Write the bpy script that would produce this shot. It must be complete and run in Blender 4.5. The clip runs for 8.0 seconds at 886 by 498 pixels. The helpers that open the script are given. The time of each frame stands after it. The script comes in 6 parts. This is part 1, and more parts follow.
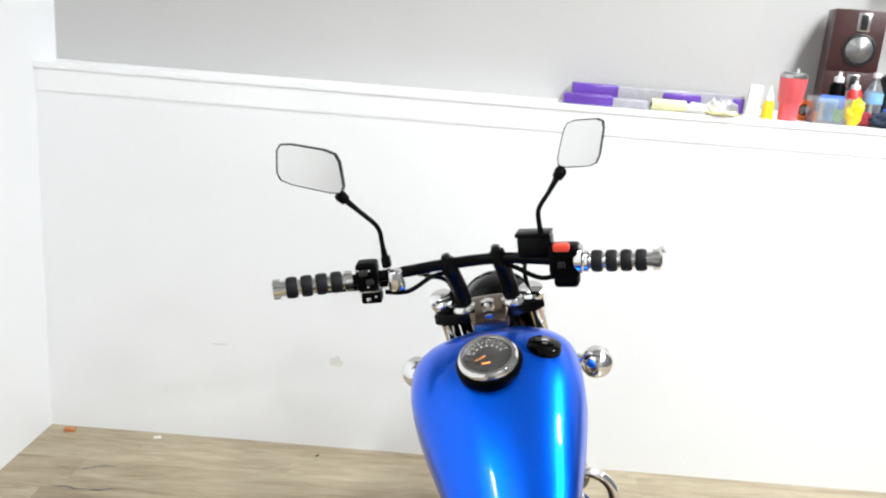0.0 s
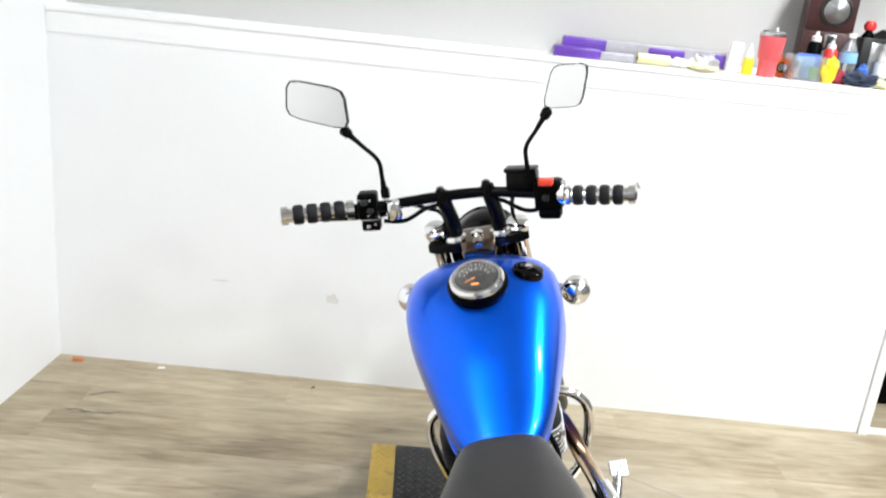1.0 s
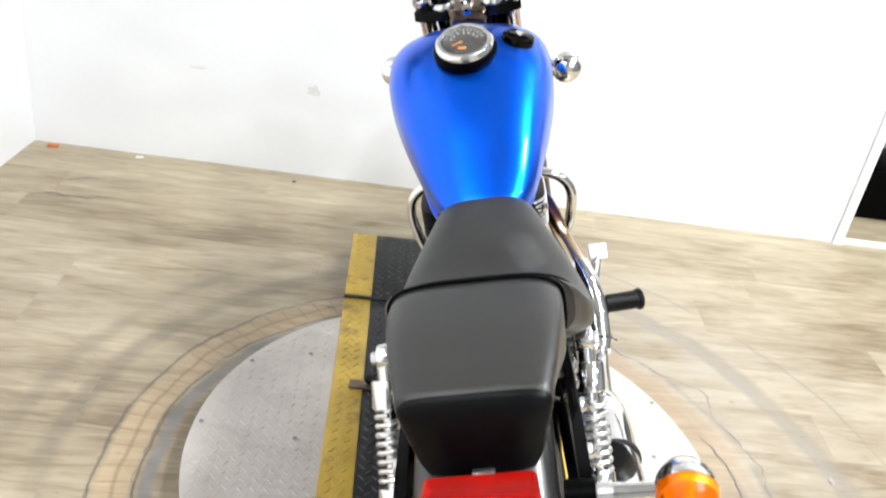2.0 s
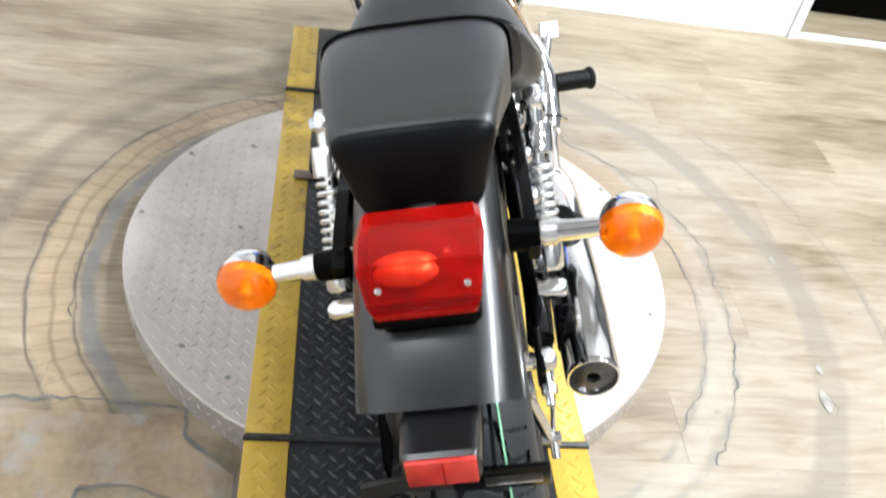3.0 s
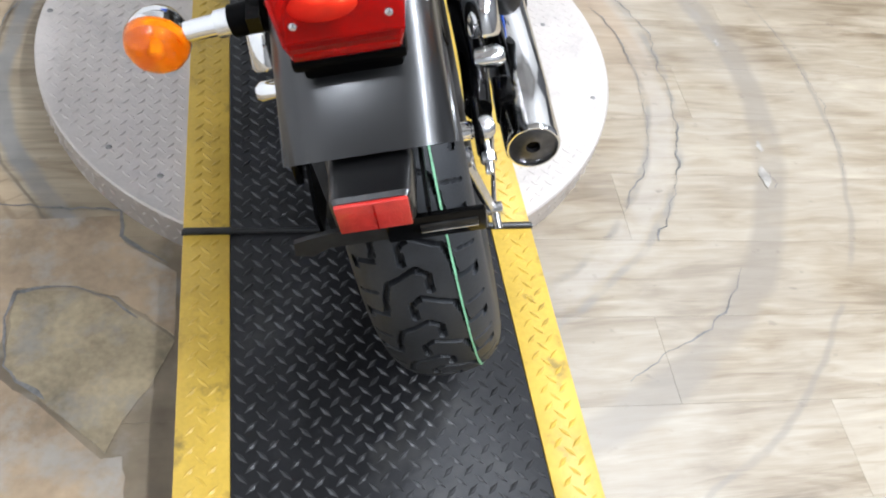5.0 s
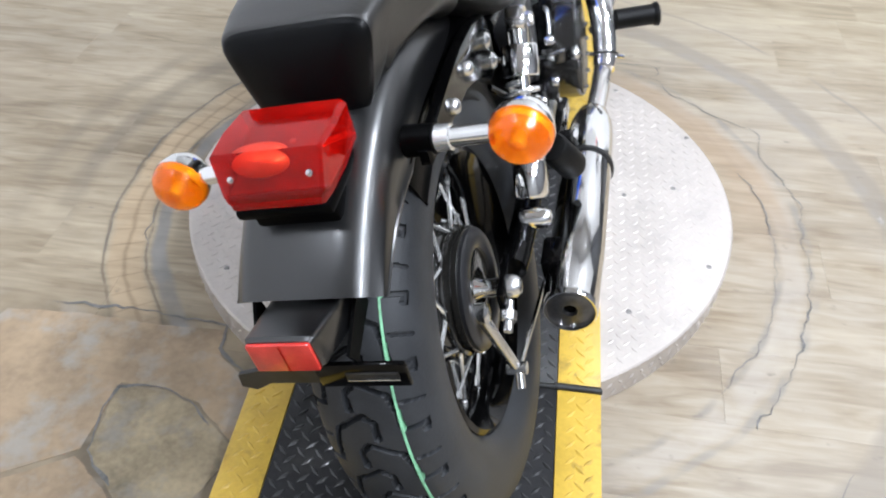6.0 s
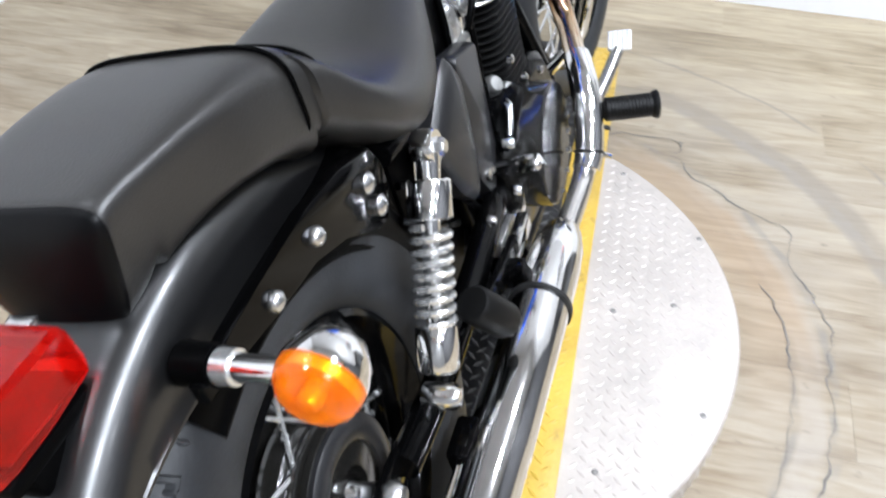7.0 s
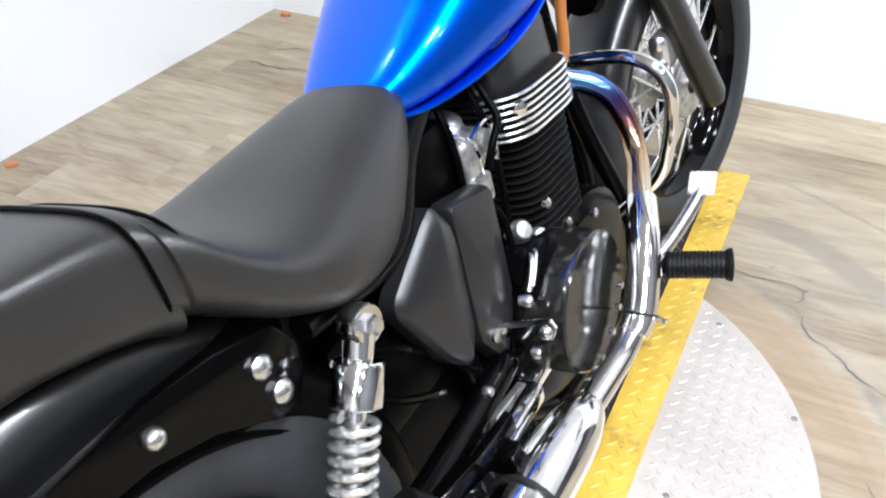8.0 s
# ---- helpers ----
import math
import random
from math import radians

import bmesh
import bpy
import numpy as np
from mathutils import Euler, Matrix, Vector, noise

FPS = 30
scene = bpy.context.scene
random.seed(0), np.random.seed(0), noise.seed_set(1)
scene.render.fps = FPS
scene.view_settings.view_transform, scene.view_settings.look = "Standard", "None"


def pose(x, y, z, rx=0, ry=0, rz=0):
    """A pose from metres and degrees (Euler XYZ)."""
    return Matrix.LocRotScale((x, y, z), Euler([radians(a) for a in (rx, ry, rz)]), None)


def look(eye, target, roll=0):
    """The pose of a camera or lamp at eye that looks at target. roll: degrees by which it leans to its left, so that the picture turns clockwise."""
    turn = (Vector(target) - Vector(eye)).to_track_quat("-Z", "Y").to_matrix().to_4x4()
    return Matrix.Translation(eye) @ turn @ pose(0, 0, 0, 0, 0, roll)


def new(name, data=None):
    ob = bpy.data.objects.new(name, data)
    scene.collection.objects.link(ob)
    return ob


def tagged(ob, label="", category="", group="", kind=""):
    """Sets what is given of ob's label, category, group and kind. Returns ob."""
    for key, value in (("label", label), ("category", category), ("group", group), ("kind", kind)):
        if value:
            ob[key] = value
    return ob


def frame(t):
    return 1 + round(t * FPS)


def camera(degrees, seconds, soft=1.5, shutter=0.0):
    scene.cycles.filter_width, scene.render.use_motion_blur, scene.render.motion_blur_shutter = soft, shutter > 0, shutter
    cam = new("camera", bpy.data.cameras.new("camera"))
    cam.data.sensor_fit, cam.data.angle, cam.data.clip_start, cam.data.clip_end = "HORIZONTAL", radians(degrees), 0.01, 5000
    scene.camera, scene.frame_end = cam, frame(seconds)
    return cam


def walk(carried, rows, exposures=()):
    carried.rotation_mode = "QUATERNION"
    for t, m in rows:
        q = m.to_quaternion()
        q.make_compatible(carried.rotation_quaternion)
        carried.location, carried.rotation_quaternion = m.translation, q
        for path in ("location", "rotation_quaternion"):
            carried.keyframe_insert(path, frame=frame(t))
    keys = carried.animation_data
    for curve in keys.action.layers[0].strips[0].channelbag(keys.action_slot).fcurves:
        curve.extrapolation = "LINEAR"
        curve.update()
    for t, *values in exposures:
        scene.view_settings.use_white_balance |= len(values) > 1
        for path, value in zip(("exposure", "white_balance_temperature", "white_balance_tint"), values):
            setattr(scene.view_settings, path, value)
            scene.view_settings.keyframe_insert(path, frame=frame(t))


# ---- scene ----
cam = camera(55.8, 8.0, soft=2.0, shutter=0.25)
PATH = [
    (0, (-0.249, -0.684, 1.531), (-0.187, 1.243, 1.0), 4.6),
    (0.2, (-0.275, -0.761, 1.541), (-0.206, 1.175, 1.042), 5.4),
    (0.5, (-0.265, -0.821, 1.552), (-0.169, 1.114, 1.053), 6.1),
    (0.7, (-0.275, -0.842, 1.541), (-0.184, 1.081, 1.002), 6.2),
    (1, (-0.258, -0.846, 1.513), (-0.164, 1.054, 0.896), 6.0),
    (1.2, (-0.266, -0.854, 1.477), (-0.127, 1.027, 0.81), 7.4),
    (1.5, (-0.246, -0.844, 1.451), (-0.098, 0.988, 0.661), 7.7),
    (1.7, (-0.246, -0.846, 1.423), (-0.097, 0.947, 0.549), 8.4),
    (2.8, (-0.216, -0.864, 1.304), (0.063, 0.691, 0.078), 10.2),
    (3, (-0.211, -0.867, 1.28), (0.102, 0.625, -0.015), 11.3),
    (3.2, (-0.203, -0.878, 1.261), (0.13, 0.552, -0.097), 12.6),
    (3.5, (-0.196, -0.875, 1.228), (0.169, 0.457, -0.219), 14.1),
    (4, (-0.193, -0.887, 1.194), (0.195, 0.319, -0.354), 16.6),
    (4.2, (-0.195, -0.891, 1.187), (0.213, 0.279, -0.383), 17.5),
    (5.3, (-0.161, -0.918, 1.214), (0.261, 0.29, -0.323), 12.3),
    (5.5, (-0.097, -0.929, 1.221), (0.249, 0.314, -0.307), 8.2),
    (5.6, (-0.048, -0.937, 1.225), (0.208, 0.358, -0.277), 5.8),
    (5.7, (0.004, -0.947, 1.241), (0.15, 0.436, -0.196), 4.2),
    (5.8, (0.035, -0.901, 1.24), (0.065, 0.528, -0.159), 3.4),
    (6, (0.12, -0.909, 1.253), (-0.04, 0.53, -0.126), 1.6),
    (6.2, (0.166, -0.872, 1.241), (-0.11, 0.567, -0.12), 0.9),
    (6.4, (0.19, -0.784, 1.222), (-0.123, 0.651, -0.136), 1.4),
    (6.5, (0.2, -0.733, 1.22), (-0.118, 0.689, -0.151), 2.2),
    (6.6, (0.21, -0.685, 1.22), (-0.059, 0.747, -0.149), 4.4),
    (6.8, (0.242, -0.6, 1.231), (0.015, 0.825, -0.154), 3.2),
    (7, (0.279, -0.545, 1.223), (-0.041, 0.875, -0.149), 0.4),
    (7.1, (0.303, -0.502, 1.222), (-0.107, 0.91, -0.134), -1.1),
    (7.3, (0.329, -0.43, 1.215), (-0.207, 0.95, -0.13), -0.8),
    (7.5, (0.401, -0.369, 1.216), (-0.26, 0.999, -0.085), -2.7),
    (7.7, (0.427, -0.319, 1.21), (-0.291, 1.044, -0.065), -3.2),
    (8, (0.449, -0.282, 1.212), (-0.312, 1.088, -0.031), -3.7),
]
walk(cam, [(t, look(eye, target, roll)) for t, eye, target, roll in PATH], exposures=[(0.0, 0.22, 6500, 10), (1.0, 0.32, 6500, 10), (1.5, 0.50, 6500, 10), (3.0, 0.49, 6210, 11), (4.0, 0.33, 6130, 11), (5.5, 0.22, 5980, 13), (6.5, 0.16, 5990, 13), (7.3, 0.32, 6030, 13), (8.0, 0.38, 6110, 13)])

# ---- light ----
world = bpy.data.worlds.new("world")
scene.world = world
world.use_nodes = True
world.node_tree.nodes["Background"].inputs[0].default_value = (0.9, 0.95, 1.0, 1)
world.node_tree.nodes["Background"].inputs[1].default_value = 0.25
scene.view_settings.exposure = 0.0


def area_lamp(name, eye, target, sx, sy, watts, colour=(1, 1, 1)):
    d = bpy.data.lights.new(name, "AREA")
    d.shape, d.size, d.size_y, d.energy, d.color = "RECTANGLE", sx, sy, watts, colour
    ob = new(name, d)
    ob.matrix_world = look(eye, target)
    return ob


# ---- materials ----
def shade(name, colour, rough=0.5, metal=0.0, vary=0.12, scale=6.0, bump=0.0, bscale=120.0, coat=0.0, coat_rough=0.05, spec=0.5, trans=0.0, rvary=0.1, stain=None, ior=1.5):
    m = bpy.data.materials.new(name)
    m.use_nodes = True
    nt = m.node_tree
    n, l = nt.nodes, nt.links
    p = n["Principled BSDF"]
    tc = n.new("ShaderNodeTexCoord")
    big = n.new("ShaderNodeTexNoise")
    big.inputs["Scale"].default_value, big.inputs["Detail"].default_value = scale, 5
    fine = n.new("ShaderNodeTexNoise")
    fine.inputs["Scale"].default_value, fine.inputs["Detail"].default_value = bscale, 3
    l.new(tc.outputs["Object"], big.inputs["Vector"])
    l.new(tc.outputs["Object"], fine.inputs["Vector"])
    add = n.new("ShaderNodeMath")
    add.operation = "MULTIPLY_ADD"
    add.inputs[1].default_value = 0.35
    l.new(fine.outputs["Fac"], add.inputs[0])
    l.new(big.outputs["Fac"], add.inputs[2])
    ramp = n.new("ShaderNodeValToRGB")
    ramp.color_ramp.elements[0].position, ramp.color_ramp.elements[1].position = 0.4, 0.95
    lo = [c * (1 - vary) for c in colour]
    hi = [min(1, c * (1 + vary)) for c in colour]
    ramp.color_ramp.elements[0].color = (*lo, 1)
    ramp.color_ramp.elements[1].color = (*hi, 1)
    l.new(add.outputs[0], ramp.inputs[0])
    out = ramp.outputs["Color"]
    if stain:
        # grime or bare scratches with a shape of their own: colour, size, threshold, strength
        sn = n.new("ShaderNodeTexNoise")
        sn.inputs["Scale"].default_value, sn.inputs["Detail"].default_value, sn.inputs["Roughness"].default_value = stain[1], 8, 0.65
        l.new(tc.outputs["Object"], sn.inputs["Vector"])
        sm = n.new("ShaderNodeMapRange")
        sm.inputs[1].default_value, sm.inputs[2].default_value, sm.inputs[4].default_value = stain[2], stain[2] + 0.12, stain[3]
        l.new(sn.outputs["Fac"], sm.inputs[0])
        mx = n.new("ShaderNodeMix")
        mx.data_type = "RGBA"
        l.new(sm.outputs[0], mx.inputs["Factor"])
        l.new(out, mx.inputs[6])
        mx.inputs[7].default_value = (*stain[0], 1)
        out = mx.outputs[2]
    l.new(out, p.inputs["Base Color"])
    rr = n.new("ShaderNodeMapRange")
    rr.inputs[3].default_value, rr.inputs[4].default_value = max(0.01, rough * (1 - rvary)), min(1, rough * (1 + rvary))
    l.new(big.outputs["Fac"], rr.inputs[0])
    l.new(rr.outputs[0], p.inputs["Roughness"])
    p.inputs["Metallic"].default_value, p.inputs["IOR"].default_value = metal, ior
    p.inputs["Coat Weight"].default_value, p.inputs["Coat Roughness"].default_value = coat, coat_rough
    p.inputs["Specular IOR Level"].default_value = spec
    p.inputs["Transmission Weight"].default_value = trans
    if bump:
        b = n.new("ShaderNodeBump")
        b.inputs["Strength"].default_value, b.inputs["Distance"].default_value = bump, 0.002
        l.new(fine.outputs["Fac"], b.inputs["Height"])
        l.new(b.outputs[0], p.inputs["Normal"])
    return m


def emitter(name, colour, strength):
    m = bpy.data.materials.new(name)
    m.use_nodes = True
    p = m.node_tree.nodes["Principled BSDF"]
    p.inputs["Base Color"].default_value = (*colour, 1)
    p.inputs["Emission Color"].default_value = (*colour, 1)
    p.inputs["Emission Strength"].default_value = strength
    return m


TURN_C = (-0.004, 0.535)
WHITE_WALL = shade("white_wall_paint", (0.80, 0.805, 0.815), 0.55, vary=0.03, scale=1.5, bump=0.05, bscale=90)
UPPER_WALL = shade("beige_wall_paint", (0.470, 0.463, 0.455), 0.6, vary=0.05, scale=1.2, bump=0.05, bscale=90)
# unseen ceiling, its grey set by what the seat reflects
CEILING_M = shade("unseen_ceiling_tone", (0.48, 0.48, 0.485), 0.8, vary=0.12, scale=2)
TRIM_M = shade("trim_paint", (0.82, 0.825, 0.83), 0.4, vary=0.03, scale=3)
# unseen far and back walls, toned to cut fill light and set reflections
FAR_WALL = shade("unseen_far_wall_dark", (0.10, 0.10, 0.105), 0.7, vary=0.15, scale=1.5)
BACK_WALL = shade("unseen_back_wall_tone", (0.22, 0.22, 0.22), 0.6, vary=0.1, scale=1.5)
# near-black colour that carries the shade of the recess
RECESS_DARK = shade("recess_shade_tone", (0.06, 0.06, 0.065), 0.5, vary=0.3, scale=4)
ALU = shade("aluminium_plate", (0.57, 0.522, 0.482), 0.48, metal=0.5, vary=0.14, scale=5, bump=0.12, bscale=200, stain=((0.42, 0.39, 0.365), 16.0, 0.52, 0.35))
BLACK_PLATE = shade("black_painted_steel", (0.010, 0.010, 0.011), 0.40, vary=0.6, scale=7, bump=0.2, bscale=150, spec=0.26, stain=((0.040, 0.039, 0.037), 8.0, 0.55, 0.6))
WORN_TREAD = shade("worn_black_tread", (0.050, 0.050, 0.051), 0.28, metal=0.4, vary=0.6, scale=9, spec=0.4)
YELLOW = shade("yellow_floor_paint", (0.56, 0.370, 0.052), 0.42, vary=0.24, scale=9, bump=0.2, bscale=140, stain=((0.12, 0.09, 0.03), 15.0, 0.56, 0.7))
YELLOW_WORN = shade("worn_yellow_tread", (0.56, 0.370, 0.052), 0.40, vary=0.24, scale=9, stain=((0.09, 0.07, 0.025), 5.0, 0.61, 0.75))
BLUE = shade("blue_tank_lacquer", (0.0003, 0.125, 0.90), 0.30, metal=0.92, vary=0.10, scale=3, coat=0.40, coat_rough=0.02, spec=0.1)
CHROME = shade("chrome", (0.88, 0.88, 0.88), 0.09, metal=1.0, vary=0.04, scale=20)
ZINC = shade("zinc_bolt", (0.7, 0.7, 0.7), 0.25, metal=1.0, vary=0.1, scale=60)
GLOSS_BLACK = shade("gloss_black_paint", (0.0012, 0.0012, 0.0013), 0.09, vary=0.2, scale=10, spec=0.17)
SATIN_BLACK = shade("satin_black_paint", (0.0016, 0.0016, 0.0018), 0.22, vary=0.2, scale=10, bump=0.03, spec=0.11)
MIRROR_BLACK = shade("polished_black_lacquer", (0.010, 0.0095, 0.0085), 0.14, vary=0.2, scale=10, spec=0.9)
GREY_COVER = shade("dark_grey_paint", (0.012, 0.012, 0.013), 0.32, vary=0.1, scale=8, bump=0.05)
PLASTIC = shade("black_plastic", (0.0010, 0.0010, 0.0011), 0.36, vary=0.25, scale=15, bump=0.1, spec=0.045)
VINYL = shade("black_vinyl", (0.0175, 0.0166, 0.0156), 0.36, vary=0.25, scale=7, bump=0.20, bscale=420, spec=0.60)
SMOOTH_VINYL = shade("smooth_black_vinyl", (0.0015, 0.0016, 0.0020), 0.40, vary=0.2, scale=12, bump=0.04, bscale=60, spec=0.15)
RUBBER = shade("tyre_rubber", (0.0255, 0.027, 0.0296), 0.50, vary=0.3, scale=14, bump=0.18, bscale=300, spec=0.28)
FOAM = shade("grip_foam", (0.007, 0.007, 0.008), 0.6, vary=0.2, scale=30, bump=0.3, bscale=500, spec=0.22)
RED_LENS = shade("red_lens", (0.66, 0.006, 0.002), 0.05, vary=0.1, scale=14, trans=0.86, spec=0.5, bump=0.22, bscale=70, ior=1.28, coat=0.12)
RED_REFLEX = shade("red_reflector", (0.50, 0.025, 0.018), 0.25, vary=0.25, scale=60, bump=0.4, bscale=500, coat=0.5)
AMBER = shade("amber_lens", (1.0, 0.17, 0.0), 0.06, vary=0.1, scale=40, trans=0.70, bump=0.5, bscale=110, spec=0.35)
MIRROR = shade("mirror_glass", (0.93, 0.94, 0.95), 0.02, metal=1.0, vary=0.01, scale=3, rvary=0)
DIAL = shade("dial_face", (0.010, 0.0095, 0.009), 0.45, vary=0.2, scale=10)
ORANGE = shade("orange_mark", (0.8, 0.25, 0.03), 0.5)
CREAM = shade("cream_mark", (0.48, 0.47, 0.44), 0.5)
GREEN = shade("green_stripe", (0.20, 0.46, 0.27), 0.6, vary=0.3, scale=60)
RED_PLASTIC = shade("red_switch", (0.75, 0.06, 0.03), 0.4)
BROWN_METAL = shade("brown_chrome", (0.16, 0.12, 0.095), 0.15, metal=1.0, vary=0.2, scale=10)
CAST = shade("cast_alloy", (0.55, 0.55, 0.54), 0.36, metal=0.9, vary=0.3, scale=45, bump=0.35, bscale=160, stain=((0.10, 0.10, 0.10), 60.0, 0.54, 0.7))
BROWN_HOSE = shade("orange_brown_rubber", (0.42, 0.15, 0.035), 0.35, vary=0.25, scale=20)
STEEL_DARK = shade("dark_steel", (0.03, 0.03, 0.03), 0.38, metal=0.5, vary=0.4, scale=30)


def wood_floor():
    m = bpy.data.materials.new("oak_vinyl_plank")
    m.use_nodes = True
    n, l = m.node_tree.nodes, m.node_tree.links
    p = n["Principled BSDF"]
    geo = n.new("ShaderNodeNewGeometry")
    oi = n.new("ShaderNodeObjectInfo")
    # grain along the plank, offset for each plank
    off = n.new("ShaderNodeVectorMath")
    off.operation = "MULTIPLY_ADD"
    comb = n.new("ShaderNodeCombineXYZ")
    for i in range(3):
        l.new(oi.outputs["Random"], comb.inputs[i])
    l.new(comb.outputs[0], off.inputs[0])
    off.inputs[1].default_value = (37, 53, 11)
    l.new(geo.outputs["Position"], off.inputs[2])

    def noise_at(vec, sc, sx, sy, detail=5, dist=0.0):
        mp = n.new("ShaderNodeMapping")
        mp.inputs["Scale"].default_value = (sx, sy, 1)
        l.new(vec, mp.inputs["Vector"])
        t = n.new("ShaderNodeTexNoise")
        t.inputs["Scale"].default_value, t.inputs["Detail"].default_value, t.inputs["Distortion"].default_value = sc, detail, dist
        l.new(mp.outputs[0], t.inputs["Vector"])
        return t.outputs["Fac"]

    def math_n(op, a, b=None, c=None, clamp=False):
        k = n.new("ShaderNodeMath")
        k.operation, k.use_clamp = op, clamp
        for i, v in enumerate((a, b, c)):
            if v is None:
                continue
            if isinstance(v, (int, float)):
                k.inputs[i].default_value = v
            else:
                l.new(v, k.inputs[i])
        return k.outputs[0]

    def mixc(fac, a, b):
        k = n.new("ShaderNodeMix")
        k.data_type = "RGBA"
        if isinstance(fac, (int, float)):
            k.inputs["Factor"].default_value = fac
        else:
            l.new(fac, k.inputs["Factor"])
        for i, v in ((6, a), (7, b)):
            if isinstance(v, tuple):
                k.inputs[i].default_value = v
            else:
                l.new(v, k.inputs[i])
        return k.outputs[2]

    grain = noise_at(off.outputs[0], 10.0, 0.55, 3.8, 8, 1.1)
    streak = noise_at(off.outputs[0], 3.4, 0.8, 2.6, 5, 0.6)
    fine = noise_at(off.outputs[0], 60, 0.3, 6.0, 3)
    cloud = noise_at(geo.outputs["Position"], 2.2, 0.7, 1.3, 4, 0.5)
    ramp = n.new("ShaderNodeValToRGB")
    e = ramp.color_ramp.elements
    e[0].position, e[0].color = 0.30, (0.125, 0.088, 0.052, 1)
    e[1].position, e[1].color = 0.70, (0.43, 0.365, 0.27, 1)
    for pos, c in ((0.40, (0.210, 0.160, 0.102, 1)), (0.48, (0.283, 0.228, 0.156, 1)), (0.57, (0.345, 0.292, 0.217, 1))):
        e.new(pos).color = c
    g2 = math_n("MULTIPLY_ADD", streak, 0.45, math_n("MULTIPLY", grain, 0.55))
    g2 = math_n("MULTIPLY_ADD", math_n("SUBTRACT", fine, 0.5), 0.16, g2)
    g2 = math_n("MULTIPLY_ADD", math_n("SUBTRACT", cloud, 0.5), 0.26, g2)
    g2 = math_n("MULTIPLY_ADD", math_n("SUBTRACT", oi.outputs["Random"], 0.5), 0.12, g2)
    g2 = math_n("MULTIPLY_ADD", math_n("SUBTRACT", g2, 0.5), 0.80, 0.51)
    l.new(g2, ramp.inputs[0])
    col = ramp.outputs["Color"]
    # worn rings round the turntable
    sub = n.new("ShaderNodeVectorMath")
    sub.operation = "SUBTRACT"
    sub.inputs[1].default_value = (TURN_C[0], TURN_C[1], 0)
    l.new(geo.outputs["Position"], sub.inputs[0])
    ln = n.new("ShaderNodeVectorMath")
    ln.operation = "LENGTH"
    l.new(sub.outputs[0], ln.inputs[0])
    wob = noise_at(geo.outputs["Position"], 6, 1, 1, 5)
    r = math_n("MULTIPLY_ADD", math_n("SUBTRACT", wob, 0.5), 0.045, ln.outputs["Value"])
    sep = n.new("ShaderNodeSeparateXYZ")
    l.new(sub.outputs[0], sep.inputs[0])
    X, Y = sep.outputs[0], sep.outputs[1]
    ang = math_n("ARCTAN2", Y, X)

    def ramp01(v, lo, hi):
        return math_n("DIVIDE", math_n("SUBTRACT", v, lo), hi - lo, clamp=True)

    def band(lo, hi, soft):
        return math_n("MULTIPLY", ramp01(r, lo, lo + soft), ramp01(r, hi, hi - soft))

    def times(*v):
        out = v[0]
        for w in v[1:]:
            out = math_n("MULTIPLY", out, w)
        return out

    patchy = noise_at(geo.outputs["Position"], 5, 1, 1, 6)
    smear = noise_at(geo.outputs["Position"], 14, 1, 1, 5)
    left = ramp01(X, 0.10, -0.10)
    right = ramp01(X, 0.10, 0.40)
    front_side = ramp01(Y, 0.5, 1.1)
    col = mixc(times(front_side, 0.65), col, mixc(ramp01(g2, 0.33, 0.68), (0.205, 0.160, 0.096, 1), (0.455, 0.385, 0.26, 1)))
    # broad browner patches
    brown = noise_at(geo.outputs["Position"], 2.6, 0.55, 1.5, 6, 0.8)
    col = mixc(times(ramp01(brown, 0.48, 0.66), 0.42), col, mixc(ramp01(g2, 0.35, 0.66), (0.120, 0.086, 0.050, 1), (0.315, 0.245, 0.160, 1)))
    # browner, darker wood on the left; the shade side is in its colour
    col = mixc(times(left, ramp01(r, 1.5, 0.9), ramp01(Y, 0.95, 0.45), 0.55), col, mixc(ramp01(g2, 0.33, 0.68), (0.13, 0.098, 0.06, 1), (0.40, 0.325, 0.215, 1)))
    # broken, patched boards behind the turntable
    torn = times(ramp01(X, -0.27, -0.31), ramp01(Y, -0.36, -0.43), ramp01(math_n("ADD", Y, math_n("MULTIPLY", smear, 0.1)), -1.75, -1.45))
    col = mixc(times(torn, 0.85), col, mixc(ramp01(patchy, 0.40, 0.58), (0.115, 0.088, 0.056, 1), (0.275, 0.22, 0.145, 1)))
    grey_patch = times(torn, ramp01(smear, 0.55, 0.68))
    col = mixc(times(grey_patch, 0.3), col, (0.36, 0.34, 0.31, 1))
    # bare ring of boards with cross cuts on one side
    cut = math_n("ABSOLUTE", math_n("SUBTRACT", math_n("FRACT", math_n("MULTIPLY", ang, 15.0)), 0.5))
    cut = ramp01(math_n("ADD", cut, math_n("MULTIPLY", smear, 0.10)), 0.12, 0.04)
    tan_b = times(band(0.690, 0.772, 0.010), left, ramp01(Y, -0.48, -0.40), ramp01(patchy, 0.25, 0.42))
    col = mixc(tan_b, col, mixc(grain, (0.24, 0.172, 0.10, 1), (0.50, 0.385, 0.25, 1)))
    col = mixc(times(tan_b, cut, 0.55), col, (0.16, 0.11, 0.06, 1))
    col = mixc(times(band(0.724, 0.738, 0.005), left, 0.45), col, (0.16, 0.11, 0.06, 1))
    lines_b = times(math_n("ADD", band(0.684, 0.693, 0.004), band(0.772, 0.782, 0.004)), left, ramp01(Y, -0.50, -0.40), ramp01(smear, 0.30, 0.45))
    col = mixc(times(lines_b, 0.7), col, (0.10, 0.075, 0.05, 1))
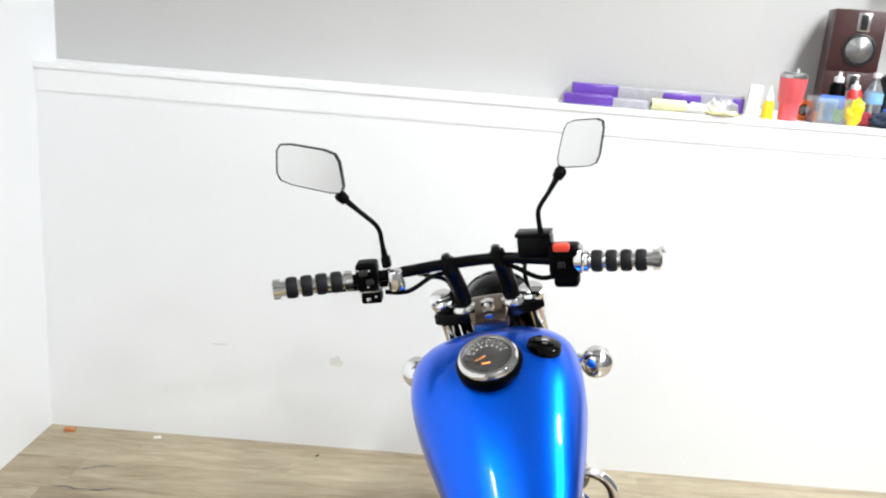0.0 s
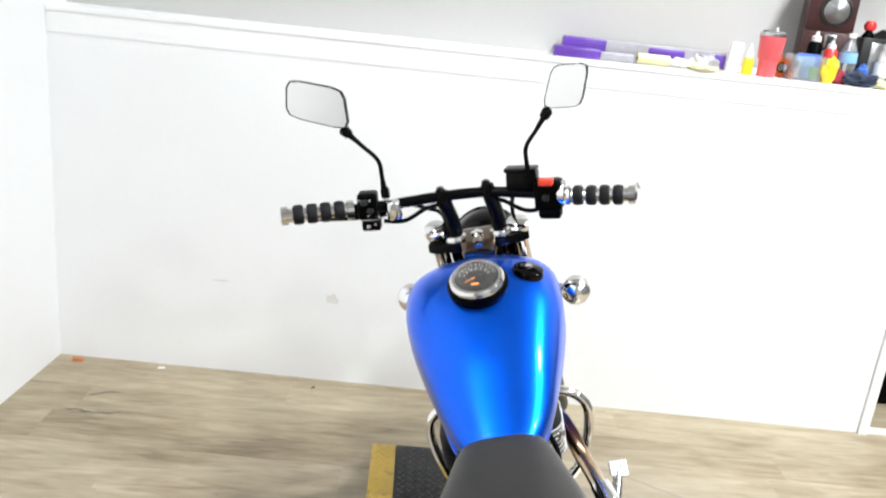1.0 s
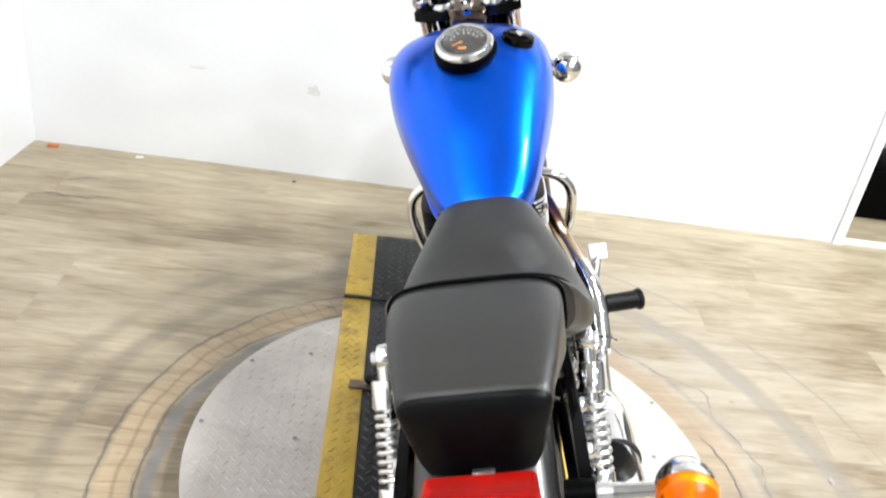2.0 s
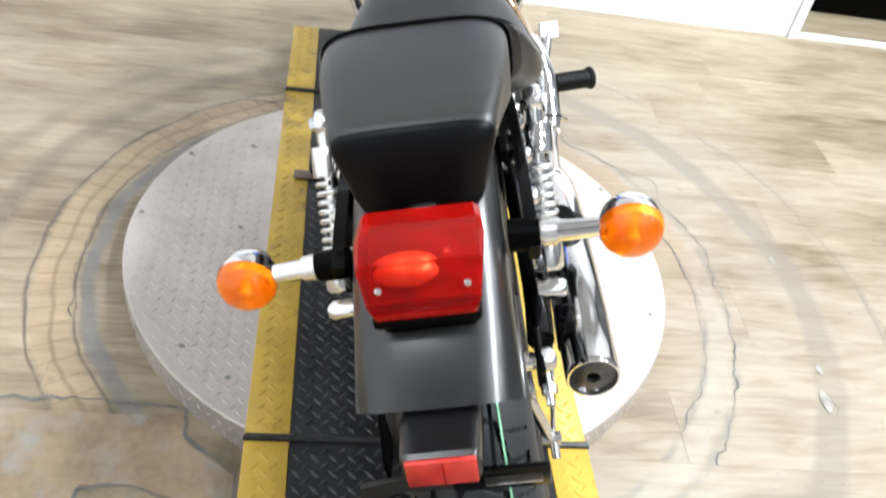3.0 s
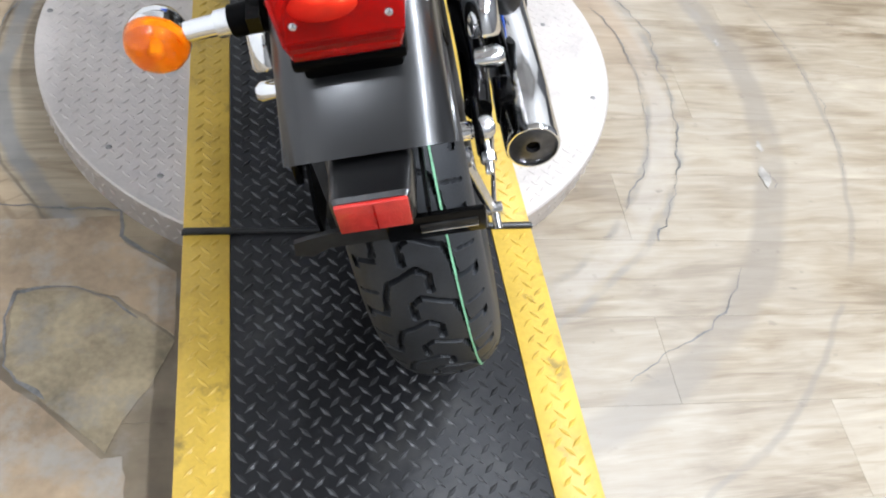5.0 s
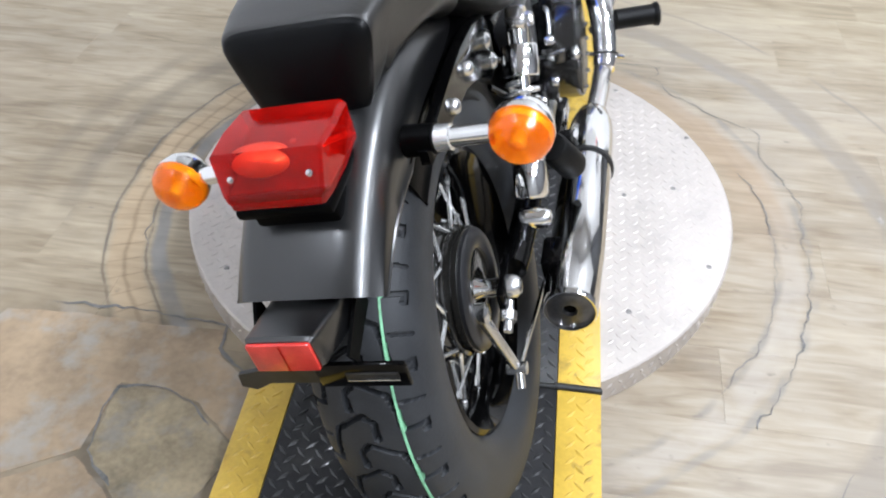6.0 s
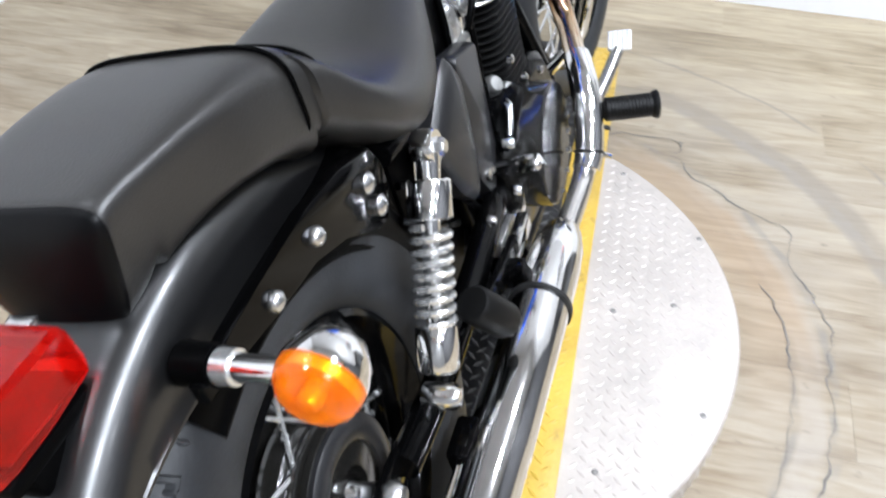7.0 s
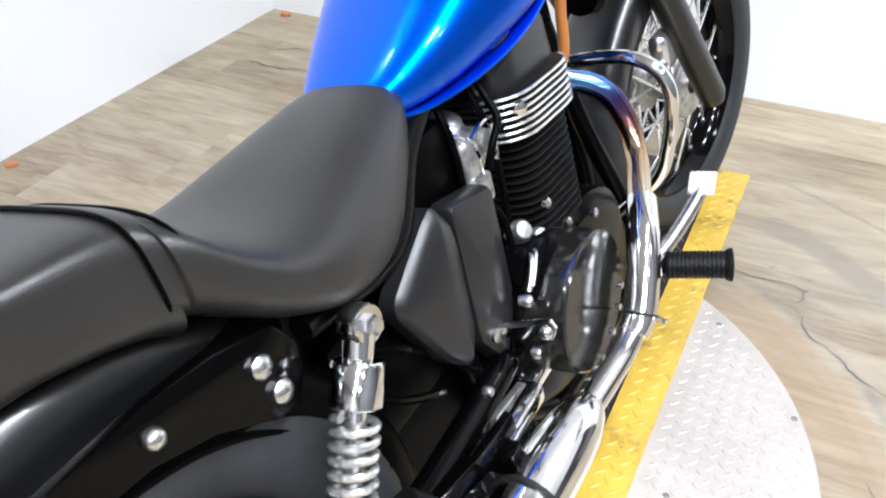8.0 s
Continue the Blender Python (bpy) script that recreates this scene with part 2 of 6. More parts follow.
    grey_b = times(band(0.640, 0.682, 0.010), left, ramp01(patchy, 0.22, 0.50))
    col = mixc(times(grey_b, 0.85), col, mixc(smear, (0.09, 0.088, 0.085, 1), (0.27, 0.262, 0.25, 1)))
    # paler patches and worn rings on the right
    pale_right = times(right, ramp01(r, 1.45, 1.0), ramp01(patchy, 0.30, 0.60))
    col = mixc(times(pale_right, 0.34), col, (0.36, 0.325, 0.275, 1))
    pale = times(band(0.700, 0.765, 0.015), right, ramp01(smear, 0.30, 0.55))
    col = mixc(times(pale, 0.40), col, (0.40, 0.365, 0.325, 1))
    edge = times(math_n("ADD", band(0.690, 0.712, 0.008), band(0.762, 0.786, 0.008)), right, ramp01(smear, 0.38, 0.60))
    col = mixc(times(edge, 0.58), col, (0.20, 0.19, 0.175, 1))
    # tan worn strip beside the deck
    tan_r = times(band(0.600, 0.765, 0.03), right, ramp01(Y, -0.15, 0.20), ramp01(patchy, 0.30, 0.55))
    col = mixc(times(tan_r, 0.75), col, mixc(grain, (0.20, 0.135, 0.075, 1), (0.43, 0.32, 0.21, 1)))
    # grey smeared ring further out, a thin scratch beyond it
    smudge = times(band(0.938, 1.022, 0.018), right, ramp01(patchy, 0.22, 0.46))
    col = mixc(times(smudge, 0.62), col, (0.215, 0.186, 0.152, 1))
    putty = times(band(0.938, 0.985, 0.012), ramp01(Y, -0.02, 0.10), ramp01(smear, 0.42, 0.60), right)
    col = mixc(times(putty, 0.40), col, (0.265, 0.248, 0.225, 1))
    scratch = times(band(1.143, 1.160, 0.006), right, ramp01(patchy, 0.34, 0.50))
    col = mixc(times(scratch, 0.50), col, (0.19, 0.170, 0.145, 1))
    outl = times(math_n("ADD", band(0.850, 0.925, 0.025), math_n("MULTIPLY", band(0.965, 1.035, 0.025), 0.8)), left, ramp01(Y, -0.25, 0.0), ramp01(patchy, 0.32, 0.55))
    col = mixc(times(outl, 0.5), col, (0.14, 0.118, 0.090, 1))
    # dark specks and stains
    speck = noise_at(geo.outputs["Position"], 26, 1, 1.6, 4)
    sp = math_n("MULTIPLY", math_n("SUBTRACT", speck, 0.66), 9, clamp=True)
    col = mixc(math_n("MULTIPLY", sp, 0.5), col, (0.12, 0.10, 0.08, 1))
    l.new(col, p.inputs["Base Color"])
    l.new(math_n("MULTIPLY_ADD", grain, 0.2, 0.30), p.inputs["Roughness"])
    b = n.new("ShaderNodeBump")
    b.inputs["Strength"].default_value, b.inputs["Distance"].default_value = 0.15, 0.002
    l.new(math_n("ADD", grain, math_n("MULTIPLY", sp, -0.8)), b.inputs["Height"])
    l.new(b.outputs[0], p.inputs["Normal"])
    return m


FLOOR_M = wood_floor()


def heat_tint():
    m = bpy.data.materials.new("heat_tinted_chrome")
    m.use_nodes = True
    n, l = m.node_tree.nodes, m.node_tree.links
    p = n["Principled BSDF"]
    tc = n.new("ShaderNodeTexCoord")
    sep = n.new("ShaderNodeSeparateXYZ")
    l.new(tc.outputs["Object"], sep.inputs[0])
    no = n.new("ShaderNodeTexNoise")
    no.inputs["Scale"].default_value = 12
    l.new(tc.outputs["Object"], no.inputs["Vector"])
    ad = n.new("ShaderNodeMath")
    ad.operation = "MULTIPLY_ADD"
    ad.inputs[1].default_value = 0.05
    l.new(no.outputs["Fac"], ad.inputs[0])
    l.new(sep.outputs[2], ad.inputs[2])
    mr = n.new("ShaderNodeMapRange")
    mr.inputs[1].default_value, mr.inputs[2].default_value = 0.33, 0.60
    l.new(ad.outputs[0], mr.inputs[0])
    ramp = n.new("ShaderNodeValToRGB")
    e = ramp.color_ramp.elements
    e[0].position, e[0].color = 0.0, (0.82, 0.80, 0.78, 1)
    e[1].position, e[1].color = 1.0, (0.45, 0.55, 0.8, 1)
    for pos, c in ((0.22, (0.74, 0.67, 0.56, 1)), (0.40, (0.50, 0.34, 0.20, 1)), (0.56, (0.22, 0.10, 0.10, 1)), (0.70, (0.09, 0.07, 0.26, 1)), (0.86, (0.16, 0.38, 0.80, 1))):
        e.new(pos).color = c
    l.new(mr.outputs[0], ramp.inputs[0])
    l.new(ramp.outputs[0], p.inputs["Base Color"])
    p.inputs["Metallic"].default_value, p.inputs["Roughness"].default_value = 1.0, 0.17
    return m


HEAT = heat_tint()


# ---- mesh helpers ----
def part(name, bm, material, parent=None, label="", smooth=40):
    me = bpy.data.meshes.new(name)
    bmesh.ops.recalc_face_normals(bm, faces=bm.faces)
    if smooth:
        for f in bm.faces:
            f.smooth = True
        lim = math.radians(smooth)
        for e in bm.edges:
            if len(e.link_faces) == 2 and e.calc_face_angle(0) > lim:
                e.smooth = False
    bm.to_mesh(me)
    bm.free()
    me.materials.append(material)
    ob = new(name, me)
    if parent:
        ob.parent = parent
    if label:
        ob["label"] = label
    return ob


def BM():
    return bmesh.new()


def box(bm, c, s, bevel=0.0, rot=None, seg=2):
    m = Matrix.Translation(c) @ (rot or Matrix()) @ Matrix.Diagonal((*s, 1))
    made = bmesh.ops.create_cube(bm, size=1, matrix=m)
    if bevel:
        es = list({e for v in made["verts"] for e in v.link_edges})
        bmesh.ops.bevel(bm, geom=es, offset=bevel, segments=seg, affect="EDGES", profile=0.5)
    return bm


def prism(bm, pts, z0, z1):
    lo = [bm.verts.new((x, y, z0)) for x, y in pts]
    hi = [bm.verts.new((x, y, z1)) for x, y in pts]
    k = len(pts)
    for i in range(k):
        bm.faces.new((lo[i], lo[(i + 1) % k], hi[(i + 1) % k], hi[i]))
    bm.faces.new(lo[::-1])
    bm.faces.new(hi)
    return bm


def skin(bm, rings, caps=True, closed=True):
    vs = [[bm.verts.new(p) for p in r] for r in rings]
    k = len(rings[0])
    for a, b in zip(vs, vs[1:]):
        for i in range(k if closed else k - 1):
            bm.faces.new((a[i], a[(i + 1) % k], b[(i + 1) % k], b[i]))
    if caps and closed:
        bm.faces.new(vs[0][::-1])
        bm.faces.new(vs[-1])
    return bm


def curve_points(pts, steps=6):
    """A smooth line through the points."""
    P = [Vector(p) for p in pts]
    if len(P) < 3:
        return P
    out = []
    for i in range(len(P) - 1):
        p0, p1, p2, p3 = P[max(i - 1, 0)], P[i], P[i + 1], P[min(i + 2, len(P) - 1)]
        for k in range(steps):
            t = k / steps
            out.append(0.5 * (2 * p1 + (p2 - p0) * t + (2 * p0 - 5 * p1 + 4 * p2 - p3) * t * t + (3 * p1 - p0 - 3 * p2 + p3) * t ** 3))
    out.append(P[-1])
    return out


def tube(bm, pts, radius, seg=12, steps=6, smooth=True):
    """A swept round bar; radius is a number or a list, one for each given point."""
    P = curve_points(pts, steps) if smooth and len(pts) > 2 else [Vector(p) for p in pts]
    n = len(P)
    if isinstance(radius, (list, tuple)):
        k = len(radius) - 1
        R = []
        for i in range(n):
            f = i / (n - 1) * k
            a = min(int(f), k - 1)
            R.append(radius[a] + (radius[a + 1] - radius[a]) * (f - a))
    else:
        R = [radius] * n
    rings = []
    up = Vector((0, 0, 1))
    side = None
    for i, p in enumerate(P):
        d = (P[min(i + 1, n - 1)] - P[max(i - 1, 0)]).normalized()
        if side is None:
            side = d.cross(up if abs(d.z) < 0.9 else Vector((1, 0, 0))).normalized()
        else:
            side = (side - d * side.dot(d)).normalized()
        o = d.cross(side)
        rings.append([p + (side * math.cos(2 * math.pi * j / seg) + o * math.sin(2 * math.pi * j / seg)) * R[i] for j in range(seg)])
    return skin(bm, rings)


def bridge(bm, rings):
    """A closed hollow ring: the last ring joins the first."""
    vs = [[bm.verts.new(p) for p in r] for r in rings]
    k = len(rings[0])
    for i in range(len(vs)):
        a, b = vs[i], vs[(i + 1) % len(vs)]
        for j in range(k):
            bm.faces.new((a[j], a[(j + 1) % k], b[(j + 1) % k], b[j]))
    return bm


def lathe(bm, profile, origin, axis, seg=32):
    """Turns (along, radius) pairs about an axis."""
    a = Vector(axis).normalized()
    s = a.cross(Vector((0, 0, 1)) if abs(a.z) < 0.9 else Vector((1, 0, 0))).normalized()
    o = a.cross(s)
    C = Vector(origin)
    rings = [[C + a * h + (s * math.cos(2 * math.pi * j / seg) + o * math.sin(2 * math.pi * j / seg)) * max(r, 1e-4) for j in range(seg)] for h, r in profile]
    if profile[0][1] > 1e-3 or profile[-1][1] > 1e-3:
        return bridge(bm, rings)
    return skin(bm, rings)


def super_ring(y, hw, z0, z1, n=2.4, N=36, cx=0.0, nb=None):
    pts = []
    zc, hz = (z0 + z1) / 2, (z1 - z0) / 2
    for j in range(N):
        a = 2 * math.pi * j / N
        c, s = math.cos(a), math.sin(a)
        k = n if s >= 0 or nb is None else nb
        pts.append((cx + hw * math.copysign(abs(c) ** (2 / k), c), y, zc + hz * math.copysign(abs(s) ** (2 / k), s)))
    return pts


def smooth_rows(rows, steps=5):
    P = [np.array(r, float) for r in rows]
    out = []
    for i in range(len(P) - 1):
        p0, p1, p2, p3 = P[max(i - 1, 0)], P[i], P[i + 1], P[min(i + 2, len(P) - 1)]
        for k in range(steps):
            t = k / steps
            out.append(0.5 * (2 * p1 + (p2 - p0) * t + (2 * p0 - 5 * p1 + 4 * p2 - p3) * t * t + (3 * p1 - p0 - 3 * p2 + p3) * t ** 3))
    out.append(P[-1])
    return out


def plate(bm, pts, normal_axis, at, thick, bevel=0.0):
    """A flat plate: pts in the other two axes, thick along the axis from at."""
    def place(u, v, w):
        return {"x": (w, u, v), "y": (u, w, v), "z": (u, v, w)}[normal_axis]
    lo = [bm.verts.new(place(u, v, at)) for u, v in pts]
    hi = [bm.verts.new(place(u, v, at + thick)) for u, v in pts]
    k = len(pts)
    for i in range(k):
        bm.faces.new((lo[i], lo[(i + 1) % k], hi[(i + 1) % k], hi[i]))
    bm.faces.new(lo[::-1])
    top = bm.faces.new(hi)
    if bevel:
        bmesh.ops.bevel(bm, geom=list(top.edges), offset=bevel, segments=3, affect="EDGES", profile=0.5)
    return bm


def structure(ob, label, category):
    return tagged(ob, label, category, kind="structure")


# ---- the room ----
CORNER = (-1.528, 2.097)
WALL_END = (1.588, 1.9834)
wdir = (Vector(WALL_END) - Vector(CORNER)).normalized()
wnor = Vector((-wdir.y, wdir.x))


def on_wall(s, d=0.0):
    """A point s metres along the half wall from the corner and d metres behind its face."""
    v = Vector(CORNER) + wdir * s + wnor * d
    return (v.x, v.y)


LW0 = (-1.528, 2.097)
LW1 = (-1.528 - 0.082 * 6.2, 2.097 - 6.2)
WALL_LEN = (Vector(WALL_END) - Vector(CORNER)).length
LEDGE = 1.296
CEIL = 4.2

floor = structure(part("floor", prism(BM(), [(-2.6, -4.6), (5.0, -4.6), (5.0, 3.6), (-2.6, 3.6)], -0.08, -0.0025), FLOOR_M), "pale oak vinyl plank floor, scuffed and cracked", "floor")
half = structure(part("wall_half", prism(BM(), [on_wall(0), on_wall(WALL_LEN - 0.038), on_wall(WALL_LEN - 0.038, 0.12), on_wall(0, 0.12)], 0, LEDGE - 0.02), WHITE_WALL), "white painted half wall with a ledge on top", "wall")
structure(part("ledge", prism(BM(), [on_wall(0, -0.0055), on_wall(WALL_LEN, -0.0055), on_wall(WALL_LEN, 0.44), on_wall(2.36, 0.44), on_wall(2.36, 0.15), on_wall(0, 0.15)], LEDGE - 0.02, LEDGE), TRIM_M), "white painted ledge on the half wall", "ledge")
structure(part("trim_ledge", prism(BM(), [on_wall(0.010, -0.0024), on_wall(WALL_LEN, -0.0024), on_wall(WALL_LEN, -0.001), on_wall(0.010, -0.001)], LEDGE - 0.092, LEDGE - 0.021), TRIM_M), "flat white board under the ledge", "trim")
structure(part("trim_end", prism(BM(), [on_wall(WALL_LEN - 0.036, -0.012), on_wall(WALL_LEN, -0.012), on_wall(WALL_LEN, 0.13), on_wall(WALL_LEN - 0.036, 0.13)], 0, LEDGE - 0.093), TRIM_M), "white corner board at the end of the half wall", "trim")
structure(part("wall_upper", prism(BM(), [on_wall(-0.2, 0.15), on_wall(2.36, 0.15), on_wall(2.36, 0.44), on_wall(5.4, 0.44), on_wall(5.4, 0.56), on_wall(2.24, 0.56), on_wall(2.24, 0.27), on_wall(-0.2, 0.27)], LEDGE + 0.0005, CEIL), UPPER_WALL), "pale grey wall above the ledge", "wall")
structure(part("wall_left", prism(BM(), [LW0, (LW0[0] + 0.05, LW0[1] + 0.74), (LW0[0] - 0.1, LW0[1] + 0.8), (LW1[0] - 0.12, LW1[1]), LW1], 0, CEIL), WHITE_WALL), "white painted side wall", "wall")
# unseen walls and ceiling added to close the room and shape its light
structure(part("wall_back", prism(BM(), [(LW1[0] - 0.3, -4.3), (5.0, -4.3), (5.0, -4.18), (LW1[0] - 0.3, -4.18)], 0, CEIL), BACK_WALL), "unseen back wall, grey set for reflections", "wall")
structure(part("wall_right", prism(BM(), [(4.4, -4.4), (4.5, -4.4), (4.5, 3.4), (4.4, 3.4)], 0, CEIL), FAR_WALL), "unseen far side wall, darkened to cut fill light", "wall")
structure(part("ceiling", prism(BM(), [(-2.6, -4.6), (5.0, -4.6), (5.0, 3.6), (-2.6, 3.6)], CEIL, CEIL + 0.1), CEILING_M), "unseen high ceiling, grey set for reflections", "ceiling")
# shaded space beyond the end of the half wall; the dark is in its colours
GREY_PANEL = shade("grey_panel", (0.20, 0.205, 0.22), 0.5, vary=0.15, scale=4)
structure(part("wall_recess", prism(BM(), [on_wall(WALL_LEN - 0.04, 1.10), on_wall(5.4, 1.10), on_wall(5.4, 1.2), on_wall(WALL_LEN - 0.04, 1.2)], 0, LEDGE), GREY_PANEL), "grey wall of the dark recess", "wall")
structure(part("wall_recess_side", prism(BM(), [on_wall(WALL_LEN - 0.10, 0.132), on_wall(WALL_LEN - 0.005, 0.132), on_wall(WALL_LEN - 0.005, 1.10), on_wall(WALL_LEN - 0.10, 1.10)], 0, LEDGE - 0.021), RECESS_DARK), "recess side with its shade put into the colour", "wall")
structure(part("ceiling_recess", prism(BM(), [on_wall(WALL_LEN - 0.04, 0.441), on_wall(5.4, 0.441), on_wall(5.4, 1.2), on_wall(WALL_LEN - 0.04, 1.2)], LEDGE, LEDGE + 0.05), RECESS_DARK), "added lid over the recess, coloured dark as shade", "ceiling")
structure(part("threshold", prism(BM(), [on_wall(WALL_LEN + 0.002, 0.0), on_wall(WALL_LEN + 1.6, 0.0), on_wall(WALL_LEN + 1.6, 0.03), on_wall(WALL_LEN + 0.002, 0.03)], 0, 0.012), TRIM_M), "thin pale threshold strip on the floor", "trim")

# ---- high-bay lamps under the ceiling ----
LAMP_M = emitter("lit_diffuser", (0.97, 0.99, 1.0), 9.0)


def high_bay(x, y, watts, z=CEIL - 0.12):
    e = tagged(new("high_bay_lamp"), "round white high-bay lamp under the ceiling", "ceiling lamp", "high-bay lamps")
    e.location = (x, y, z)
    part("housing", lathe(BM(), [(-0.01, 0.0), (-0.012, 0.19), (0.0, 0.20), (0.03, 0.19), (0.07, 0.09), (0.10, 0.08), (0.12, 0.03), (0.12, 0.0)], (0, 0, 0), (0, 0, 1), 32), TRIM_M, e)
    part("diffuser", lathe(BM(), [(-0.022, 0.0), (-0.022, 0.165), (-0.012, 0.175), (-0.012, 0.0)], (0, 0, 0), (0, 0, 1), 32), LAMP_M, e)
    lamp = area_lamp("lamp_light", (x, y, z - 0.03), (x, y + 0.001, 0), 0.33, 0.33, watts, (0.945, 0.985, 1.0))
    lamp.data.shape = "DISK"


for k in range(6):
    high_bay(1.9, 1.2 - k * 0.95, 63)
for k in range(3):
    high_bay(3.7, 0.6 - k * 1.6, 15)
for k in range(2):
    high_bay(-1.7, 0.3 - k * 1.7, 24)

# ---- the lift: turntable and runway ----
TOP = 0.072
RUN = 0.080


def lozenge(bm, x, y, z, ang, length=0.024, width=0.0075, high=0.0014):
    c, s = math.cos(ang), math.sin(ang)

    def at(u, v, w):
        return bm.verts.new((x + u * c - v * s, y + u * s + v * c, z + w))
    a, b, p, q = at(-length / 2, 0, 0), at(length / 2, 0, 0), at(0, width / 2, 0), at(0, -width / 2, 0)
    r, t = at(-length * 0.22, 0, high), at(length * 0.22, 0, high)
    for f in ((a, q, r), (q, t, r), (q, b, t), (b, p, t), (p, r, t), (p, a, r)):
        bm.faces.new(f)


def treads(inside, x0, x1, y0, y1, z, pitch=0.0215, size=(0.026, 0.0078, 0.002)):
    bm = BM()
    k = pitch / math.sqrt(2)
    n = int((max(x1 - x0, 0.01) + (y1 - y0)) / pitch) + 2
    for i in range(-n, n + 1):
        for j in range(-n, n + 1):
            x, y = (x0 + x1) / 2 + (i - j) * k, (y0 + y1) / 2 + (i + j) * k
            if x0 <= x <= x1 and y0 <= y <= y1 and inside(x, y):
                lozenge(bm, x, y, z, math.radians(45 if (i + j) % 2 else 135), *size)
    return bm


turntable = tagged(new("turntable"), "round diamond plate turntable set on the floor", "turntable")
turntable.location = (TURN_C[0], TURN_C[1], 0)
TR = 0.59
part("deck", lathe(BM(), [(0, 0), (0, TR - 0.004), (TOP - 0.003, TR), (TOP, TR - 0.003), (TOP, 0)], (0, 0, 0), (0, 0, 1), 128), ALU, turntable)
tagged(part("tread_pattern", treads(lambda x, y: math.hypot(x, y) < TR - 0.014 and abs(x + TURN_C[0]) > 0.312, -TR, TR, -TR, TR, TOP, 0.0200, (0.021, 0.0066, 0.0013)), ALU, turntable, smooth=0), kind="stuff")
rim = BM()
for k in range(150):
    a = 2 * math.pi * k / 150
    for r, z in enumerate((0.018, 0.042, 0.062)):
        aa = a + (r % 2) * math.pi / 150
        sgn = 1 if (k + r) % 2 else -1
        d = Vector((math.cos(aa), math.sin(aa), 0))
        t = Vector((-math.sin(aa), math.cos(aa), 0)) * 0.0075 + Vector((0, 0, 0.0075 * sgn))
        o = Vector((-math.sin(aa), math.cos(aa), 0)) * 0.0026 * -sgn + Vector((0, 0, 0.0026))
        c = d * (TR - 0.0015) + Vector((0, 0, z))
        v = [rim.verts.new(c + w) for w in (-t, o, t, -o)] + [rim.verts.new(c + d * 0.0025)]
        for i in range(4):
            rim.faces.new((v[i], v[(i + 1) % 4], v[4]))
tagged(part("rim_pattern", rim, ALU, turntable, smooth=0), kind="stuff")
rivet_bm = lathe(BM(), [(0, 0.0), (0, 0.006), (0.0015, 0.005), (0.002, 0.0)], (0, 0, 0), (0, 0, 1), 10)
RIVET_M = shade("dull_rivet", (0.27, 0.26, 0.25), 0.45, metal=0.6, vary=0.4, scale=60)
rivet = part("rivet", rivet_bm, RIVET_M, turntable)
rivet_me = rivet.data
spots = [(0.525, -0.183), (0.515, 0.26), (-0.571, 0.05), (-0.50, 0.28), (-0.36, 0.02), (-0.36, 0.33), (-0.34, -0.40), (0.36, -0.33), (0.35, 0.44), (0.36, 0.02), (-0.43, -0.33), (0.47, 0.06)]
for i, (x, y) in enumerate(spots):
    o = rivet if i == 0 else new("rivet", rivet_me)
    o.parent = turntable
    o.location = (x, y, TOP)

runway = tagged(new("runway"), "black diamond plate runway with yellow painted edges", "runway")
SECTIONS = (("rear_plate", -1.05, -0.004), ("centre_plate", 0.004, 1.126), ("front_plate", 1.134, 1.503))
for nm, y0, y1 in SECTIONS:
    part(nm, box(BM(), (0, (y0 + y1) / 2, RUN - 0.004), (0.45, y1 - y0, 0.008), 0.0015), BLACK_PLATE, runway)
    tagged(part("tread_pattern", treads(lambda x, y: abs(x) < 0.216, -0.212, 0.214, y0 + 0.012, y1 - 0.008, RUN), WORN_TREAD, runway, smooth=0), kind="stuff")
    for sx in (-1, 1):
        part("edge_strip", box(BM(), (sx * 0.2635, (y0 + y1) / 2, RUN - 0.004), (0.075, y1 - y0, 0.0085), 0.0015), YELLOW, runway, "yellow painted edge")
        tagged(part("edge_tread", treads(lambda x, y: 0.232 < abs(x) < 0.294, sx * 0.265 - 0.0295, sx * 0.265 + 0.03, y0 + 0.012, y1 - 0.008, RUN + 0.0002), YELLOW_WORN, runway, smooth=0), kind="stuff")
    if nm != "centre_plate":
        part("skirt", prism(BM(), [(-0.27, y0 + 0.01), (0.27, y0 + 0.01), (0.27, y1), (-0.27, y1)], 0, RUN - 0.008), STEEL_DARK, runway)
for y in (0.0, 1.13):
    bar = part("seam_bar", tube(BM(), [(-0.303, y, RUN), (0.303, y, RUN)], 0.0055, 10), STEEL_DARK, runway, "dark steel hinge rod")
    for sx in (-1, 1):
        part("rod_end", tube(BM(), [(sx * 0.22, y, RUN + 0.002), (sx * 0.30, y, RUN + 0.002)], 0.0068, 10), STEEL_DARK, bar)

# ---- the motorcycle ----
LEAN_M = Matrix.Translation((0.092, -0.09, RUN)) @ Matrix.Rotation(math.radians(-3.0), 4, "Z") @ Matrix.Rotation(math.radians(-15.5), 4, "Y")
bike = tagged(new("motorcycle"), "blue and black cruiser motorcycle leaning on its side stand", "motorcycle")
bike.matrix_world = LEAN_M
RAX, FAX = (0.025, -0.010, 0.316), (0.038, 1.40, 0.306)
FENDER_C = (0.0, -0.012, 0.300)
RR, FR_ = 0.3225, 0.318
STEER = Matrix.Rotation(math.radians(-11.0), 4, Vector((0, -0.53, 0.85)))


def mirrored(f):
    for sx in (-1, 1):
        f(sx)


